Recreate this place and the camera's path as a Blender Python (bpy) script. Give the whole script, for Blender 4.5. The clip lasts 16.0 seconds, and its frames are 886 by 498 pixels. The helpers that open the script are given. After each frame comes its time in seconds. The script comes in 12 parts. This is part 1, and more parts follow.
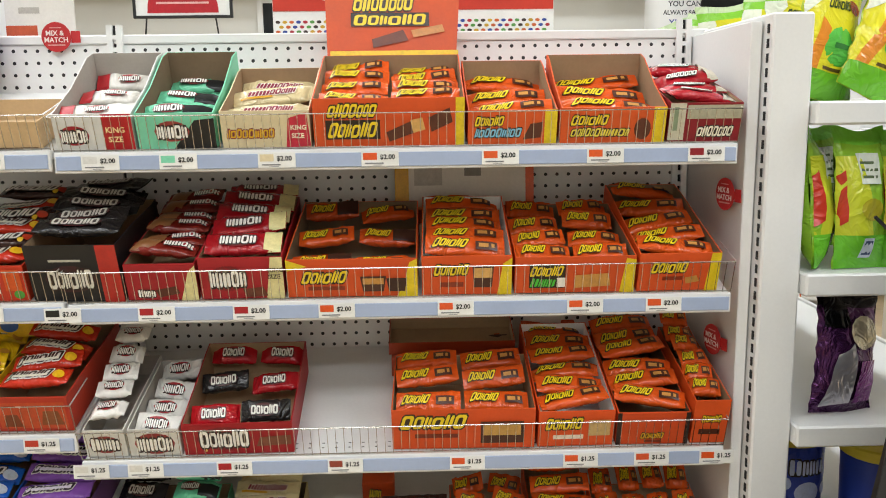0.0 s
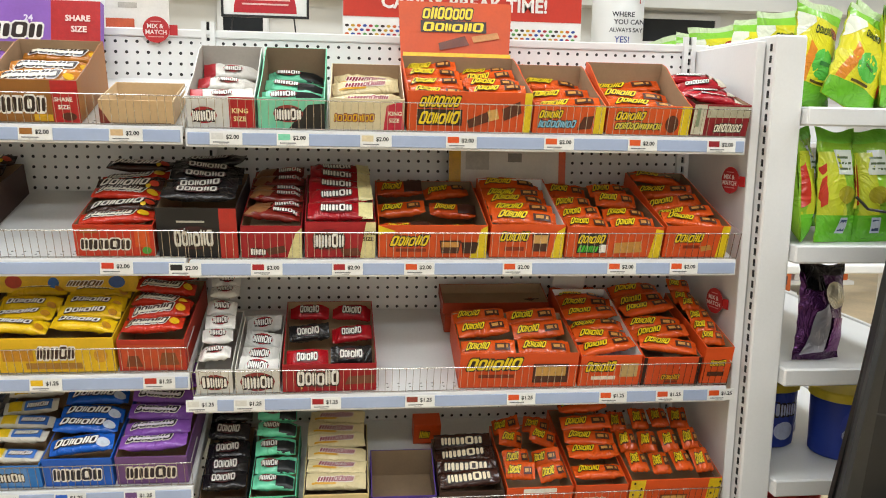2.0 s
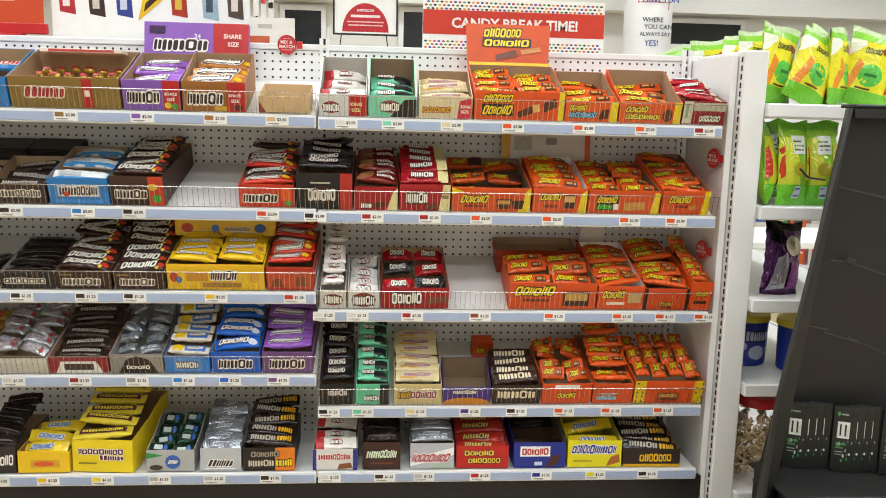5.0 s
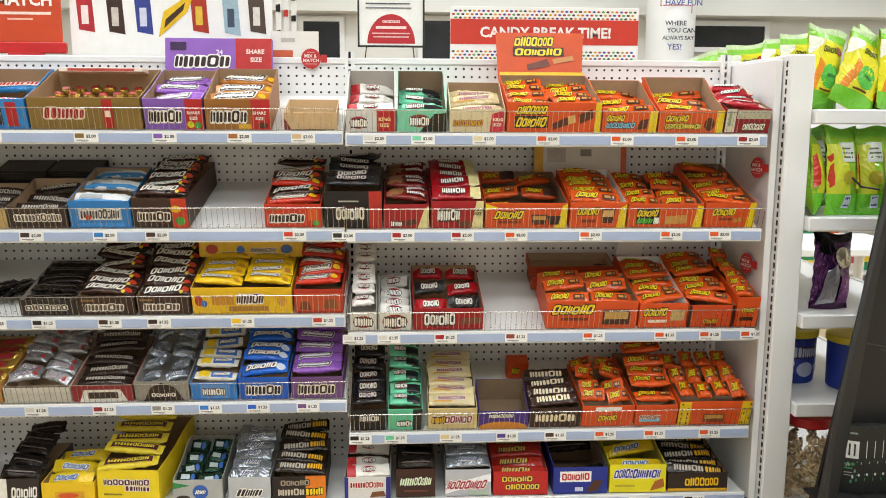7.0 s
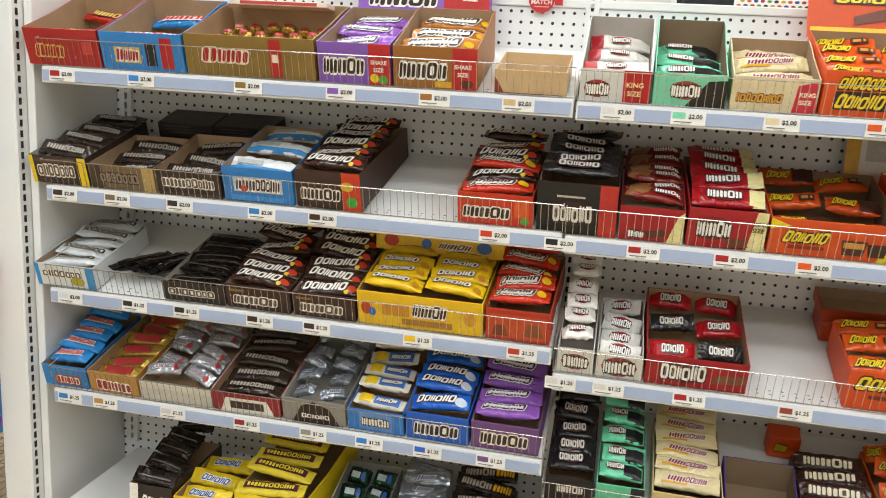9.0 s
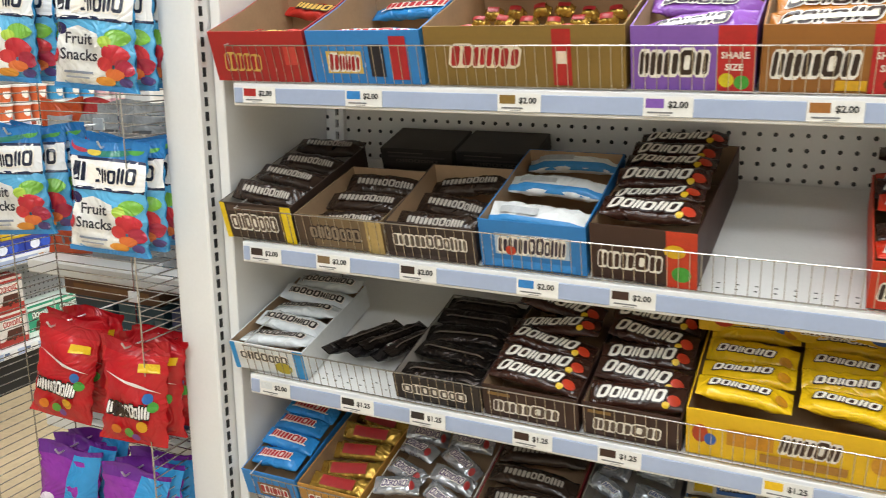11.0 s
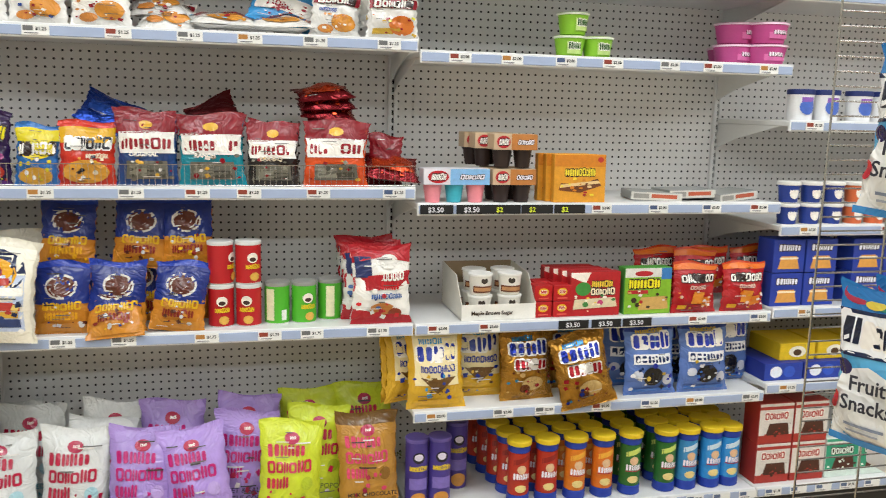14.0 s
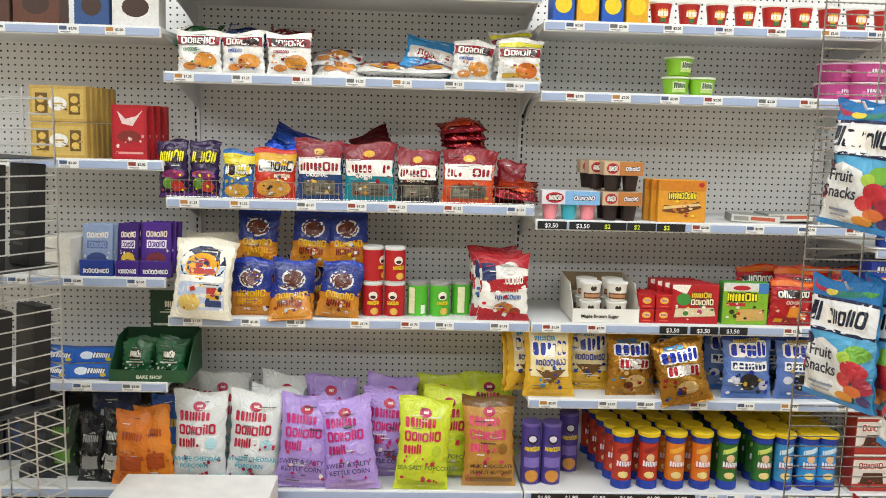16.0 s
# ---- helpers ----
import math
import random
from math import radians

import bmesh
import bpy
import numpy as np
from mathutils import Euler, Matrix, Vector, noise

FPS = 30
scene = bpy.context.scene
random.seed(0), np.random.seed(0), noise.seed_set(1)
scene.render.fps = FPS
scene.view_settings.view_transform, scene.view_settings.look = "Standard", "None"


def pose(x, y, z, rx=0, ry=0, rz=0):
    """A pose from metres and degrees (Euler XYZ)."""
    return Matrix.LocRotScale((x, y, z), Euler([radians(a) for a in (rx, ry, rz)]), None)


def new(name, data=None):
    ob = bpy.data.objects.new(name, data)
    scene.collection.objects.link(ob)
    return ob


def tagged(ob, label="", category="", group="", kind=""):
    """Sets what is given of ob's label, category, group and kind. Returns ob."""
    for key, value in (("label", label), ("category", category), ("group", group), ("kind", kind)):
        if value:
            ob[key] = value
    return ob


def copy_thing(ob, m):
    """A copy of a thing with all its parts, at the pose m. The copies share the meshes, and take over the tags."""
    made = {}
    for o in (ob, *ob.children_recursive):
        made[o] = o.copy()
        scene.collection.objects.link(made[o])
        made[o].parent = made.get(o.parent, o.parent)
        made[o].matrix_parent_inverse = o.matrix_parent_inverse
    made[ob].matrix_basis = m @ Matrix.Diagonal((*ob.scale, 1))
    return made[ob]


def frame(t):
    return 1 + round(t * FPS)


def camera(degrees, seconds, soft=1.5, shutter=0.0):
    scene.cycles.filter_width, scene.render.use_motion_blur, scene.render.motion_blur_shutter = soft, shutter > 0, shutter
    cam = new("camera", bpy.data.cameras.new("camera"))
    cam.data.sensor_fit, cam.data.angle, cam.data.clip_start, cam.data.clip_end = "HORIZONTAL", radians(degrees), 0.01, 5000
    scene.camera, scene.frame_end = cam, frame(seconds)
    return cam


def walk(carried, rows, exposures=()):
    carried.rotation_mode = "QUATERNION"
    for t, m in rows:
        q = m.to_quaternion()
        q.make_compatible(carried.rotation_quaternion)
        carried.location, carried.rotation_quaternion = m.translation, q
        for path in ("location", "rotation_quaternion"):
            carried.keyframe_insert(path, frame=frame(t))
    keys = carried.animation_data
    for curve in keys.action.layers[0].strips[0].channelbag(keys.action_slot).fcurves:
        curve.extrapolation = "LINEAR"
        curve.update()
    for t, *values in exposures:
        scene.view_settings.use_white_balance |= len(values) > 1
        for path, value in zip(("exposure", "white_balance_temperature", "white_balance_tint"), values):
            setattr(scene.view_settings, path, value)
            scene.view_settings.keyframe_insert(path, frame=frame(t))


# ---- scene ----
cam = camera(56.0, 16.0, soft=1.0, shutter=0.15)
METRES, EYE, TILT, LEAN, TURN = 4.09, 1.4, 0.0, 0.0, -1.5
ROWS = [
    (0.0, 0.0, 0.0, 0.0, -0.13, -9.82, 0.74),
    (0.5, -0.0081, 0.0006, -0.0046, 0.83, -9.5, -1.1),
    (1.0, -0.0454, -0.0193, -0.0043, -2.63, -8.8, 0.85),
    (1.5, -0.0777, -0.0414, -0.0044, -5.73, -8.38, 0.5),
    (2.0, -0.0778, -0.0728, -0.008, -5.43, -9.25, -1.14),
    (2.5, -0.0827, -0.1107, -0.0079, -5.01, -9.74, -0.92),
    (3.0, -0.0996, -0.1534, -0.0092, -5.34, -9.7, -1.03),
    (3.5, -0.0999, -0.1846, -0.0103, -4.62, -9.6, -1.4),
    (4.0, -0.0927, -0.2095, -0.0115, -3.83, -9.48, -1.39),
    (4.5, -0.1037, -0.2424, -0.0124, -3.31, -9.47, -1.56),
    (7.0, -0.1184, -0.2172, -0.0078, -1.89, -8.93, -0.26),
    (7.5, -0.1259, -0.1864, -0.0098, -1.93, -9.42, -0.83),
    (8.0, -0.1195, -0.1426, -0.0101, 3.87, -10.35, -2.48),
    (10.5, -0.1957, 0.0471, -0.0039, 21.6, -13.2, -0.37),
    (11.0, -0.2323, 0.0738, -0.002, 25.98, -13.73, 0.02),
    (11.5, -0.2658, 0.0931, -0.0022, 32.82, -13.96, -0.48),
    (12.0, -0.2936, 0.1212, 0.0013, 41.04, -13.8, -0.89),
    (12.5, -0.3207, 0.1364, 0.0001, 48.83, -13.36, -1.21),
    (13.0, -0.3652, 0.1375, 0.0032, 55.35, -12.27, -1.13),
    (13.5, -0.3834, 0.1345, 0.0097, 67.47, -10.31, -0.7),
    (14.0, -0.37, 0.1459, 0.0114, 78.21, -9.45, -1.36),
    (14.5, -0.3502, 0.1564, 0.0094, 84.04, -8.8, -1.6),
    (15.0, -0.3278, 0.163, 0.0114, 86.92, -8.06, -1.51),
    (15.5, -0.2961, 0.1622, 0.0143, 88.59, -7.62, -1.33),
    (16.0, -0.2538, 0.1618, 0.0157, 89.31, -7.93, -1.53),
]
# the clip brightens a little in the turn
EXPOSURES = [(0.0, -0.18), (1.5, -0.14), (3.0, -0.04), (8.0, -0.03), (11.0, 0.02), (12.0, 0.1), (12.5, 0.03), (13.5, 0.04), (14.0, -0.14), (16.0, -0.12)]
walk(cam, [(t, pose(0, 0, EYE, TILT, LEAN, TURN) @ pose(METRES * x, METRES * y, METRES * z, 90 + pitch, roll, yaw)) for t, x, y, z, yaw, pitch, roll in ROWS], EXPOSURES)

# ---- light ----
world = bpy.data.worlds.new("world")
world.use_nodes = True
world.node_tree.nodes["Background"].inputs[0].default_value = (0.9, 0.95, 1.0, 1)
world.node_tree.nodes["Background"].inputs[1].default_value = 0.3
scene.world = world
CEILING = 4.1


def lamp(x, y, sx, sy, watts):
    data = bpy.data.lights.new("ceiling_lamp", "AREA")
    data.shape, data.size, data.size_y, data.energy = "RECTANGLE", sx, sy, watts
    data.color = (0.91, 0.988, 1.042)
    ob = new("ceiling_lamp", data)
    ob.matrix_world = pose(x, y, CEILING - 0.09)
    return ob


# (x, y, length, width, watts) of the long ceiling lights
LIGHTS = [(-0.6, -1.4, 3.4, 0.8, 58), (-1.95, 1.4, 0.8, 3.6, 72), (0.4, -3.4, 4.0, 0.5, 100), (-1.4, 3.8, 4.0, 0.5, 46), (3.0, 1.0, 0.5, 4.0, 150), (1.5, 6.0, 6.0, 0.5, 84)]
for row in LIGHTS:
    lamp(*row)

# ---- materials ----
MATS = {}


def mat(name, color, rough=0.5, metal=0.0, vary=0.12, scale=9.0, bump=0.1, fine=160.0, random_vary=0.0, coat=0.0):
    """A plain surface with blotches and grain at two scales."""
    if name in MATS:
        return MATS[name]
    m = bpy.data.materials.new(name)
    m.use_nodes = True
    nt = m.node_tree
    p = nt.nodes["Principled BSDF"]
    tc = nt.nodes.new("ShaderNodeTexCoord")
    n1, n2 = nt.nodes.new("ShaderNodeTexNoise"), nt.nodes.new("ShaderNodeTexNoise")
    n1.inputs["Scale"].default_value, n2.inputs["Scale"].default_value = scale, fine
    n1.inputs["Detail"].default_value, n2.inputs["Detail"].default_value = 4, 3
    for n in (n1, n2):
        nt.links.new(tc.outputs["Object"], n.inputs["Vector"])
    add = nt.nodes.new("ShaderNodeMath")
    add.operation = "ADD"
    half = nt.nodes.new("ShaderNodeMath")
    half.operation, half.inputs[1].default_value = "MULTIPLY", 0.45
    nt.links.new(n2.outputs[0], half.inputs[0])
    nt.links.new(n1.outputs[0], add.inputs[0])
    nt.links.new(half.outputs[0], add.inputs[1])
    ramp = nt.nodes.new("ShaderNodeMapRange")
    ramp.inputs[1].default_value, ramp.inputs[2].default_value = 0.42, 1.02
    ramp.inputs[3].default_value, ramp.inputs[4].default_value = 1 - vary, 1 + vary
    nt.links.new(add.outputs[0], ramp.inputs[0])
    col = nt.nodes.new("ShaderNodeVectorMath")
    col.operation = "SCALE"
    col.inputs[0].default_value = color
    if random_vary:
        info = nt.nodes.new("ShaderNodeObjectInfo")
        mr = nt.nodes.new("ShaderNodeMapRange")
        mr.inputs[3].default_value, mr.inputs[4].default_value = 1 - random_vary, 1 + random_vary
        nt.links.new(info.outputs["Random"], mr.inputs[0])
        mul = nt.nodes.new("ShaderNodeMath")
        mul.operation = "MULTIPLY"
        nt.links.new(mr.outputs[0], mul.inputs[0])
        nt.links.new(ramp.outputs[0], mul.inputs[1])
        nt.links.new(mul.outputs[0], col.inputs["Scale"])
    else:
        nt.links.new(ramp.outputs[0], col.inputs["Scale"])
    nt.links.new(col.outputs[0], p.inputs["Base Color"])
    rr = nt.nodes.new("ShaderNodeMapRange")
    rr.inputs[3].default_value, rr.inputs[4].default_value = max(rough - 0.08, 0.03), min(rough + 0.1, 1)
    nt.links.new(n1.outputs[0], rr.inputs[0])
    nt.links.new(rr.outputs[0], p.inputs["Roughness"])
    p.inputs["Metallic"].default_value = metal
    p.inputs["Coat Weight"].default_value = coat
    p.inputs["Coat Roughness"].default_value = 0.15
    if bump:
        b = nt.nodes.new("ShaderNodeBump")
        b.inputs["Strength"].default_value, b.inputs["Distance"].default_value = bump, 0.004
        nt.links.new(add.outputs[0], b.inputs["Height"])
        nt.links.new(b.outputs[0], p.inputs["Normal"])
    MATS[name] = m
    return m


def lin(hexa):
    """A linear colour from a hex sRGB one."""
    v = [int(hexa[i:i + 2], 16) / 255 for i in (0, 2, 4)]
    return tuple(c / 12.92 if c <= 0.04045 else ((c + 0.055) / 1.055) ** 2.4 for c in v)


def card(h):
    return mat("card_" + h, lin(h), 0.5, vary=0.1, scale=14, bump=0.06, random_vary=0.05)


def crinkle(m, scale, strength, mottle):
    """Adds the sharp creases of wrapping film to a surface's relief, and its uneven sheen."""
    nt = m.node_tree
    p = nt.nodes["Principled BSDF"]
    tc = nt.nodes.new("ShaderNodeTexCoord")
    info = nt.nodes.new("ShaderNodeObjectInfo")
    shift = nt.nodes.new("ShaderNodeVectorMath")
    nt.links.new(tc.outputs["Object"], shift.inputs[0])
    nt.links.new(info.outputs["Random"], shift.inputs[1])
    n = nt.nodes.new("ShaderNodeTexNoise")
    n.inputs["Scale"].default_value, n.inputs["Detail"].default_value, n.inputs["Distortion"].default_value = scale, 2.5, 1.6
    nt.links.new(shift.outputs[0], n.inputs["Vector"])
    fold = nt.nodes.new("ShaderNodeMath")
    fold.operation, fold.inputs[1].default_value = "PINGPONG", 0.09
    nt.links.new(n.outputs[0], fold.inputs[0])
    b = nt.nodes.new("ShaderNodeBump")
    b.inputs["Strength"].default_value, b.inputs["Distance"].default_value = strength, 0.03
    nt.links.new(fold.outputs[0], b.inputs["Height"])
    old = p.inputs["Normal"].links[0].from_socket if p.inputs["Normal"].links else None
    if old:
        nt.links.new(old, b.inputs["Normal"])
    nt.links.new(b.outputs[0], p.inputs["Normal"])
    return m


def film(h):
    if "film_" + h in MATS:
        return MATS["film_" + h]
    return crinkle(mat("film_" + h, lin(h), 0.2, vary=0.12, scale=14, bump=0.14, fine=70, random_vary=0.08), 12, 0.5, 0)


def foil(h):
    if "foil_" + h in MATS:
        return MATS["foil_" + h]
    return crinkle(mat("foil_" + h, lin(h), 0.22, metal=0.7, vary=0.12, scale=16, bump=0.15, fine=70, random_vary=0.06), 14, 0.55, 0)


def ink(h):
    return mat("ink_" + h, lin(h), 0.36, vary=0.14, scale=60, bump=0.12, fine=240)


def pegboard(name, flat, color):
    """White painted pegboard: 6 mm holes every inch. flat: the two axes of the board."""
    m = mat(name, color, 0.45, vary=0.05, scale=4, bump=0.05)
    nt = m.node_tree
    p = nt.nodes["Principled BSDF"]
    tc = nt.nodes.new("ShaderNodeTexCoord")
    sep = nt.nodes.new("ShaderNodeSeparateXYZ")
    nt.links.new(tc.outputs["Object"], sep.inputs[0])
    parts = []
    for ax in flat:
        a = nt.nodes.new("ShaderNodeMath")
        a.operation, a.inputs[1].default_value = "WRAP", 0.0
        a.inputs[1].default_value, a.inputs[2].default_value = 0.0127, -0.0127
        nt.links.new(sep.outputs[ax], a.inputs[0])
        s = nt.nodes.new("ShaderNodeMath")
        s.operation, s.inputs[1].default_value = "POWER", 2
        nt.links.new(a.outputs[0], s.inputs[0])
        parts.append(s)
    add = nt.nodes.new("ShaderNodeMath")
    nt.links.new(parts[0].outputs[0], add.inputs[0])
    nt.links.new(parts[1].outputs[0], add.inputs[1])
    lt = nt.nodes.new("ShaderNodeMath")
    lt.operation, lt.inputs[1].default_value = "LESS_THAN", 0.0038 ** 2
    nt.links.new(add.outputs[0], lt.inputs[0])
    mix = nt.nodes.new("ShaderNodeMix")
    mix.data_type = "RGBA"
    old = p.inputs["Base Color"].links[0].from_socket
    nt.links.new(lt.outputs[0], mix.inputs[0])
    nt.links.new(old, mix.inputs[6])
    mix.inputs[7].default_value = (0.02, 0.02, 0.022, 1)
    nt.links.new(mix.outputs[2], p.inputs["Base Color"])
    return m


WHITE = mat("white_enamel", (0.80, 0.80, 0.79), 0.35, vary=0.04, scale=5, bump=0.03)
GREYW = mat("shelf_enamel", (0.74, 0.74, 0.73), 0.38, vary=0.06, scale=6, bump=0.04)
RAIL = mat("price_rail_blue", (0.36, 0.43, 0.60), 0.35, vary=0.06, scale=12, bump=0.02)
PAPER = mat("white_paper", (0.85, 0.85, 0.83), 0.6, vary=0.04, scale=30, bump=0)
BLACK = mat("black_plastic", (0.012, 0.012, 0.013), 0.4, vary=0.2, scale=20, bump=0.05)
DARK = mat("dark_gap", (0.015, 0.015, 0.016), 0.8, bump=0)
CHROME = mat("zinc_wire", (0.78, 0.78, 0.77), 0.36, metal=0.85, vary=0.08, scale=30, bump=0)
WIRE = mat("bright_wire", (0.46, 0.44, 0.41), 0.24, metal=1.0, vary=0.1, scale=40, bump=0)
KRAFT = mat("kraft_card", (0.36, 0.235, 0.135), 0.75, vary=0.12, scale=18, bump=0.12)
KRAFTD = mat("brown_card", (0.215, 0.145, 0.085), 0.75, vary=0.12, scale=18, bump=0.12)
GREYCARD = mat("grey_card", (0.42, 0.385, 0.34), 0.75, vary=0.1, scale=18, bump=0.1)
PEGXZ = pegboard("pegboard_aisle", "XZ", (0.80, 0.80, 0.79))
PEGYZ = pegboard("pegboard_wall", "YZ", (0.80, 0.79, 0.77))
FLOOR = mat("tan_floor", (0.52, 0.405, 0.25), 0.4, vary=0.26, scale=3.4, bump=0.04, fine=45)
WALLP = mat("wall_paint", (0.74, 0.73, 0.69), 0.7, vary=0.05, scale=1.2, bump=0.05)
CEILP = mat("ceiling_tile", (0.72, 0.71, 0.68), 0.85, vary=0.06, scale=3, bump=0.1)


# ---- mesh helpers ----
class Build:
    """Collects faces with a material each, for one mesh."""

    def __init__(self):
        self.v, self.f, self.m, self.s, self.mats = [], [], [], [], []

    def slot(self, material):
        if material not in self.mats:
            self.mats.append(material)
        return self.mats.index(material)

    def add(self, verts, faces, material, smooth=False):
        o, k = len(self.v), self.slot(material)
        self.v += [tuple(p) for p in verts]
        for f in faces:
            self.f.append([o + i for i in f])
            self.m.append(k)
            self.s.append(smooth)
        return self

    def box(self, x0, x1, y0, y1, z0, z1, material, bevel=0.0, inner=None):
        if bevel <= 0:
            v = [(x, y, z) for z in (z0, z1) for y in (y0, y1) for x in (x0, x1)]
            self.add(v, [(0, 2, 3, 1), (4, 5, 7, 6), (0, 1, 5, 4), (2, 6, 7, 3), (0, 4, 6, 2), (1, 3, 7, 5)], material)
            if inner:
                self.m[inner[0] - 6] = self.slot(inner[1])
            return self
        c = ((x0 + x1) / 2, (y0 + y1) / 2, (z0 + z1) / 2)
        h = ((x1 - x0) / 2, (y1 - y0) / 2, (z1 - z0) / 2)
        b = min(bevel, min(h) * 0.8)
        key, v = {}, []
        for sx in (-1, 1):
            for sy in (-1, 1):
                for sz in (-1, 1):
                    s = (sx, sy, sz)
                    for a in range(3):
                        key[s, a] = len(v)
                        v.append(tuple(c[i] + s[i] * (h[i] if i == a else h[i] - b) for i in range(3)))
        faces = []
        for a in range(3):
            u, w = (a + 1) % 3, (a + 2) % 3
            for sa in (-1, 1):
                q = []
                for su, sw in ((-1, -1), (1, -1), (1, 1), (-1, 1)):
                    s = [0, 0, 0]
                    s[a], s[u], s[w] = sa, su, sw
                    q.append(key[tuple(s), a])
                faces.append(q if sa > 0 else q[::-1])
            for su in (-1, 1):
                for sw in (-1, 1):
                    s0, s1 = [0, 0, 0], [0, 0, 0]
                    s0[a], s0[u], s0[w] = -1, su, sw
                    s1[a], s1[u], s1[w] = 1, su, sw
                    s0, s1 = tuple(s0), tuple(s1)
                    q = [key[s0, u], key[s1, u], key[s1, w], key[s0, w]]
                    faces.append(q if su * sw < 0 else q[::-1])
        for sx in (-1, 1):
            for sy in (-1, 1):
                for sz in (-1, 1):
                    s = (sx, sy, sz)
                    q = [key[s, 0], key[s, 1], key[s, 2]]
                    faces.append(q if sx * sy * sz > 0 else q[::-1])
        return self.add(v, faces, material)

    def slab(self, pts, thick, material, other=None):
        """A sheet through the outline pts, thickened along its normal."""
        p = [Vector(q) for q in pts]
        n = (p[1] - p[0]).cross(p[-1] - p[0]).normalized() * thick
        k = len(p)
        v = p + [q + n for q in p]
        faces = [list(range(k))[::-1], list(range(k, 2 * k))] + [(i, (i + 1) % k, k + (i + 1) % k, k + i) for i in range(k)]
        self.add(v, faces, material)
        if other:
            self.m[1 - k - 2] = self.slot(other)
        return self

    def rod(self, a, b, r, material, n=5):
        a, b = Vector(a), Vector(b)
        d = (b - a).normalized()
        u = d.orthogonal().normalized()
        w = d.cross(u)
        ring = [u * math.cos(2 * math.pi * i / n) * r + w * math.sin(2 * math.pi * i / n) * r for i in range(n)]
        v = [a + q for q in ring] + [b + q for q in ring]
        faces = [(i, (i + 1) % n, n + (i + 1) % n, n + i) for i in range(n)] + [tuple(range(n))[::-1], tuple(range(n, 2 * n))]
        return self.add(v, faces, material)

    def lathe(self, profile, n, bands, center=(0, 0, 0)):
        """profile: (radius, z) upwards; bands: the material of each step."""
        cx, cy, cz = center
        for k in range(len(profile) - 1):
            (r0, z0), (r1, z1) = profile[k], profile[k + 1]
            v = []
            for r, z in ((r0, z0), (r1, z1)):
                v += [(cx + r * math.cos(2 * math.pi * i / n), cy + r * math.sin(2 * math.pi * i / n), cz + z) for i in range(n)]
            flat = abs(z1 - z0) < 1e-6
            self.add(v, [(i, (i + 1) % n, n + (i + 1) % n, n + i) for i in range(n)], bands[k], not flat)
        r, z = profile[-1]
        if r > 1e-4:
            self.add([(cx + r * math.cos(2 * math.pi * i / n), cy + r * math.sin(2 * math.pi * i / n), cz + z) for i in range(n)], [tuple(range(n))], bands[-1])
        return self

    def surface(self, fn, nu, nv, material, smooth=True):
        """fn(u, v) over 0..1; material: one, or a function of u, v."""
        o = len(self.v)
        self.v += [tuple(fn(i / nu, j / nv)) for j in range(nv + 1) for i in range(nu + 1)]
        for j in range(nv):
            for i in range(nu):
                a = o + j * (nu + 1) + i
                self.f.append([a, a + 1, a + nu + 2, a + nu + 1])
                self.m.append(self.slot(material((i + 0.5) / nu, (j + 0.5) / nv) if callable(material) else material))
                self.s.append(smooth)
        return self

    def mesh(self, name):
        me = bpy.data.meshes.new(name)
        me.from_pydata(self.v, [], self.f)
        for m in self.mats:
            me.materials.append(m)
        me.polygons.foreach_set("material_index", self.m)
        me.polygons.foreach_set("use_smooth", self.s)
        me.update()
        return me


def part(name, b, parent=None, label="", m=None):
    """Links a Build (or a ready mesh) as one mesh object, under parent if given."""
    ob = new(name, b.mesh(name) if isinstance(b, Build) else b)
    if parent is not None:
        ob.parent = parent
    if m is not None:
        ob.matrix_basis = m
    return tagged(ob, label) if label else ob


def thing(name, label, category, m=None, group="", kind=""):
    ob = new(name)
    ob.empty_display_size = 0.05
    if m is not None:
        ob.matrix_basis = m
    return tagged(ob, label, category, group, kind)


def printed(name, b, parent):
    """A print of many small shapes, one part."""
    return tagged(part(name, b, parent), kind="stuff")


TEXTS = {}


def text_mesh(words, size, material, bold=0.0):
    """Flat lettering of the built-in font in the plane x-z, its left foot at the origin, facing -y."""
    key = (words, size, material.name)
    if key not in TEXTS:
        cu = bpy.data.curves.new("lettering", "FONT")
        cu.body, cu.size, cu.resolution_u, cu.extrude, cu.offset = words, size, 2, 0.0002, bold
        ob = bpy.data.objects.new("lettering", cu)
        scene.collection.objects.link(ob)
        bpy.context.view_layer.update()
        me = bpy.data.meshes.new_from_object(ob.evaluated_get(bpy.context.evaluated_depsgraph_get()))
        bpy.data.objects.remove(ob)
        me.transform(Matrix.Rotation(radians(90), 4, "X"))
        me.materials.clear()
        me.materials.append(material)
        TEXTS[key] = me
    return TEXTS[key]


def letters(words, size, material, parent, m, name="lettering", bold=0.0):
    return tagged(part(name, text_mesh(words, size, material, bold), parent, "", m), kind="stuff")


# ---- setting ----
def setting(name, b, label, category):
    return tagged(part(name, b), label, category, kind="structure")


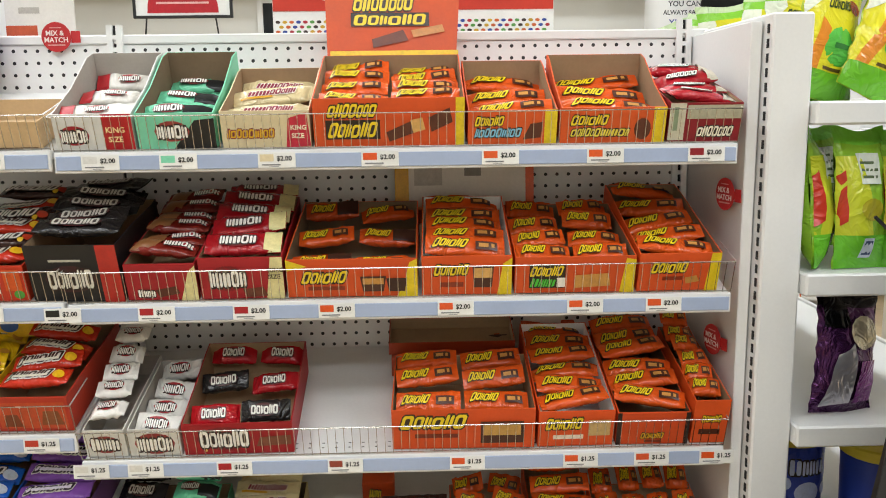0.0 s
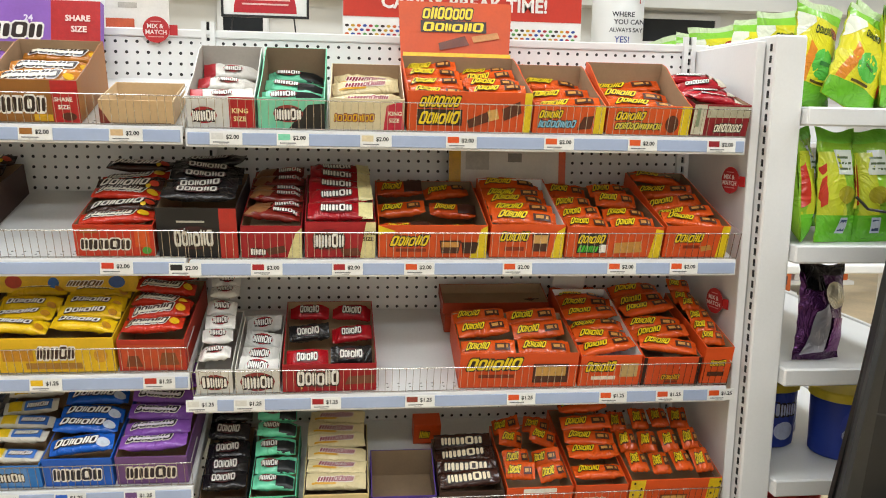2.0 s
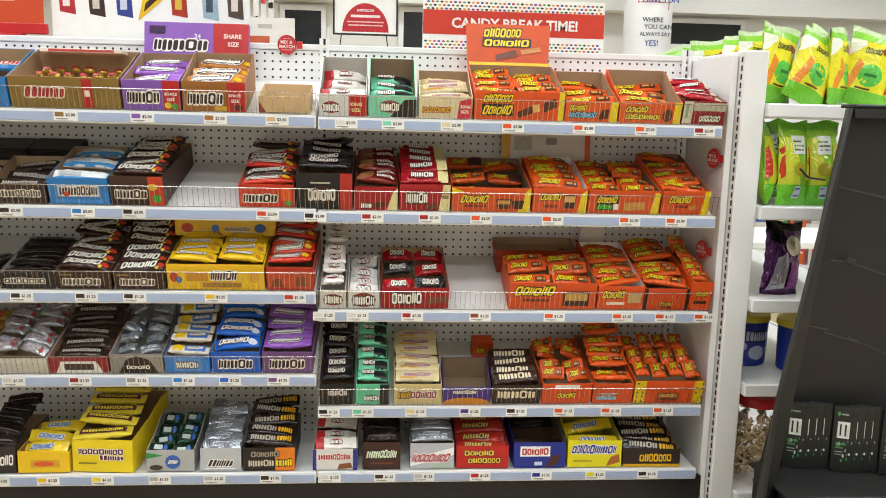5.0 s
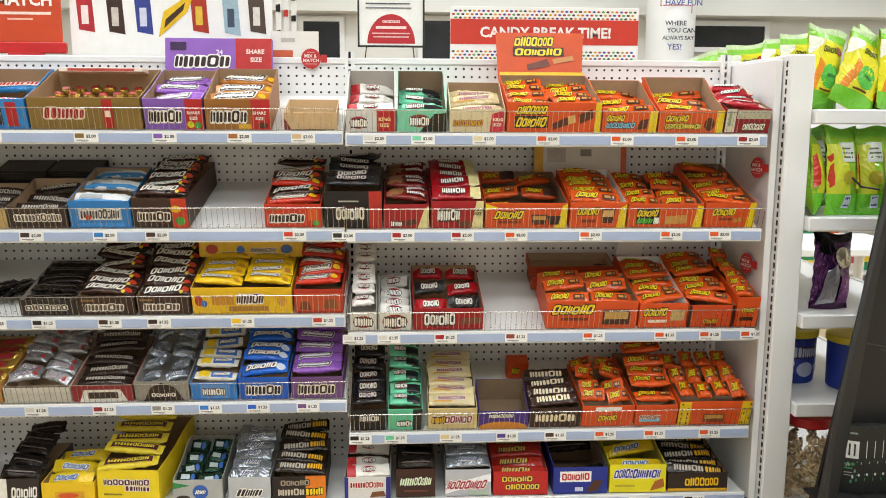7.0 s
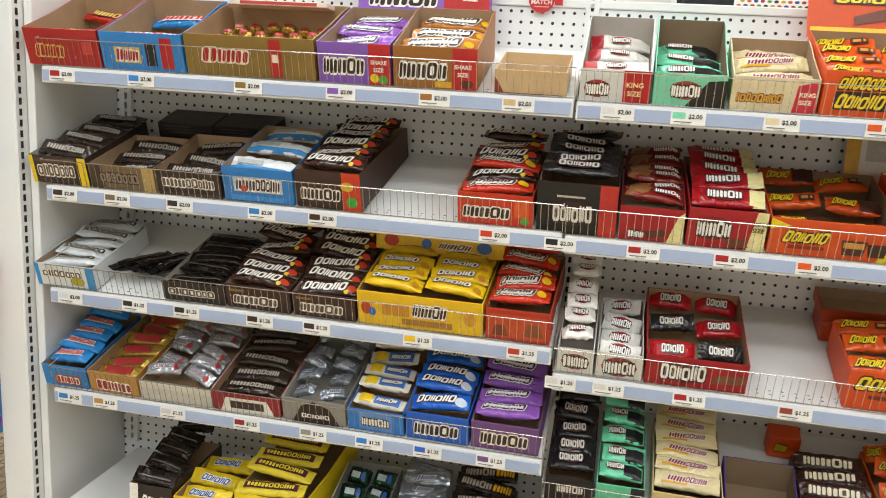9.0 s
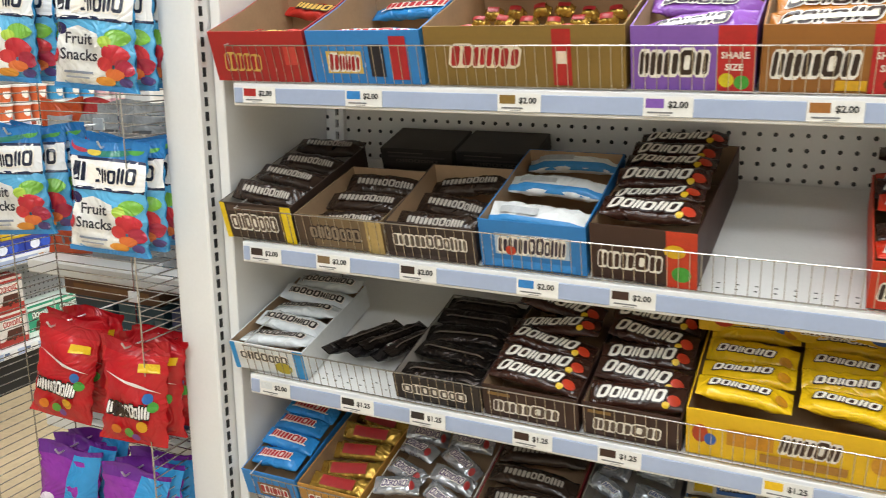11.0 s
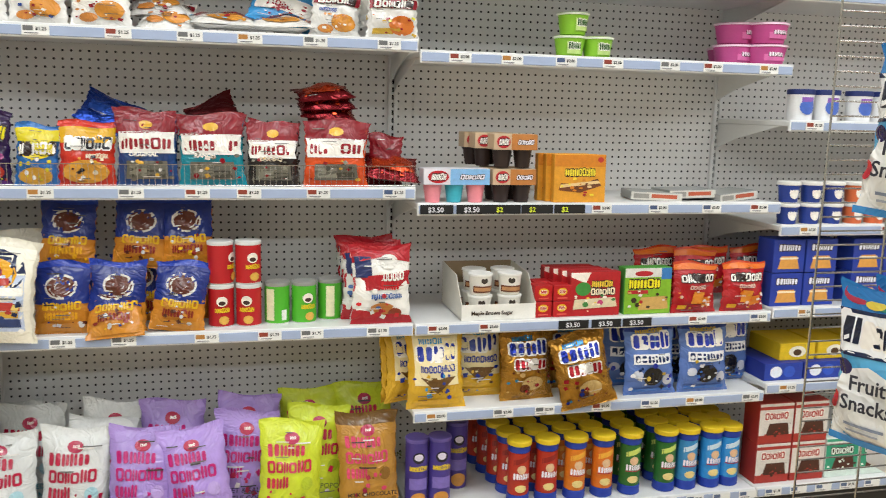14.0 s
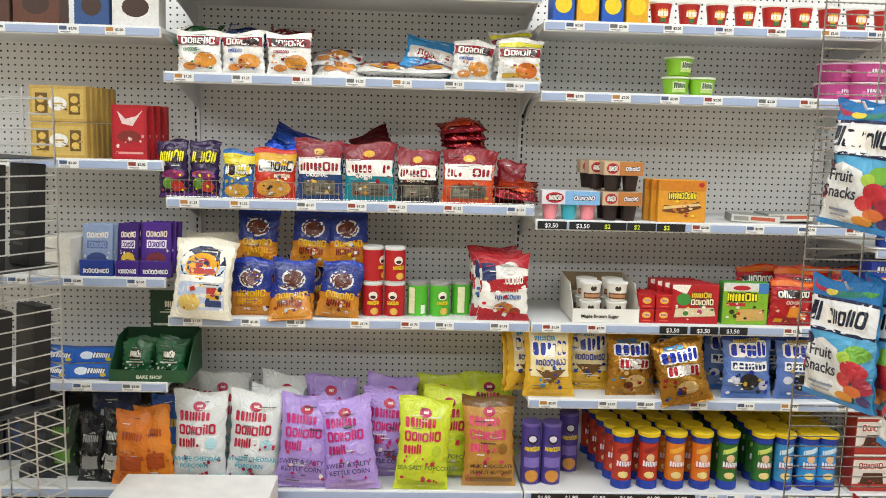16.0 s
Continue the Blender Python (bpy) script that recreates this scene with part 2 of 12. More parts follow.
setting("floor", Build().box(-4.6, 7.0, -6.0, 8.2, -0.1, 0.0, FLOOR), "worn tan sealed floor with pale scuffs", "floor")
setting("ceiling", Build().box(-4.6, 7.0, -6.0, 8.2, CEILING, CEILING + 0.1, CEILP), "plain off-white store ceiling", "ceiling")
setting("wall_west", Build().box(-4.6, -4.42, -6.0, 8.2, 0, CEILING, WALLP), "plain pale wall behind the snack shelves", "wall")
setting("wall_east", Build().box(6.85, 7.0, -6.0, 8.2, 0, CEILING, WALLP), "plain pale far wall", "wall")
setting("wall_south", Build().box(-4.42, 6.85, -6.0, -5.85, 0, CEILING, WALLP), "plain pale wall", "wall")
setting("wall_north", Build().box(-4.42, 6.85, 8.0, 8.2, 0, CEILING, WALLP), "pale cream far wall with dark windows", "wall")

LAMPWHITE = bpy.data.materials.new("lamp_diffuser")
LAMPWHITE.use_nodes = True
LAMPWHITE.node_tree.nodes["Principled BSDF"].inputs["Emission Color"].default_value = (1, 0.97, 0.93, 1)
LAMPWHITE.node_tree.nodes["Principled BSDF"].inputs["Emission Strength"].default_value = 3.0
for x, y, sx, sy, w in LIGHTS:
    light = thing("ceiling_light", "long white fluorescent light on the ceiling", "ceiling light", pose(x, y, CEILING), "ceiling lights")
    part("housing", Build().box(-sx / 2 - 0.03, sx / 2 + 0.03, -sy / 2 - 0.03, sy / 2 + 0.03, -0.06, -0.002, WHITE, 0.01), light)
    part("diffuser", Build().box(-sx / 2, sx / 2, -sy / 2, sy / 2, -0.075, -0.061, LAMPWHITE), light, "glowing white diffuser")


# ---- shelving ----
def upright(name, along, at, front, z0, z1, label):
    """A slotted steel upright. along 'x': seen from -y; 'y': seen from +x. at: its middle on the wall; front: its face."""
    b = Build()

    def put(a0, a1, d0, d1, c0, c1, material):
        if along == "x":
            b.box(at + a0, at + a1, front + d0, front + d1, c0, c1, material)
        else:
            b.box(front - d1, front - d0, at + a0, at + a1, c0, c1, material)
    put(-0.016, -0.004, 0, 0.012, z0, z1, WHITE)
    put(0.004, 0.016, 0, 0.012, z0, z1, WHITE)
    put(-0.004, 0.004, 0.009, 0.012, z0, z1, DARK)
    z = z0
    while z < z1 - 0.01:
        put(-0.004, 0.004, 0.0005, 0.009, z, z + 0.009, WHITE)
        z += 0.0254
    return setting(name, b, label, "upright")


TILT_DECK = 17.2
SLOPE = math.tan(radians(TILT_DECK))


def gondola_shelf(p0, p1, top, depth, along, face, fence=0.0, tilt=0.0, plate=0.018, rail=0.034, label="white steel shelf with a blue-grey price rail"):
    """A steel shelf from p0 to p1. Local x runs along the shelf, -y is its front, z = 0 the deck's top."""
    length = abs(p1 - p0)
    m = pose((p0 + p1) / 2, face, top) if along == "x" else pose(face, (p0 + p1) / 2, top, 0, 0, 90)
    t = thing("shelf", label, "shelf", m, "store shelves")
    h = length / 2 - 0.003
    depth /= math.cos(radians(tilt))
    b = Build().box(-h, h, 0.006, depth, -plate, 0, GREYW, 0.003)
    for s in (-1, 1):
        b.slab([(s * (h - 0.004), 0.05, -plate), (s * (h - 0.004), depth, -plate), (s * (h - 0.004), depth, -plate - 0.09), (s * (h - 0.004), depth * 0.7, -plate - 0.05)], 0.003, GREYW)
    deck = part("deck", b, t, "", pose(0, 0, 0, tilt))
    if tilt:
        holes = Build()
        for i in range(int(2 * h / 0.0254)):
            for y in (0.024, 0.037):
                holes.box(-h + 0.012 + 0.0254 * i, -h + 0.0165 + 0.0254 * i, y, y + 0.002, 0.0001, 0.0005, DARK)
        tagged(part("slot_strip", holes, deck, "small dark divider slots"), kind="stuff")
    r = Build().box(-h, h, -0.004, 0.005, -rail, 0.003, WHITE, 0.0015)
    rail_part = part("rail_back", r, t)
    part("price_strip", Build().box(-h + 0.004, h - 0.004, -0.0075, -0.0042, -rail + 0.005, -0.004, RAIL, 0.001), rail_part, "blue-grey price strip")
    if fence:
        f = Build()
        f.rod((-h, -0.001, fence), (h, -0.001, fence), 0.0012, WIRE, 6)
        f.rod((-h, 0.001, 0.006), (h, 0.001, 0.006), 0.0012, WIRE)
        n = int(2 * h / 0.0152)
        for i in range(n + 1):
            x = -h + 2 * h * i / n
            f.rod((x, 0.001, 0.004), (x, 0.001, fence), 0.00075, WIRE, 4)
        for s in (-1, 1):
            f.rod((s * h, 0, fence), (s * h, 0.09, fence * 0.95), 0.0014, CHROME)
        tagged(part("wire_fence", f, t, "low zinc wire fence", pose(0, 0, 0, tilt)), kind="stuff")
    return t


# candy aisle, two sections of 1.21 m
YF, YB = 1.488, 1.85
XL, XM, XR = -1.862, -0.644, 0.572
setting("pegboard_panel_aisle", Build().box(XL - 0.1, XR + 0.06, YB, YB + 0.02, 0.1, 1.535, PEGXZ), "white pegboard back of the candy aisle", "pegboard")
setting("top_cap", Build().box(XL - 0.1, XR + 0.06, YB - 0.006, YB + 0.028, 1.536, 1.556, WHITE, 0.003), "white steel cap along the pegboard top", "trim")
for i, x in enumerate((XL - 0.012, XM, XR + 0.004)):
    upright("upright_%d" % i, "x", x, YB - 0.013, 0.25, 1.575, "slotted white steel upright")
for i, (x0, x1, xi) in enumerate(((XR + 0.048, XR + 0.122, XR + 0.048), (XL - 0.15, XL - 0.068, XL - 0.068))):
    setting("end_panel_%d" % i, Build().box(x0, x1, YF - 0.008, YB + 0.2, 0, 1.552, WHITE, 0.004), "white steel end panel of the candy shelves", "panel")
    s = Build()
    side = -1 if i == 0 else 1
    xs = x0 - 0.0 if i == 0 else x1
    z = 0.12
    while z < 1.53:
        s.box(min(xs, xs + side * 0.002), max(xs, xs + side * 0.002), YF + 0.006, YF + 0.013, z, z + 0.016, DARK)
        z += 0.0254
    setting("panel_slots_%d" % i, s, "row of dark slots in the end panel", "slots")
    setting("end_cheek_%d" % i, Build().box(x0 - 0.024 if i == 0 else x1 + 0.003, x0 - 0.003 if i == 0 else x1 + 0.024, YF + 0.03, YB - 0.002, 0.1, 1.54, WHITE, 0.002), "white inner side panel of the candy shelves", "panel")
setting("kick_plate_aisle", Build().box(XL - 0.06, XR + 0.03, YF + 0.03, YF + 0.045, 0.0, 0.195, BLACK), "black kick plate under the candy shelves", "kick plate")
RIGHT = (1.326, 1.052, 0.752, 0.447, 0.234)
LEFT = (1.330, 1.056, 0.806, 0.549, 0.234)
for k in range(5):
    for x0, x1, tops in ((XL, XM, LEFT), (XM, XR, RIGHT)):
        gondola_shelf(x0, x1, tops[k] - 0.003, YB - YF - 0.006, "x", YF, fence=0.068 if k < 4 else 0.0, tilt=TILT_DECK if k < 4 else 0.0)

# snack wall, sections along y
XF, XB = -3.87, -4.30
YS = (-1.36, -0.137, 1.123, 2.335, 3.40)
setting("pegboard_panel_wall", Build().box(XB - 0.02, XB, YS[0], YS[-1], 0.1, 2.45, PEGYZ), "white pegboard back of the snack wall", "pegboard")
for i, y in enumerate(YS):
    upright("wall_upright_%d" % i, "y", y, XB + 0.013, 0.3, 2.42, "slotted white steel upright")
setting("kick_plate_wall", Build().box(XF - 0.035, XF - 0.02, YS[0], YS[-1], 0.0, 0.15, BLACK), "black kick plate under the snack shelves", "kick plate")
setting("wall_end_panel", Build().box(XB, XF, YS[-1], YS[-1] + 0.03, 0, 2.45, WHITE, 0.003), "white end panel of the snack shelves", "panel")
WALLSHELF = ((0, (1.783, 1.345, 0.945, 0.575, 0.187)), (1, (1.935, 1.64, 1.222, 0.813, 0.187)), (2, (1.845, 1.612, 1.175, 0.812, 0.536, 0.187)), (3, (1.845, 1.44, 1.10, 0.822, 0.56, 0.187)))
for s, tops in WALLSHELF:
    for z in tops:
        gondola_shelf(YS[s], YS[s + 1], z, XF - XB - 0.006, "y", XF, fence=0.062 if (s, z) == (1, 1.222) else 0.0)

# ---- makers of goods ----
OCTAGON = ((0.18, 0), (0.82, 0), (1, 0.15), (1, 0.85), (0.82, 1), (0.18, 1), (0, 0.85), (0, 0.15))


def paint(b, fmap, items, ku=1, make=ink):
    """Prints flat shapes on a face: fmap(u, v, lift). r: rectangle, e: ellipse, q: four corners, w: a row of plain blocks."""
    lift, under, items = 0.0004, "", list(items)
    for spot, it in enumerate(items):
        lift += 0.00022
        kind = it[0]
        if kind == "r":
            _, u0, v0, u1, v1, h = it
            nu, nv = max(1, round((u1 - u0) * ku)), max(1, round((v1 - v0) * ku))
            b.surface(lambda u, v: fmap(u0 + (u1 - u0) * u, v0 + (v1 - v0) * v, lift), nu, nv, make(h))
        elif kind == "e":
            _, cu, cv, ru, rv, h = it
            n = 14
            rings = 1 if ku == 1 or ru < 0.06 else 3
            pts = [fmap(cu, cv, lift)] + [fmap(cu + ru * j / rings * math.cos(2 * math.pi * i / n), cv + rv * j / rings * math.sin(2 * math.pi * i / n), lift) for j in range(1, rings + 1) for i in range(n)]
            faces = [(0, 1 + i, 1 + (i + 1) % n) for i in range(n)]
            faces += [(1 + j * n + i, 1 + j * n + n + i, 1 + j * n + n + (i + 1) % n, 1 + j * n + (i + 1) % n) for j in range(rings - 1) for i in range(n)]
            b.add(pts, faces, make(h))
        elif kind == "q":
            _, pts, h = it
            if ku > 1 and len(pts) == 4:
                (ax, ay), (bx, by), (cx, cy), (dx, dy) = pts
                b.surface(lambda u, v: fmap((ax + (bx - ax) * u) * (1 - v) + (dx + (cx - dx) * u) * v, (ay + (by - ay) * u) * (1 - v) + (dy + (cy - dy) * u) * v, lift), 4, 4, make(h))
            elif ku > 1:
                mu, mv, n, rings = sum(p[0] for p in pts) / len(pts), sum(p[1] for p in pts) / len(pts), 3 * len(pts), 4
                ring = [tuple(pts[i // 3][c] + (pts[(i // 3 + 1) % len(pts)][c] - pts[i // 3][c]) * (i % 3) / 3 for c in (0, 1)) for i in range(n)]
                net = [fmap(mu, mv, lift)] + [fmap(mu + (u - mu) * j / rings, mv + (v - mv) * j / rings, lift) for j in range(1, rings + 1) for u, v in ring]
                faces = [(0, 1 + i, 1 + (i + 1) % n) for i in range(n)]
                faces += [(1 + j * n + i, 1 + j * n + n + i, 1 + j * n + n + (i + 1) % n, 1 + j * n + (i + 1) % n) for j in range(rings - 1) for i in range(n)]
                b.add(net, faces, make(h))
            else:
                b.add([fmap(u, v, lift) for u, v in pts], [tuple(range(len(pts)))], make(h))
        elif kind == "w":
            _, u0, v0, u1, v1, n, h, slant = it
            after = items[spot + 1] if spot + 1 < len(items) else ("",)
            if after[0] == "w" and after[5] == n and abs(after[1] - u0) < 0.04 and abs(after[2] - v0) < 0.09:
                under = h
                continue
            rnd = random.Random(n * 37 + 5)
            r, g, bl = lin(h)
            rim = under or ("2a1812" if 0.3 * r + 0.6 * g + 0.1 * bl > 0.16 else "efe9df")
            hv = v1 - v0
            widths = [rnd.choice((0.75, 0.95, 1.1, 1.3)) for _ in range(n)]
            k, at = (u1 - u0) / sum(widths), u0
            marks = []
            for wd in widths:
                marks.append((at, wd * k, rnd.choice((0.84, 0.88, 0.92, 1.0)), rnd.uniform(-0.03, 0.03), rnd.random()))
                at += wd * k
            spot_of = lambda x, y: (x + slant * (y - 0.5) * hv, v0 + hv * y)

            def block(x0, x1, lo, hi, lay, colour, band=0.0):
                """A rounded block; with a band it is a ring of that share of its width."""
                out = [fmap(*spot_of(x0 + (x1 - x0) * a, lo + (hi - lo) * c), lay) for a, c in OCTAGON]
                if not band:
                    b.add(out, [tuple(range(8))], make(colour))
                    return
                inner = [fmap(*spot_of(x0 + (x1 - x0) * (0.5 + (a - 0.5) * (1 - 2 * band)), lo + (hi - lo) * (0.5 + (c - 0.5) * (1 - 1.4 * band))), lay) for a, c in OCTAGON]
                b.add(out + inner, [(q, (q + 1) % 8, 8 + (q + 1) % 8, 8 + q) for q in range(8)], make(colour))

            def mark(x, wd, top, dip, pick, grow, lay, colour):
                """A ring, or a pair of upright dashes."""
                g, lo, hi = grow * wd, dip - grow, dip + top + grow
                if grow:
                    block(x + wd * 0.05 - g, x + wd * 0.93 + g, lo, hi, lay, colour)
                elif pick < 0.45:
                    block(x + wd * 0.05, x + wd * 0.93, lo, hi, lay, colour, 0.29)
                else:
                    block(x + wd * 0.06, x + wd * 0.42, lo, hi, lay, colour)
                    block(x + wd * 0.56, x + wd * 0.92, lo + 0.06 * pick, hi - 0.06 * pick, lay, colour)
            if hv > 0.13 and n < 13 or under:
                for row in marks:
                    mark(*row, 0.1, lift, rim)
                lift += 0.0003
            for row in marks:
                mark(*row, 0.0, lift, h)
            under = ""
    return b


def speckle(rnd, items, n, lo=0.05, hi=0.5):
    """Small printed food shapes, in the print's own colours."""
    tints = [c for it in items for c in (it[-1], it[-2]) if isinstance(c, str)] or ["d8d4cc"]
    out = []
    for _ in range(n):
        u, v, r = min(max(rnd.gauss(0.5, 0.24), 0.1), 0.9), rnd.uniform(lo, hi), rnd.uniform(0.015, 0.05)
        if rnd.random() < 0.5:
            out.append(("e", u, v, r, r * rnd.uniform(0.4, 0.9), rnd.choice(tints)))
        else:
            a = rnd.uniform(0, 3)
            out.append(("q", tuple((u + r * math.cos(a + k) * 1.2, v + r * math.sin(a + k) * 0.8) for k in (0, 1.3, 3.0, 4.6)), rnd.choice(tints)))
    return out


def badge(u0, v0, u1, v1, n, fill, back, slant=0.0, round_back=True):
    """A brand mark as plain shapes: a backing and a row of blocks."""
    cu, cv = (u0 + u1) / 2, (v0 + v1) / 2
    first = ("e", cu, cv, (u1 - u0) * 0.56, (v1 - v0) * 0.72, back) if round_back else ("r", u0 - 0.015, v0 - 0.05, u1 + 0.015, v1 + 0.05, back)
    return [first, ("w", u0, v0, u1, v1, n, fill, slant)]


TAG = {}


def price_tag(x, y, z, words="$2.00", swatch="8c3a2a", back="e9e8e4", fore="1c1c1c", turn=0, wide=0.066):
    key = (words, swatch, back)
    if key not in TAG:
        b = Build().box(-wide / 2, wide / 2, -0.001, 0.0002, -0.0135, 0.0135, card(back), 0.0003)
        if back == "e9e8e4":
            paint(b, lambda u, v, l: ((u - 0.5) * wide, -0.001 - l, (v - 0.5) * 0.027), [("r", 0.05, 0.42, 0.42, 0.88, swatch), ("r", 0.1, 0.16, 0.6, 0.24, "77777a"), ("r", 0.3, 0.06, 0.55, 0.1, "9a9a9a")])
        ob = tagged(part("price_tag", b), ("black price tag on the shelf rail" if back != "e9e8e4" else "small white paper price tag on the shelf rail"), "price tag", "shelf price tags")
        if words:
            letters(words, 0.0118 if back == "e9e8e4" else 0.021, ink(fore), ob, pose(0.0 if back == "e9e8e4" else -0.027, -0.0018, -0.001 if back == "e9e8e4" else -0.008), "price", bold=0.0003)
        ob.matrix_basis = pose(x, y, z, 0, 0, turn)
        TAG[key] = ob
        return ob
    return copy_thing(TAG[key], pose(x, y, z, 0, 0, turn))


BARS = {}
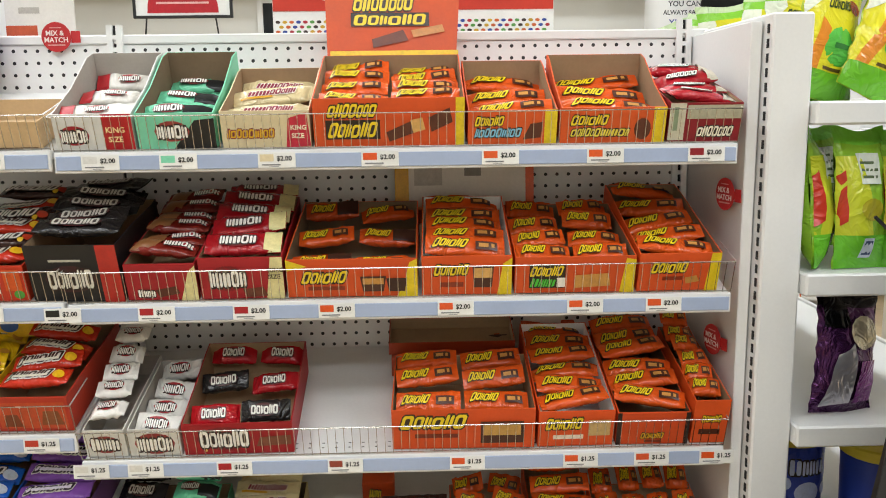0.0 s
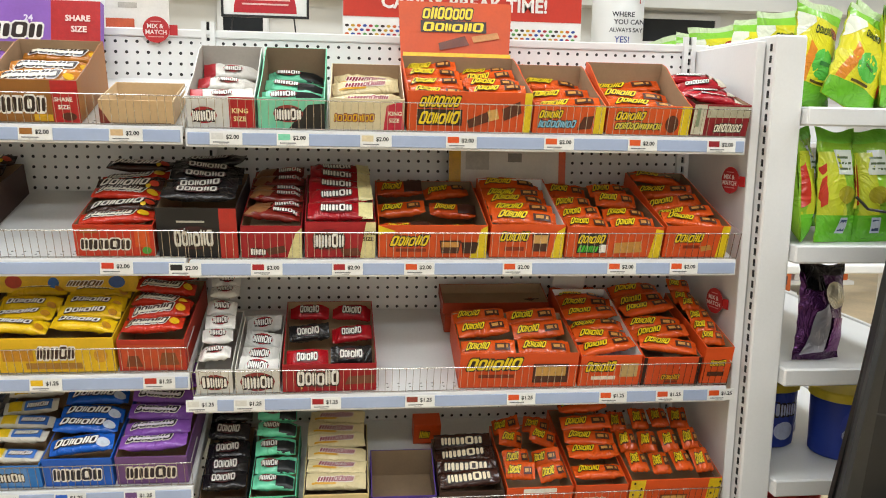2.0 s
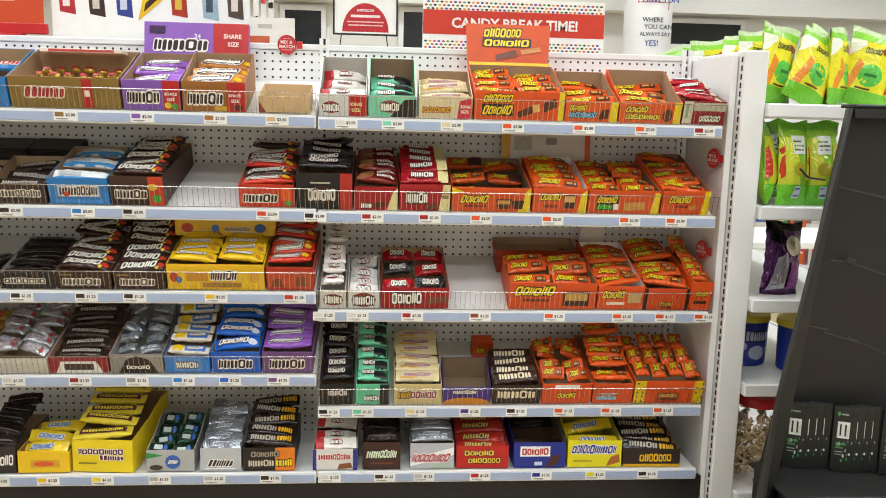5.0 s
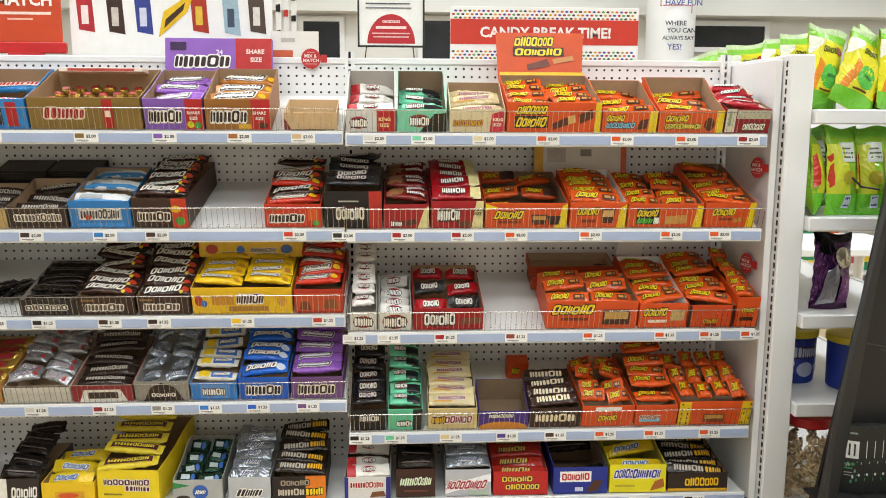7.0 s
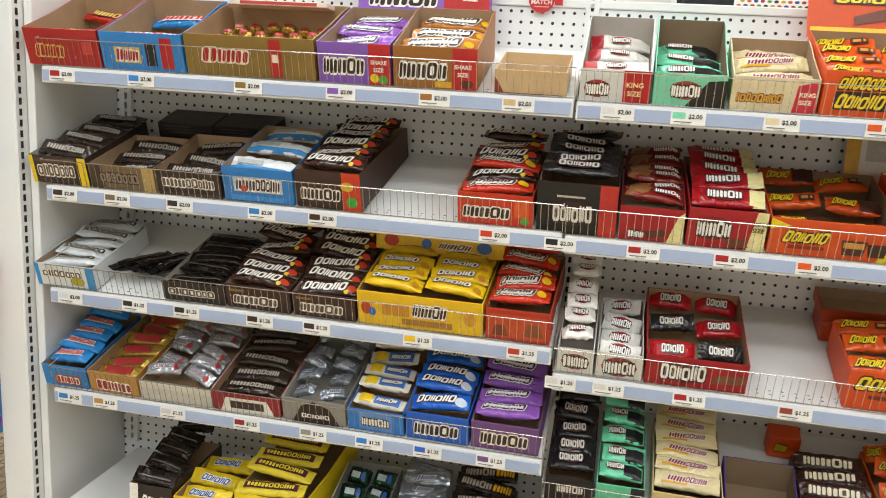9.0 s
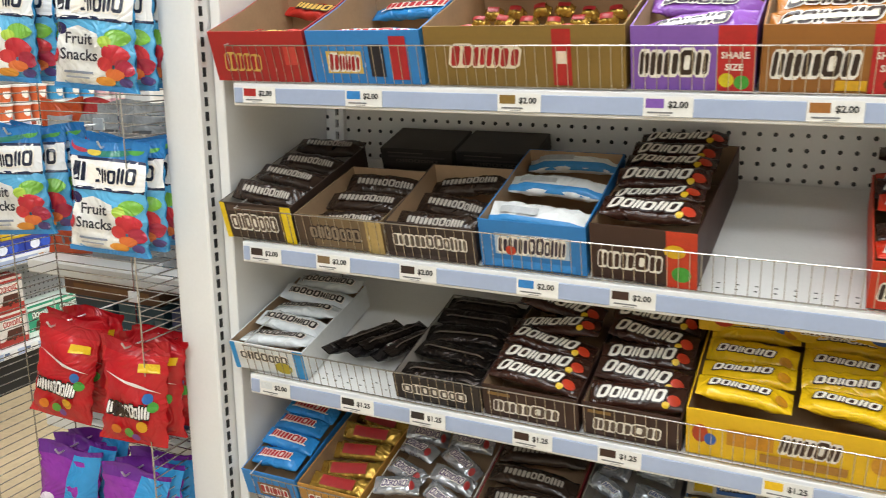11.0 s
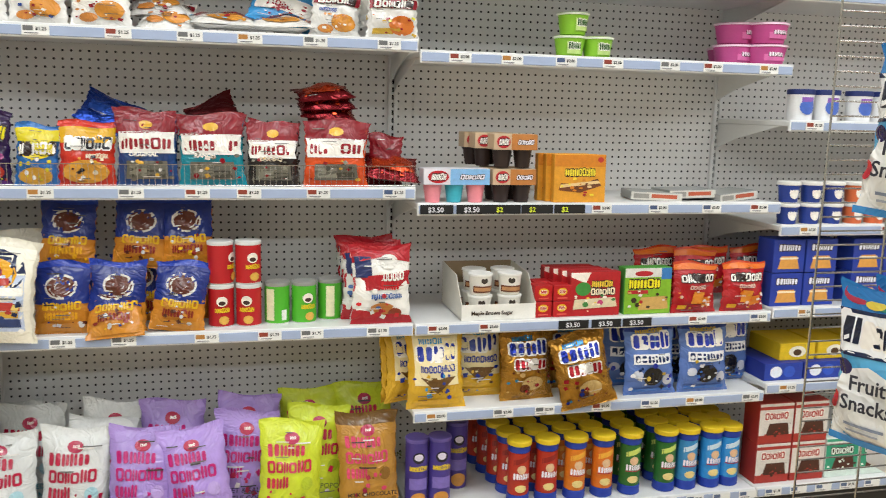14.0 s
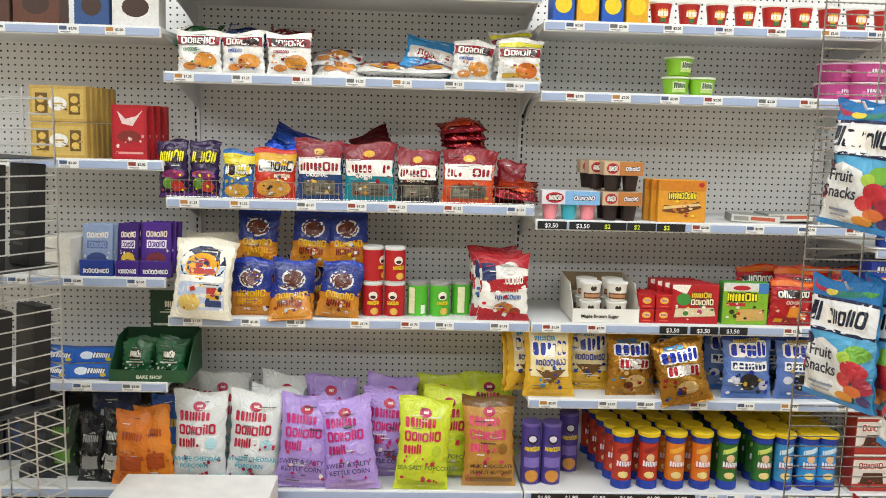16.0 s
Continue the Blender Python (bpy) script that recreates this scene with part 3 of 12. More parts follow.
# kind: wrapper colour, printed shapes, label, foil?
BARKIND = {
    "white_red": ("e6e2da", [("r", 0.0, 0.0, 0.2, 1, "b5202a"), *badge(0.35, 0.35, 0.65, 0.7, 5, "f3efe8", "b5202a")], "white and red wrapped wafer bar", 0),
    "white": ("ebe8e2", badge(0.25, 0.28, 0.75, 0.75, 5, "f5f2ec", "a81f28"), "white wrapped wafer bar with a red oval mark", 0),
    "mint": ("6fd0a6", [("r", 0.55, 0.0, 0.98, 0.7, "14181a"), *badge(0.15, 0.35, 0.55, 0.75, 5, "f0f0ea", "8a1f26")], "mint green and black wrapped wafer bar", 0),
    "cream": ("e4d3a4", [("w", 0.2, 0.35, 0.8, 0.7, 8, "8a2440", 0.1), ("r", 0.1, 0.2, 0.5, 0.32, "d9a11e")], "cream wrapped bar with maroon and gold blocks", 0),
    "orange": ("dd561a", [("w", 0.1, 0.32, 0.52, 0.78, 6, "f2d21c", 0.15), ("r", 0.62, 0.25, 0.9, 0.68, "4a2414"), ("r", 0.66, 0.38, 0.86, 0.58, "c98f45")], "orange wrapped peanut butter cups with yellow blocks", 0),
    "orange_dark": ("c64818", [("w", 0.12, 0.32, 0.55, 0.78, 6, "e8c21c", 0.15), ("r", 0.6, 0.1, 1, 0.9, "3a1c12")], "dark orange wrapped peanut butter cups", 0),
    "turtle": ("b51c2a", [("w", 0.2, 0.3, 0.7, 0.75, 7, "f3efe8", 0.15), ("r", 0.82, 0.0, 1.0, 1, "d9d2c0")], "red and white wrapped caramel cluster pack", 0),
    "red": ("b3141f", badge(0.25, 0.28, 0.75, 0.75, 6, "f4f0e8", "8c0f18"), "red wrapped wafer bar with a white mark", 0),
    "red_cream": ("a3161f", [("r", 0.78, 0.0, 1.0, 1, "e3d79a"), *badge(0.2, 0.3, 0.68, 0.75, 5, "f4f0e8", "7c0f16")], "red and cream wrapped wafer bar", 0),
    "red_brown": ("7a2018", [("q", ((0.0, 0), (0.35, 0), (0.5, 1), (0.1, 1)), "8a5a34"), *badge(0.5, 0.3, 0.95, 0.72, 5, "f4f0e8", "a3161f")], "red and brown wrapped wafer bar", 0),
    "black": ("1c191a", badge(0.2, 0.3, 0.75, 0.74, 6, "d9d5cc", "4a1518"), "black wrapped dark wafer bar", 0),
    "dark": ("33261f", [("w", 0.15, 0.3, 0.85, 0.68, 8, "b5aea4", 0.0)], "dark brown wrapped chocolate bar with silver blocks", 0),
    "dark_plain": ("2b2421", [("r", 0.1, 0.35, 0.9, 0.45, "5a5048")], "dark brown wrapped chocolate bar", 1),
    "brown_mm": ("3a2119", [("w", 0.08, 0.25, 0.8, 0.78, 6, "efeae0", 0.1), ("e", 0.88, 0.35, 0.07, 0.22, "c23a1e"), ("e", 0.8, 0.15, 0.04, 0.12, "e0b81c")], "brown candy bag with white blocks and coloured dots", 0),
    "red_mm": ("c5301a", [("w", 0.08, 0.25, 0.75, 0.78, 6, "3a1a12", 0.1), ("r", 0.1, 0.3, 0.7, 0.45, "f0ead8"), ("e", 0.86, 0.4, 0.08, 0.25, "e8b21a")], "red candy bag with dark and white blocks", 0),
    "yellow_mm": ("ecc01a", [("w", 0.1, 0.3, 0.78, 0.76, 6, "3a2218", 0.1), ("w", 0.12, 0.36, 0.76, 0.66, 6, "f2ecdc", 0.1), ("e", 0.88, 0.3, 0.07, 0.2, "c98a1c")], "yellow candy bag with dark blocks", 0),
    "blue_mm": ("1f63c9", [("w", 0.1, 0.3, 0.78, 0.76, 6, "f2f0ea", 0.1), ("e", 0.86, 0.35, 0.1, 0.28, "cfd8e6")], "blue candy bag with white blocks", 0),
    "purple_mm": ("8f57b5", [("w", 0.1, 0.3, 0.78, 0.76, 6, "2c1830", 0.1), ("r", 0.12, 0.42, 0.74, 0.58, "efe6f2")], "purple candy bag with dark and white blocks", 0),
    "caramel_mm": ("b8742c", [("w", 0.08, 0.25, 0.8, 0.78, 6, "2c1710", 0.1), ("r", 0.1, 0.36, 0.76, 0.56, "f0e8d4"), ("e", 0.9, 0.4, 0.06, 0.2, "e8b21a")], "caramel brown candy bag with dark and white blocks", 0),
    "silver": ("b9bcc2", [("w", 0.2, 0.3, 0.75, 0.7, 6, "5a4a6a", 0.1), ("e", 0.85, 0.4, 0.06, 0.25, "a02a2a")], "silver foil wrapped candy bar", 1),
    "silver_plain": ("9fa6b0", [("w", 0.3, 0.35, 0.7, 0.66, 4, "3a4a78", 0.2)], "silver blue foil wrapped bar", 1),
    "gold_mini": ("c9a24a", [("r", 0.2, 0.2, 0.8, 0.8, "a3272a")], "gold and red wrapped mini bar", 1),
    "blue_red": ("2f86cc", [("w", 0.15, 0.3, 0.8, 0.75, 5, "b5202a", 0.05), ("r", 0.1, 0.25, 0.85, 0.32, "e6e2da")], "blue wrapped cookie bar with red blocks", 0),
    "red_gold": ("b02b22", [("w", 0.15, 0.3, 0.7, 0.75, 5, "d9b25a", 0.05)], "red wrapped cookie bar with gold blocks", 0),
    "white_label": ("d8dde0", [("w", 0.1, 0.3, 0.9, 0.7, 9, "2c2420", 0.0)], "white wrapped chocolate bar with black blocks", 0),
    "white_blue": ("e3e6e8", [("r", 0.0, 0, 1, 0.3, "3a8fd0"), ("r", 0.1, 0.4, 0.5, 0.7, "b8bcc0")], "white and blue wrapped pack", 0),
    "heath": ("3a2018", [("w", 0.12, 0.25, 0.85, 0.78, 5, "efe0c0", 0.0)], "brown wrapped toffee bar with cream blocks", 0),
    "green_dark": ("2a4a3a", [("r", 0.2, 0.3, 0.6, 0.7, "b9c4c8"), ("e", 0.75, 0.5, 0.1, 0.3, "2f5fb0")], "dark green and silver wrapped patty", 1),
    "maroon_yellow": ("e6cf3a", [("r", 0.1, 0.25, 0.9, 0.8, "5a2038"), ("w", 0.15, 0.35, 0.85, 0.7, 8, "e6cf3a", 0.0)], "yellow and maroon wrapped chew bar", 0),
    "yellow": ("e3c21f", [("w", 0.2, 0.3, 0.7, 0.7, 6, "2f5fa0", 0.1)], "yellow wrapped peanut candy bar", 0),
    "black_orange": ("221814", [("w", 0.1, 0.25, 0.62, 0.75, 5, "b8b0a4", 0.0), ("w", 0.64, 0.25, 0.95, 0.75, 3, "e8b01c", 0.0)], "black and gold wrapped chocolate bar", 0),
    "roll": ("e8e2d2", [("r", 0.1, 0.1, 0.35, 0.9, "e8c21c"), ("r", 0.4, 0.1, 0.9, 0.9, "3a6fc0"), ("w", 0.45, 0.3, 0.85, 0.7, 5, "efeae0", 0.05)], "small printed candy tube", 0),
}


def bar(kind, length, high, m, thick=0.02):
    """A flow-wrapped bar, standing on its long edge, its face to -y; origin in its middle."""
    key = (kind, round(length, 2), round(high, 3))
    TURNS[key] = TURNS.get(key, 0) + 1
    key += (TURNS[key] % 3,)
    base, items, label, shiny = BARKIND[kind]
    if key not in BARS:
        rnd = random.Random(len(BARS))
        skin = foil(base) if shiny else film(base)
        L, H, T = length, high, thick
        wob = [rnd.uniform(-0.0016, 0.0016) for _ in range(40)]
        bend = rnd.uniform(-0.006, 0.006)

        def end(u):
            e = min(u, 1 - u)
            return 0.12 if e < 0.06 else min(1.0, 0.25 + (e - 0.06) * 7)

        def skinpoint(u, v):
            a = 2 * math.pi * v
            c, s = math.cos(a), math.sin(a)
            k = end(u)
            return ((u - 0.5) * L, -T / 2 * k * math.copysign(abs(s) ** 0.7, s) + wob[int(u * 12) % 40] + bend * (2 * u - 1) ** 2, H / 2 * math.copysign(abs(c) ** 0.6, c) * (1.0 if k > 0.3 else 0.94) + wob[(int(u * 12) * 3 + 7) % 40])

        def face(u, v, lift):
            k = end(u) if 0.04 < u < 0.96 else 0.15
            return ((u - 0.5) * L, -T / 2 * k * max(0.0, 1 - abs(2 * v - 1) ** 2.6) ** 0.4 - lift * 2 - 0.0016 + bend * (2 * u - 1) ** 2, (v - 0.5) * H * 0.96)
        ob = tagged(part("candy_bar", Build().surface(skinpoint, 14, 12, skin)), label, "candy bar", "wrapped candy in boxes")
        printed("printed_wrapper", paint(Build(), face, items, 12), ob)
        ob.matrix_basis = m
        BARS[key] = ob
        return ob
    return copy_thing(BARS[key], m)


def tray(x0, x1, z, hf, hb, depth, front, items, label, bars=None, rows=4, cols=1, zf=None, rise=0.05, lean=48, high=0.042, inside=KRAFT, side=None, cut=0.72, price="$2.00", words=(), messy=7.5, y=None, swatch=None, back_step=0.0, turn=None):
    """An open printed carton on a shelf, with wrapped bars sloping up inside. hf, hb: its front and back heights."""
    rnd = random.Random(int(x0 * 1000) * 7 + int(z * 100))
    w, y0, tilt = x1 - x0 - 0.004, (YF + 0.012 if y is None else y), 0.0
    floor_z = z
    if z > 0.3:
        tilt = TILT_DECK
        y0 -= 0.003 if y is None else 0.0
        floor_z = z + SLOPE * (y0 - YF)
        hb = max(0.85 * hf, (hb - depth * math.sin(radians(tilt))) / math.cos(radians(tilt)) + 0.008)
        rise = max(rise, 0.95 * SLOPE * (depth - 0.062))
    turn = rnd.uniform(-1.2, 1.2) if turn is None else turn
    t = thing("candy_box", label, "candy box", pose((x0 + x1) / 2, y0, floor_z, tilt, 0, turn), "open candy boxes")
    h, k = w / 2, 0.0022
    fm, sm = card(front), card(side or front)
    front_side = part("front_panel", Build().box(-h, h, 0, k, 0.001, hf, fm, inner=(3, inside)), t)
    part("back_panel", Build().box(-h, h, depth - k, depth, 0.001, hb, sm, inner=(2, inside)), t)
    part("base_panel", Build().box(-h + k, h - k, k, depth - k, 0.001, 0.003, inside), t)
    for s in (-1, 1):
        prof = [(k, 0.001), (depth - k, 0.001), (depth - k, hb), (depth * cut + 0.03, hb), (depth * cut * 0.6, hf + (hb - hf) * 0.35), (k, hf)]
        part("side_panel", Build().slab([(s * h, p, q) for p, q in prof], -k * s, sm, inside), t)
    flat = lambda u, v, lift: ((u - 0.5) * w, -lift, v * hf)
    if items:
        printed("front_print", paint(Build(), flat, items), front_side)
    for u, v, size, say, colour in words:
        letters(say, size, ink(colour), t, pose((u - 0.5) * w, -0.003, v * hf), "lettering", 0.0003)
    if price:
        price_tag((x0 + x1) / 2 + rnd.uniform(-0.03, 0.02), YF - 0.0085, z - 0.018, price, swatch or front)
    if bars:
        zf = hf * 0.72 if zf is None else zf
        kinds = bars if isinstance(bars, (list, tuple)) else [bars]
        for c in range(cols):
            for r in range(rows):
                f = r / max(rows - 1, 1)
                yy = 0.024 + f * (depth - 0.062) + back_step * (r >= rows / 2)
                zz = zf + rise * f + rnd.uniform(-0.006, 0.006)
                xx = (x0 + x1) / 2 + (c + 0.5 - cols / 2) * w / cols * 0.97 + rnd.uniform(-0.002, 0.002)
                bar(kinds[(r + c) % len(kinds)], w / cols - 0.01, high, pose(xx, y0 + yy, z + zz, -lean + rnd.uniform(-12, 10), rnd.uniform(-messy, messy), rnd.uniform(-messy, messy)))
    return t


def panel(name, label, category, w, h, m, back, items, words=(), thick=0.002, curved=None):
    """A flat printed card, its foot at the origin, facing -y."""
    b = Build().box(-w / 2, w / 2, 0, thick, 0, h, card(back), 0.0005)
    ob = tagged(part(name, b), label, category)
    ob.matrix_basis = m
    if items:
        printed("print", paint(Build(), lambda u, v, l: ((u - 0.5) * w, -l, v * h), items), ob)
    for u, v, size, say, colour in words:
        letters(say, size, ink(colour), ob, pose((u - 0.5) * w, -0.004, v * h), "lettering", 0.0006)
    return ob


GOODS, VARIANTS, BAG_SIZES, TURNS = {}, {}, {}, {}


def bag(key, w, h, t, base, items, label, m, top=None, shiny=False, words=(), group="snack bags", category="snack bag", slump=0.0):
    """A pillow bag with crimped ends, its foot at the origin, facing -y."""
    made = VARIANTS.setdefault(key, [])
    if made and len(made) < 3:
        w, h, t, base, items, label, top, shiny, words, group, category, slump = BAG_SIZES[key]
    elif made:
        TURNS[key] = TURNS.get(key, 0) + 1
        return copy_thing(made[TURNS[key] % 3], m)
    BAG_SIZES[key] = (w, h, t, base, items, label, top, shiny, words, group, category, slump)
    rnd = random.Random(sum(map(ord, key)) * 13 + 5 + 31 * len(made))
    make = foil if shiny else film
    ph = [rnd.uniform(0, 6.28) for _ in range(6)]

    def puff(u, v):
        e = min(max((v - 0.035) / 0.9, 0.0), 1.0)
        body = max(0.0, math.sin(math.pi * e)) ** 0.55 * (1.12 - 0.3 * e)
        return t / 2 * body * max(0.0, math.sin(math.pi * min(max(u, 0), 1))) ** 0.55

    def point(u, v, s):
        fold = 0.0045 * math.sin(9 * u + ph[0] + 5 * v) + 0.0036 * math.sin(17 * v + ph[1] + 7 * u) + 0.0012 * math.sin(23 * u - 11 * v + ph[2]) + 0.004 * math.sin(14 * u + ph[5]) * max(0.0, v - 0.6)
        edge = abs(2 * u - 1)
        crinkle = 0.0025 * math.sin(40 * v + ph[3]) * edge ** 4
        x = (u - 0.5) * w * (1 - 0.11 * math.sin(math.pi * v) ** 0.7) + crinkle + 0.006 * math.sin(2.2 * v + ph[4]) * v
        rise = (0.006 * math.sin(6 * u + ph[4]) + 0.008 * (u - 0.5) * math.sin(ph[2])) * max(0.0, v - 0.8) * 5
        return Vector((x + slump * v * v * h, s * (puff(u, v) + fold * (0.25 + puff(u, v) / t)) - 0.05 * h * 0, v * h + rise))
    b = Build()
    skin = make(base)
    cap = make(top or base)
    b.surface(lambda u, v: point(u, v, -1), 18, 26, lambda u, v: cap if v > 0.9 else skin)
    b.surface(lambda u, v: point(1 - u, v, 1), 8, 10, lambda u, v: cap if v > 0.9 else skin)
    ob = tagged(part("snack_bag", b), label, category, group)
    if items and category == "candy bag":
        printed("printed_front", paint(Build(), lambda u, v, l: point(u, v, -1) + Vector((0, -l * 0.9 - 0.0032, 0)), items, 12, make), ob)
    elif items:
        items = list(items) + speckle(rnd, items, 16, 0.08, 0.45) + [("r", a, c, a + rnd.uniform(0.08, 0.3), c + rnd.uniform(0.006, 0.014), rnd.choice(("d8d4cc", "6a6560", "3a3634"))) for a, c in [(rnd.uniform(0.12, 0.6), rnd.uniform(0.05, 0.9)) for _ in range(7)]]
        printed("printed_front", paint(Build(), lambda u, v, l: point(u, v, -1) + Vector((0, -l * 0.9 - 0.0032, 0)), items, 12, make), ob)
    for u, v, size, say, colour in words:
        near = min(point(a, v + c, -1).y for a in (0.25, 0.4, 0.5, 0.6, 0.75) for c in (-0.02, 0.03, 0.08))
        letters(say, size, ink(colour), ob, pose((u - 0.5) * w, near - 0.01, v * h), "lettering", 0.0004)
    ob.matrix_basis = m
    made.append(ob)
    return ob


def pack(key, w, h, d, base, items, label, m, side=None, name="snack_box", category="snack box", group="boxes on the shelves", words=()):
    """A closed printed carton, its front foot at the origin, facing -y."""
    if key in GOODS:
        return copy_thing(GOODS[key], m)
    b = Build().box(-w / 2, w / 2, 0, d, 0, h, card(side or base), 0.0015)
    ob = tagged(part(name, b), label, category, group)
    printed("printed_front", paint(Build(), lambda u, v, l: ((u - 0.5) * (w - 0.003), -l, 0.0015 + v * (h - 0.003)), [("r", 0, 0, 1, 1, base)] + items + (speckle(random.Random(len(GOODS)), items, 14, 0.08, 0.5) if h > 0.09 and len(items) > 3 else [])), ob)
    for u, v, size, say, colour in words:
        letters(say, size, ink(colour), ob, pose((u - 0.5) * w, -0.004, v * h), "lettering", 0.0004)
    ob.matrix_basis = m
    GOODS[key] = ob
    return ob


def tin(key, profile, bands, items, label, m, name="snack_can", category="snack can", group="cans on the shelves", r=None, h=None, lid=0):
    """A round can or cup, turned from a profile, its foot at the origin. lid: the profile's last steps that make its lid."""
    if key in GOODS:
        return copy_thing(GOODS[key], m)
    n = 20
    mats = [card(c) for c in bands]
    cutat = len(profile) - 1 - lid
    ob = tagged(part(name, Build().lathe(profile[:cutat + 1], n, mats[:cutat])), label, category, group)
    if lid:
        part("lid", Build().lathe(profile[cutat:], n, mats[cutat:]), ob)
    if items:
        rr, hh = r or max(p[0] for p in profile), h or profile[-1][1]
        printed("printed_label", paint(Build(), lambda u, v, l: ((rr + l * 2) * math.sin((u - 0.5) * 2.6), -(rr + l * 2) * math.cos((u - 0.5) * 2.6), v * hh), items, 8), ob)
    ob.matrix_basis = m
    GOODS[key] = ob
    return ob


# ---- candy aisle goods ----
def on_deck(x, y, top):
    """A place on a sloping deck whose front edge is at the height top."""
    return pose(x, y, top + SLOPE * (y - YF), TILT_DECK)


R1, R2, R3, R4, R5 = RIGHT
L1, L2, L3, L4, L5 = LEFT
KS = ((0.66, 0.5, 0.014, "KING", "f3d9a0"), (0.68, 0.24, 0.014, "SIZE", "f3d9a0"))
YE = "e8c91e"
OR = "da5219"
# top shelf, right section
tray(-0.640, -0.499, R1, 0.066, 0.172, 0.24, "d9d7d2", [("r", 0.62, 0, 1, 1, "b3141c"), *badge(0.08, 0.22, 0.42, 0.6, 5, "f3efe8", "9c1a22")], "open white and red king size wafer bar box", "white_red", 3, inside=GREYCARD, zf=0.07, rise=0.02, words=KS)
tray(-0.497, -0.356, R1, 0.066, 0.172, 0.24, "7fd3ae", [("q", ((0.45, 0), (1, 0), (1, 0.85), (0.75, 0.8)), "161616"), *badge(0.25, 0.3, 0.65, 0.7, 5, "f3efe8", "9c3a34")], "open mint green and black wafer bar box", "mint", 3, inside=KRAFTD, zf=0.064, rise=0.02)
tray(-0.350, -0.19, R1, 0.068, 0.138, 0.2, "dfcfa8", [("w", 0.05, 0.25, 0.6, 0.6, 9, "7a2a3a", 0.05), ("w", 0.06, 0.28, 0.6, 0.52, 9, "d8a51e", 0.05), ("q", ((0.72, 0), (1, 0.05), (0.97, 0.95), (0.76, 0.8)), "c8283f")], "open cream wafer crisp box with a red corner", "cream", 3, zf=0.066, rise=0.012, words=((0.78, 0.5, 0.012, "KING", "f3e9d0"), (0.79, 0.28, 0.012, "SIZE", "f3e9d0")))
stick = tray(-0.188, 0.082, R1, 0.088, 0.162, 0.24, OR, [("r", 0.94, 0, 1, 1, YE), ("w", 0.1, 0.62, 0.42, 0.9, 7, "f0d020", 0.1), ("r", 0.08, 0.16, 0.44, 0.56, "2a1a10"), ("w", 0.1, 0.2, 0.42, 0.52, 6, "f0d020", 0.1), ("q", ((0.5, 0.1), (0.68, 0.3), (0.66, 0.55), (0.48, 0.3)), "5a2a18"), ("q", ((0.66, 0.28), (0.74, 0.35), (0.72, 0.6), (0.64, 0.55)), "d8a860"), ("q", ((0.78, 0.3), (0.92, 0.5), (0.9, 0.8), (0.76, 0.6)), "5a2a18")], "open orange wafer stick box with its lid raised behind", "orange", 4, 2, zf=0.085, rise=0.02)
lid = Build().slab([(-0.13, 0.239, 0.158), (0.13, 0.239, 0.158), (0.14, 0.275, 0.302), (-0.135, 0.275, 0.302)], 0.002, card("d65522"))
paint(lid, lambda u, v, l: (-0.13 + 0.265 * u, 0.239 + 0.036 * v - l - 0.003, 0.158 + 0.144 * v), [("r", 0.02, 0.0, 1, 0.16, YE), ("w", 0.2, 0.72, 0.66, 0.92, 7, "f0d020", 0.1), ("r", 0.18, 0.5, 0.78, 0.69, "2a1a10"), ("w", 0.2, 0.52, 0.76, 0.67, 6, "f0d020", 0.1), ("q", ((0.35, 0.2), (0.62, 0.3), (0.58, 0.45), (0.34, 0.32)), "6a3018"), ("q", ((0.66, 0.34), (0.9, 0.42), (0.88, 0.52), (0.64, 0.44)), "c98a4a")])
part("lid", lid, stick, "raised orange printed lid", pose(0, 0.0, 0, -TILT_DECK))
tray(0.084, 0.246, R1, 0.064, 0.148, 0.22, "dc581c", [("r", 0.86, 0, 1, 1, YE), ("w", 0.08, 0.55, 0.4, 0.82, 6, "f0d020", 0.1), ("w", 0.08, 0.22, 0.6, 0.48, 9, "7fc0dc", 0.1), ("q", ((0.62, 0.15), (0.82, 0.2), (0.84, 0.65), (0.7, 0.6)), "5a2a18")], "open orange candy bar box with pale blue blocks", "orange", 3, zf=0.058, rise=0.03)
tray(0.249, 0.440, R1, 0.066, 0.158, 0.22, "dc581c", [("r", 0.88, 0, 1, 1, YE), ("w", 0.1, 0.52, 0.45, 0.8, 6, "f0d020", 0.1), ("w", 0.1, 0.2, 0.66, 0.44, 11, "e6d24a", 0.1), ("e", 0.78, 0.4, 0.08, 0.3, "5a2a18")], "open orange candy box with a yellow edge", "orange", 3, zf=0.062, rise=0.035)
tray(0.442, 0.575, R1, 0.072, 0.09, 0.2, "8f1722", [("r", 0.0, 0.05, 0.22, 1, "cfc9b2"), ("r", 0.06, 0.3, 0.12, 0.9, "8a9a7a"), ("r", 0.24, 0.6, 1, 0.95, "b9b49c"), ("w", 0.4, 0.15, 0.9, 0.42, 7, "f0ead8", 0.1)], "dark red and striped caramel box piled high", "turtle", 4, zf=0.085, rise=0.045, lean=68, messy=8)

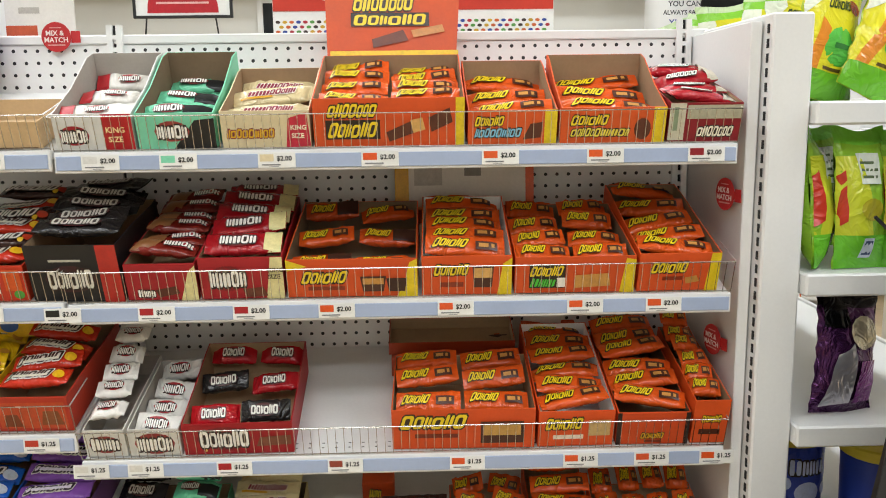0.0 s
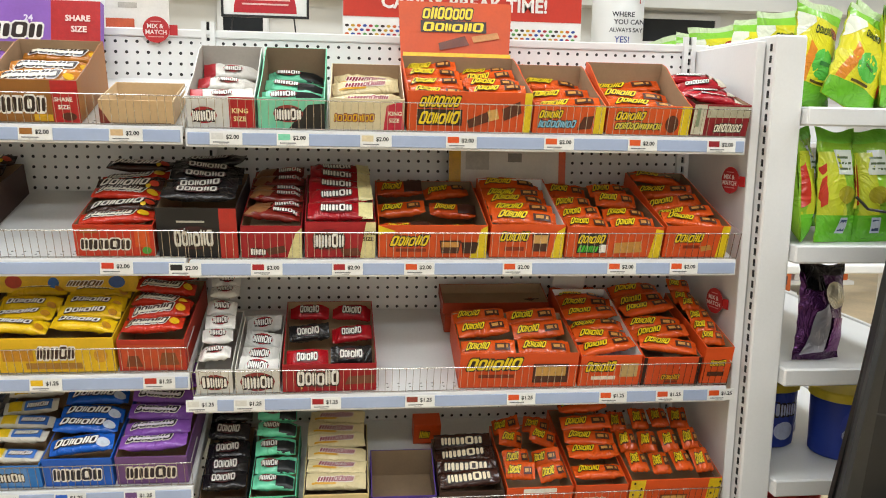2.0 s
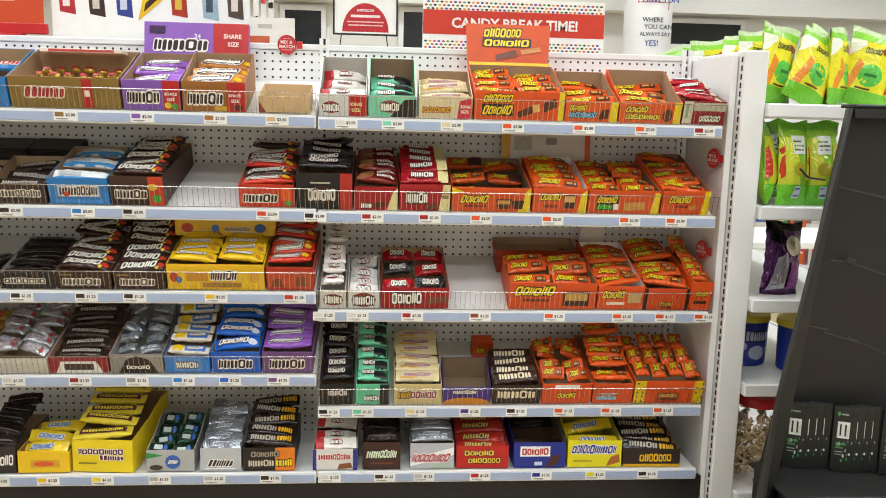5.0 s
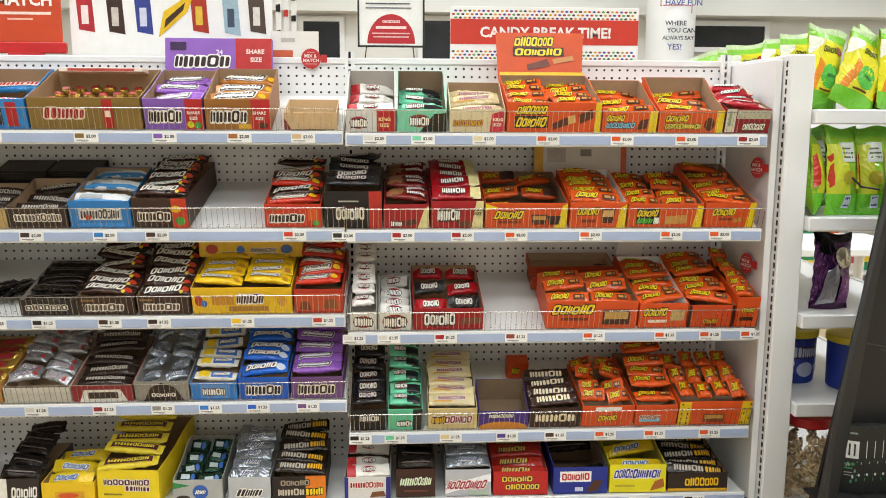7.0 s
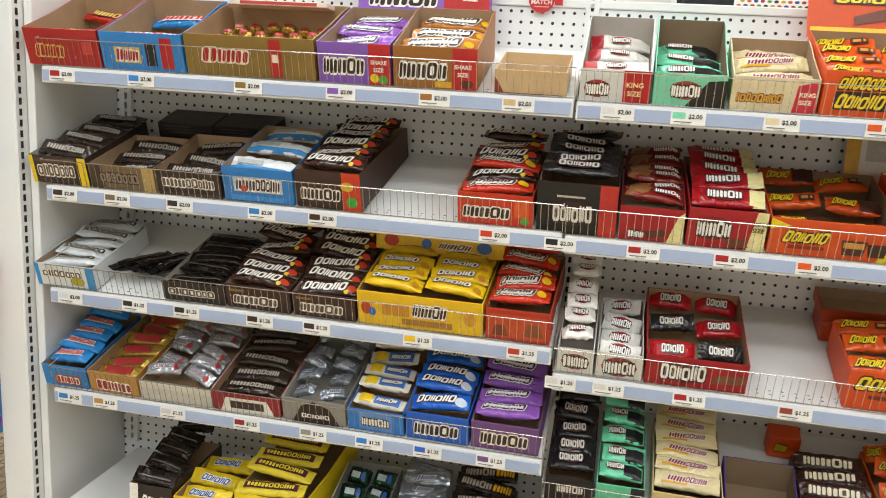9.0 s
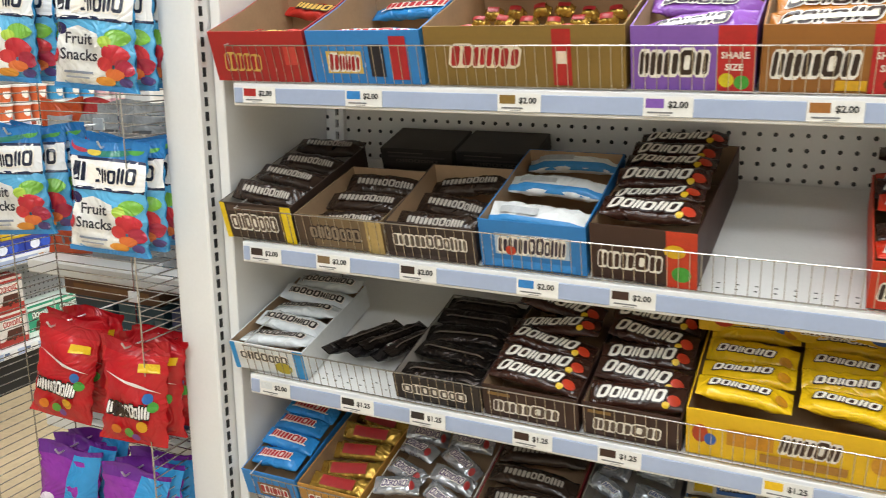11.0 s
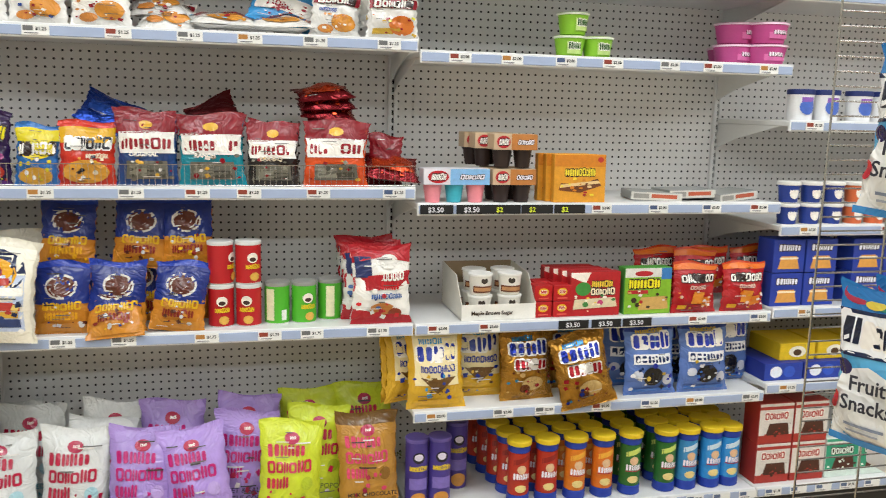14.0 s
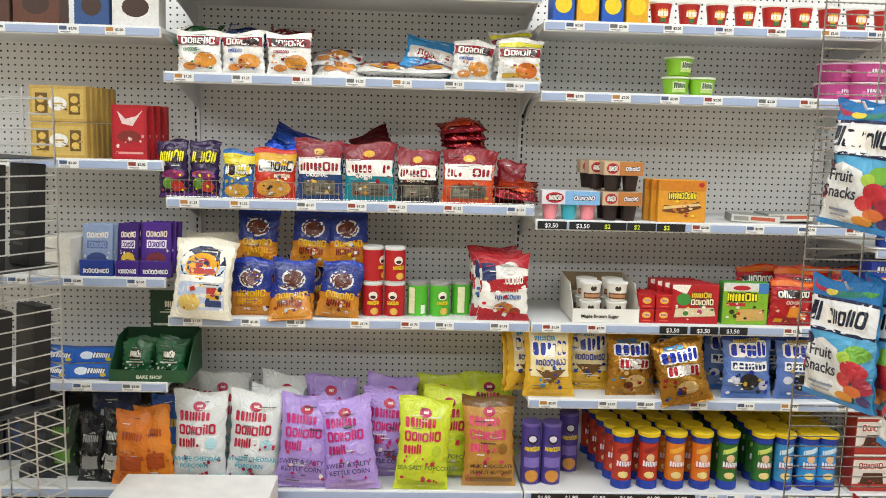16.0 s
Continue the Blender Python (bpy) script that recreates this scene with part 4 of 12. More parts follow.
# top shelf, left section
RED = "b0201f"
SHARE = ((0.735, 0.52, 0.012, "SHARE", "f6e8e0"), (0.77, 0.34, 0.012, "SIZE", "f6e8e0"))
tray(-1.900, -1.707, L1, 0.085, 0.165, 0.24, "ab2723", [("w", 0.12, 0.2, 0.52, 0.62, 4, "d8b45a", 0.06), ("w", 0.13, 0.24, 0.52, 0.56, 4, "a3191c", 0.06), ("r", 0.78, 0.35, 0.92, 0.7, "c9453a")], "open red cookie bar box", "red_gold", 2, zf=0.07, rise=0.012)
tray(-1.706, -1.502, L1, 0.085, 0.165, 0.24, "2f80c6", [("r", 0.16, 0.2, 0.48, 0.62, "d8b45a"), ("w", 0.18, 0.25, 0.46, 0.56, 4, "a3191c", 0.06), ("r", 0.55, 0.15, 0.68, 0.75, "1c1c28"), ("r", 0.74, 0.1, 0.88, 0.9, "b3222a")], "open blue cookie bar box", "blue_red", 2, zf=0.075, rise=0.015)
tray(-1.500, -1.194, L1, 0.09, 0.165, 0.24, "84682e", [("w", 0.13, 0.3, 0.5, 0.72, 4, "e8d9c0", 0.06), ("w", 0.135, 0.34, 0.5, 0.68, 4, "a3191c", 0.06), ("r", 0.66, 0.05, 0.75, 0.95, "b0201f"), ("r", 0.68, 0.4, 0.73, 0.6, "f0dcc8")], "open gold cookie bar box with red blocks", "gold_mini", 4, 7, zf=0.06, rise=0.006, high=0.02, messy=12)
MM = [("w", 0.06, 0.22, 0.66, 0.7, 5, "f4f0e8", 0.05), ("w", 0.075, 0.25, 0.645, 0.66, 5, "2c1a14", 0.05), ("r", 0.71, 0, 1, 1, "b92022")]
tray(-1.192, -1.028, L1, 0.088, 0.165, 0.24, "8055ad", MM + [("e", 0.78, 0.18, 0.06, 0.11, "d8c81e"), ("e", 0.9, 0.15, 0.06, 0.11, "3f9a36")], "open purple and red candy box", "purple_mm", 3, zf=0.088, rise=0.02, words=SHARE)
tray(-1.026, -0.845, L1, 0.088, 0.17, 0.24, "9a6327", MM + [("r", 0.5, 0.05, 0.7, 0.2, "d8a51e"), ("e", 0.88, 0.16, 0.08, 0.1, "5a2a1a")], "open caramel brown and red candy box", "caramel_mm", 3, zf=0.09, rise=0.03, words=SHARE)
panel("lid_card", "purple and red candy box lid propped against the pegboard", "box lid", 0.325, 0.125, pose(-1.045, 1.79, L1 + 0.155, -8), "8a5ab5", [("r", 0.66, 0, 1, 1, "b92022"), ("w", 0.08, 0.26, 0.62, 0.64, 5, "f4f0e8", 0.05), ("w", 0.09, 0.29, 0.61, 0.6, 5, "2c1a14", 0.05), ("r", 0.05, 0.7, 0.2, 0.9, "3a1f4a")], ((0.48, 0.6, 0.02, "24", "e9def2"), (0.76, 0.62, 0.019, "SHARE", "f6dcd4"), (0.8, 0.42, 0.019, "SIZE", "f6dcd4")), thick=0.03)
pack("lid_box_prop", 0.3, 0.06, 0.05, "8b8378", [], "brown cardboard carton standing behind the open boxes", on_deck(-1.045, 1.792, L1), side="8b6a45", category="carton")
pack("twix_lid", 0.24, 0.012, 0.1, "e6d8cc", [("r", 0.1, 0.1, 0.9, 0.9, "b5403a")], "flat white and red carton lid on an open box", pose(-1.35, 1.64, L1 + 0.166, -4), side="e2c9b8", category="carton lid")
tray(-0.812, -0.662, L1, 0.05, 0.062, 0.16, "d2b184", [("r", 0.05, 0.0, 0.95, 0.06, "4a2a1a"), ("q", ((0.0, 0), (0.14, 0), (0.05, 0.5), (0, 0.7)), "7a2a20")], "empty torn beige cardboard tray", None, inside=mat("beige_card", (0.6, 0.44, 0.26), 0.75))

# second shelf, left section
tray(-1.900, -1.748, L2, 0.07, 0.135, 0.27, "3a2a22", [("r", 0.0, 0, 0.07, 1, YE), ("r", 0.86, 0, 1, 1, YE), ("w", 0.12, 0.3, 0.78, 0.7, 7, "6a5a50", 0), ("r", 0.1, 0.78, 0.82, 0.95, "544238")], "open dark brown chocolate bar box with yellow corners", "dark", 4, zf=0.075, rise=0.06, inside=GREYCARD)
tray(-1.746, -1.575, L2, 0.06, 0.105, 0.2, "7a6448", [("r", 0, 0, 0.2, 1, "4a382a"), ("w", 0.15, 0.3, 0.75, 0.7, 7, "8a7a68", 0), ("r", 0.82, 0, 1, 1, "b59a60")], "open tan and brown almond bar box", "dark", 3, zf=0.05, rise=0.012)
tray(-1.573, -1.412, L2, 0.062, 0.12, 0.2, "362823", [("w", 0.08, 0.35, 0.9, 0.7, 8, "5f544c", 0), ("r", 0.0, 0.0, 1, 0.12, "4a3a32")], "open dark brown chocolate bar box", "dark", 3, zf=0.056, rise=0.014)
pack("dark_pile", 0.15, 0.075, 0.1, "2a2625", [("r", 0.1, 0.78, 0.9, 0.83, "44403e"), ("r", 0.05, 0.62, 0.95, 0.65, "33302e"), ("r", 0.1, 0.9, 0.6, 0.93, "5a544e"), ("w", 0.2, 0.66, 0.8, 0.75, 7, "55504a", 0)], "dark brown stacked candy carton", on_deck(-1.63, 1.735, L2), category="candy box")
pack("dark_pile", 0, 0, 0, "", [], "", on_deck(-1.475, 1.738, L2))
tray(-1.409, -1.238, L2, 0.082, 0.15, 0.25, "2e7dc2", [("r", 0.15, 0.3, 0.85, 0.75, "a9bcd0"), ("w", 0.18, 0.35, 0.82, 0.7, 8, "3a3040", 0.05), ("e", 0.3, 0.4, 0.05, 0.1, "c23a1e"), ("r", 0.1, 0.05, 0.9, 0.2, "3a8fd6")], "open blue candy box with white packs", "white_blue", 3, zf=0.085, rise=0.02)
tray(-1.236, -1.08, L2, 0.09, 0.15, 0.33, "3b241b", [("r", 0.72, 0, 1, 1, "c53a1c"), ("w", 0.06, 0.22, 0.7, 0.6, 5, "efeae0", 0.05), ("w", 0.075, 0.25, 0.685, 0.56, 5, "3a1f16", 0.05), ("e", 0.86, 0.25, 0.09, 0.14, "3f9a36"), ("e", 0.8, 0.65, 0.1, 0.12, "e0b21c")], "brown and red candy box filled with bags", "brown_mm", 6, zf=0.1, rise=0.075, lean=62, turn=-3)
tray(-0.872, -0.709, L2, 0.072, 0.09, 0.28, "c9381b", [("w", 0.06, 0.2, 0.72, 0.65, 5, "efeae0", 0.05), ("w", 0.075, 0.23, 0.7, 0.6, 5, "2c1a14", 0.05), ("r", 0.08, 0.75, 0.3, 0.9, "a85a1c"), ("r", 0.76, 0.3, 0.95, 0.9, "d8571c"), ("e", 0.9, 0.2, 0.06, 0.12, "4a9a3a")], "red candy box filled with red and dark bags", ["red_mm", "brown_mm"], 6, zf=0.085, rise=0.085, lean=60)
# second shelf, right section
tray(-0.705, -0.538, R2, 0.115, 0.13, 0.24, "141214", [("r", 0.78, 0, 1, 1, "b3281e"), *badge(0.2, 0.25, 0.7, 0.58, 6, "ddd8ce", "3a1216"), ("r", 0.25, 0.72, 0.6, 0.76, "b9b4a8")], "black and red dark wafer bar box stacked with bars", "black", 5, zf=0.135, rise=0.055, lean=66, high=0.05)
tray(-0.536, -0.405, R2, 0.075, 0.105, 0.3, "a3161f", [("q", ((0.75, 0), (1, 0), (1, 0.95), (0.9, 0.8)), "e3d79a"), *badge(0.15, 0.1, 0.4, 0.3, 4, "f3efe8", "7c0f16"), ("q", ((0.45, 0.1), (0.75, 0.2), (0.7, 0.4), (0.4, 0.3)), "5a2a18")], "red and cream wafer bar box filled with bars", "red_brown", 6, zf=0.09, rise=0.06, lean=60)
tray(-0.403, -0.249, R2, 0.085, 0.11, 0.3, "a3161f", [("q", ((0.78, 0), (1, 0), (1, 1), (0.86, 1)), "e3d79a"), *badge(0.12, 0.3, 0.56, 0.72, 5, "f3efe8", "7c0f16"), ("q", ((0.55, 0.05), (0.8, 0.08), (0.75, 0.3), (0.5, 0.25)), "6a3420")], "red and cream king size wafer bar box", "red_cream", 5, zf=0.105, rise=0.06, lean=58, high=0.05, words=((0.82, 0.66, 0.012, "KING", "3a2a10"), (0.82, 0.5, 0.012, "SIZE", "3a2a10")))
CUP = [("q", ((0.58, 0.15), (0.74, 0.15), (0.76, 0.55), (0.56, 0.55)), "4a2414"), ("r", 0.58, 0.34, 0.74, 0.5, "c98f45"), ("q", ((0.78, 0.15), (0.9, 0.15), (0.92, 0.5), (0.76, 0.5)), "3a1a10")]
tray(-0.247, -0.006, R2, 0.078, 0.14, 0.28, OR, [("q", ((0.0, 1), (0.16, 0.82), (0, 0.7)), YE), ("q", ((0.84, 0), (1, 0), (1, 1), (0.94, 0.9), (0.9, 0.4)), YE), ("w", 0.12, 0.38, 0.46, 0.7, 6, "f0d020", 0.12), ("r", 0.16, 0.2, 0.44, 0.3, "8a2f12"), *CUP], "open orange and yellow peanut butter cup box", ["orange_dark", "orange"], 3, 2, zf=0.062, rise=0.02, inside=KRAFTD)
tray(-0.002, 0.166, R2, 0.08, 0.15, 0.26, OR, [("q", ((0.84, 0), (1, 0), (1, 0.95), (0.9, 0.8)), YE), ("w", 0.14, 0.52, 0.52, 0.8, 6, "f0d020", 0.12), ("r", 0.2, 0.22, 0.46, 0.34, "8a2f12"), ("q", ((0.58, 0.2), (0.78, 0.2), (0.8, 0.75), (0.56, 0.75)), "4a2414"), ("r", 0.58, 0.45, 0.78, 0.7, "d8a860")], "open orange peanut butter cup box with white flaps", "orange", 5, zf=0.085, rise=0.04, inside=PAPER)
tray(0.168, 0.392, R2, 0.075, 0.125, 0.26, OR, [("q", ((0.88, 0), (1, 0), (1, 0.9), (0.92, 0.95)), YE), ("r", 0.12, 0.15, 0.42, 0.8, "2a2010"), ("w", 0.13, 0.48, 0.4, 0.76, 6, "f0d020", 0.1), ("w", 0.13, 0.18, 0.34, 0.42, 4, "4ac03a", 0.1), ("r", 0.35, 0.18, 0.42, 0.44, "efeae0"), ("q", ((0.5, 0.15), (0.8, 0.2), (0.78, 0.55), (0.5, 0.5)), "c98f45")], "open orange candy bar box with green blocks", "orange", 4, 2, zf=0.072, rise=0.035, inside=KRAFTD)
tray(0.394, 0.548, R2, 0.078, 0.165, 0.3, OR, [("q", ((0.84, 0), (1, 0), (1, 1), (0.88, 1)), YE), ("w", 0.16, 0.5, 0.6, 0.78, 6, "f0d020", 0.12), ("r", 0.3, 0.3, 0.55, 0.4, "8a2f12"), ("q", ((0.6, 0.2), (0.76, 0.26), (0.72, 0.42), (0.58, 0.36)), "c98f45")], "tall open orange mini cups box", "orange", 5, zf=0.075, rise=0.08, messy=12, inside=KRAFTD, lean=58)
panel("torn_card", "torn white carton flap with orange edges behind the boxes", "box lid", 0.3, 0.13, pose(0.095, 1.79, R2 + 0.125, -4), "ddd8cf", [("r", 0, 0, 0.1, 1, "d8a51e"), ("r", 0.94, 0, 1, 1, "d8571c"), ("r", 0, 0.93, 1, 1, "d8571c"), ("r", 0.14, 0.4, 0.34, 0.75, "b8b2a8"), ("r", 0.5, 0.55, 0.62, 0.72, "8a857c")], thick=0.02)
pack("lid_prop2", 0.28, 0.035, 0.04, "c9662c", [], "orange carton standing behind the open boxes", on_deck(0.095, 1.792, R2), category="carton")

# third shelf, left section
tray(-1.900, -1.738, L3, 0.06, 0.105, 0.24, "d9dcdd", [("r", 0, 0, 0.07, 1, "2f8fd0"), ("r", 0.86, 0, 1, 1, "2f8fd0"), ("w", 0.12, 0.45, 0.78, 0.75, 7, "5a5450", 0), ("e", 0.7, 0.3, 0.12, 0.2, "b0a02a")], "open white and blue cookies and creme bar box", "white_label", 5, zf=0.065, rise=0.04, inside=KRAFT, lean=70)
for i in range(6):
    bar("dark_plain" if i % 2 else "black", 0.16, 0.026, pose(-1.69 + 0.022 * i, 1.59 + 0.004 * i, L3 + 0.054 + (0.012 if i % 2 else 0.0), -70, 0, 72 + 3 * (i % 3)))
price_tag(-1.63, YF - 0.0085, L3 - 0.018, "$1.25", "2a2424")
tray(-1.564, -1.404, L3, 0.05, 0.11, 0.26, "2a2220", [("w", 0.1, 0.35, 0.85, 0.7, 7, "544c46", 0)], "open dark chocolate bar box", "dark_plain", 5, zf=0.05, rise=0.03, inside=GREYCARD, lean=65, price="$1.25")
for x0, x1 in ((-1.402, -1.240), (-1.238, -1.086)):
    tray(x0, x1, L3, 0.062, 0.08, 0.28, "3a231b", [("w", 0.1, 0.2, 0.82, 0.65, 5, "efeae0", 0.05), ("w", 0.115, 0.23, 0.8, 0.6, 5, "5a4a40", 0.05), ("r", 0.06, 0.72, 0.3, 0.82, "8a6a3a")], "open brown candy box heaped with small bags", "brown_mm", 7, zf=0.07, rise=0.11, lean=58, messy=9, price="$1.25")
tray(-1.084, -0.797, L3, 0.085, 0.1, 0.3, "e5b818", [("e", 0.07, 0.5, 0.04, 0.2, "b5401a"), ("e", 0.12, 0.4, 0.03, 0.13, "2f5fb0"), ("r", 0.2, 0.35, 0.42, 0.7, "c98a1c"), ("w", 0.45, 0.4, 0.72, 0.8, 5, "3a2218", 0.05), ("r", 0.36, 0.12, 0.76, 0.3, "a8762a"), ("e", 0.9, 0.5, 0.05, 0.2, "d89a2a")], "yellow peanut candy box full of yellow bags", "yellow_mm", 6, 2, zf=0.1, rise=0.075, lean=58, messy=6, price="$1.25")
pack("yellow_lid", 0.31, 0.05, 0.12, "e5b818", [("e", 0.12, 0.5, 0.06, 0.32, "c23a1e"), ("e", 0.4, 0.45, 0.04, 0.28, "3a6fc0"), ("w", 0.5, 0.3, 0.75, 0.6, 5, "6a4a18", 0.1), ("e", 0.85, 0.5, 0.06, 0.3, "3a5fa0")], "yellow printed candy carton on the stacked bags", pose(-0.94, 1.655, L3 + 0.142, 4), category="candy box")
tray(-0.795, -0.652, L3, 0.078, 0.09, 0.28, "b5321c", [("r", 0.05, 0.1, 0.95, 0.85, "c24a22"), ("q", ((0.1, 0.15), (0.35, 0.15), (0.3, 0.5), (0.15, 0.5)), "7a3a1c"), ("q", ((0.6, 0.2), (0.9, 0.2), (0.85, 0.6), (0.65, 0.6)), "8a4a24")], "red candy box full of red bags", "red_mm", 6, zf=0.095, rise=0.095, lean=60, price="$1.25")
# third shelf, right section
tray(-0.636, -0.556, R3, 0.062, 0.075, 0.26, "d8d4cc", badge(0.15, 0.25, 0.85, 0.7, 4, "f0ece4", "8c2a26"), "white wafer bar tray stacked with bars", "white", 6, zf=0.09, rise=0.12, lean=60, inside=GREYCARD, price="$1.25")
tray(-0.554, -0.455, R3, 0.062, 0.064, 0.24, "d8d4cc", badge(0.15, 0.2, 0.85, 0.75, 5, "f0ece4", "8c2a26"), "small white wafer bar tray with a few bars", "white", 4, zf=0.05, rise=0.015, lean=35, messy=15, inside=GREYCARD, price="$1.25")
tray(-0.453, -0.245, R3, 0.072, 0.145, 0.26, "a3121b", [*badge(0.15, 0.25, 0.6, 0.78, 6, "f3efe8", "7c0f16"), ("q", ((0.66, 0.25), (0.98, 0.3), (0.98, 0.6), (0.7, 0.55)), "7a4630"), ("e", 0.2, 0.16, 0.01, 0.04, "d8b45a")], "open red wafer bar box, half empty", ["red", "black", "red"], 3, 2, zf=0.075, rise=0.025, inside=KRAFT, messy=7, lean=40, price="$1.25")
price_tag(-0.15, YF - 0.0085, R3 - 0.018, "$1.25", "8c3a2a")
tray(-0.063, 0.210, R3, 0.092, 0.115, 0.2, "d84f18", [("w", 0.06, 0.5, 0.52, 0.9, 6, "2a1a10", 0.1), ("w", 0.065, 0.53, 0.52, 0.88, 6, "f0d020", 0.1), ("r", 0.16, 0.3, 0.46, 0.4, "7a2a10"), ("r", 0.62, 0.15, 0.92, 0.7, "4a2414"), ("r", 0.64, 0.35, 0.9, 0.62, "c99a50")], "large orange peanut butter cup box", "orange", 3, 2, zf=0.092, rise=0.02, inside=KRAFT, price="$1.25", messy=5)
tray(-0.075, 0.198, R3 + 0.05, 0.03, 0.05, 0.1, "a83c18", [], "second orange carton stacked behind with cups showing", "orange_dark", 3, 2, zf=0.04, rise=0.035, inside=KRAFT, price="", y=YF + 0.232)
pack("cup_base", 0.26, 0.046, 0.1, "a83c18", [], "orange carton under the stacked cups", on_deck(0.062, YF + 0.235, R3), category="candy box")
tray(0.212, 0.360, R3, 0.082, 0.165, 0.3, "d84f18", [("w", 0.1, 0.5, 0.58, 0.82, 6, "f0d020", 0.1), ("r", 0.2, 0.22, 0.6, 0.34, "f0dccb"), ("r", 0.66, 0.3, 0.95, 0.75, "c9a870")], "orange peanut butter cup box with torn white flaps", "orange", 6, zf=0.085, rise=0.045, inside=PAPER, lean=62, price="$1.25")
panel("torn_card", "torn white cardboard flap above the orange box", "torn card", 0.085, 0.06, pose(0.265, 1.80, R3 + 0.165, 8, 9), "e9e6df", [], thick=0.002)
pack("flap_prop", 0.12, 0.065, 0.03, "d84f18", [], "orange carton behind the open box", on_deck(0.28, 1.803, R3), category="candy box", side="d84f18")
tray(0.362, 0.503, R3, 0.075, 0.1, 0.3, "d04a18", [("r", 0, 0, 0.06, 1, "2a1712"), ("r", 0.94, 0, 1, 1, "2a1712"), ("w", 0.34, 0.2, 0.66, 0.38, 6, "d8a51e", 0.1), ("r", 0.4, 0.08, 0.62, 0.16, "7a2a10")], "orange dark cup box with dark edges", "orange", 6, zf=0.09, rise=0.082, lean=60, messy=11, price="$1.25", inside=KRAFTD)
tray(0.505, 0.576, R3, 0.1, 0.105, 0.28, "db5219", [("w", 0.25, 0.5, 0.8, 0.66, 6, "f0d020", 0.1), ("r", 0.2, 0.22, 0.8, 0.34, "4a2414")], "narrow orange big cup box with bars spilling over", "orange", 6, zf=0.105, rise=0.078, lean=58, messy=12, price="$1.25")

# fourth shelf, left section
tray(-1.890, -1.767, L4, 0.062, 0.075, 0.26, "2f80c6", [("r", 0.25, 0.1, 0.85, 0.6, "8a5a34"), ("w", 0.3, 0.2, 0.8, 0.5, 4, "b52a22", 0)], "blue cookie bar box heaped with bars", "blue_red", 6, zf=0.075, rise=0.09, lean=58, messy=8, price="$1.25")
tray(-1.765, -1.628, L4, 0.06, 0.115, 0.28, "b8863c", [("w", 0.15, 0.15, 0.85, 0.6, 4, "9c2a20", 0)], "open kraft and gold cookie bar box", "gold_mini", 6, zf=0.05, rise=0.02, high=0.035, messy=10, price="$1.25")
tray(-1.626, -1.436, L4, 0.05, 0.06, 0.28, "cfcac0", [("r", 0.0, 0.0, 1, 0.7, "c4bfb4")], "pale tray heaped with silver wrapped bars", "silver", 6, 2, zf=0.07, rise=0.08, lean=55, messy=24, price="$1.25", high=0.035)
tray(-1.434, -1.26, L4, 0.055, 0.085, 0.28, "8a2028", [("q", ((0.1, 0.0), (0.9, 0.0), (0.8, 0.75), (0.2, 0.75)), "e6e2da"), ("r", 0.25, 0.2, 0.75, 0.6, "3a2a26")], "red and white box of dark chocolate bars", "dark", 6, zf=0.06, rise=0.1, lean=60, messy=5, price="$1.25")
tray(-1.258, -1.1, L4, 0.066, 0.12, 0.28, "8f8b84", [("q", ((0.15, 0.0), (0.9, 0.0), (0.75, 0.7), (0.5, 0.95), (0.3, 0.7)), "2c1c18"), ("w", 0.3, 0.22, 0.75, 0.42, 6, "e6e2da", 0)], "grey box of silver foil chocolates", "silver_plain", 6, 2, zf=0.075, rise=0.09, lean=50, messy=30, price="$1.25", inside=GREYCARD, high=0.03)
tray(-1.098, -0.962, L4, 0.06, 0.11, 0.28, "2f7fd0", [("r", 0.2, 0.1, 0.8, 0.9, "5a8fd0"), ("w", 0.25, 0.3, 0.75, 0.7, 5, "efeae0", 0)], "blue box of printed candy tubes", "roll", 6, zf=0.07, rise=0.1, lean=55, high=0.032, messy=6, price="$1.25")
tray(-0.960, -0.812, L4, 0.075, 0.09, 0.28, "1f5fc4", [("w", 0.12, 0.2, 0.85, 0.72, 5, "f4f0e8", 0.05), ("w", 0.135, 0.23, 0.84, 0.68, 5, "1c1a2a", 0.05)], "blue candy box full of blue bags", "blue_mm", 6, zf=0.09, rise=0.095, lean=58, messy=8, price="$1.25")
tray(-0.810, -0.655, L4, 0.075, 0.09, 0.28, "6f4a80", [("w", 0.12, 0.2, 0.85, 0.72, 5, "efe6d8", 0.05), ("w", 0.135, 0.23, 0.84, 0.68, 5, "2c1a24", 0.05)], "purple candy box full of purple bags", "purple_mm", 6, zf=0.09, rise=0.095, lean=58, messy=8, price="$1.25")
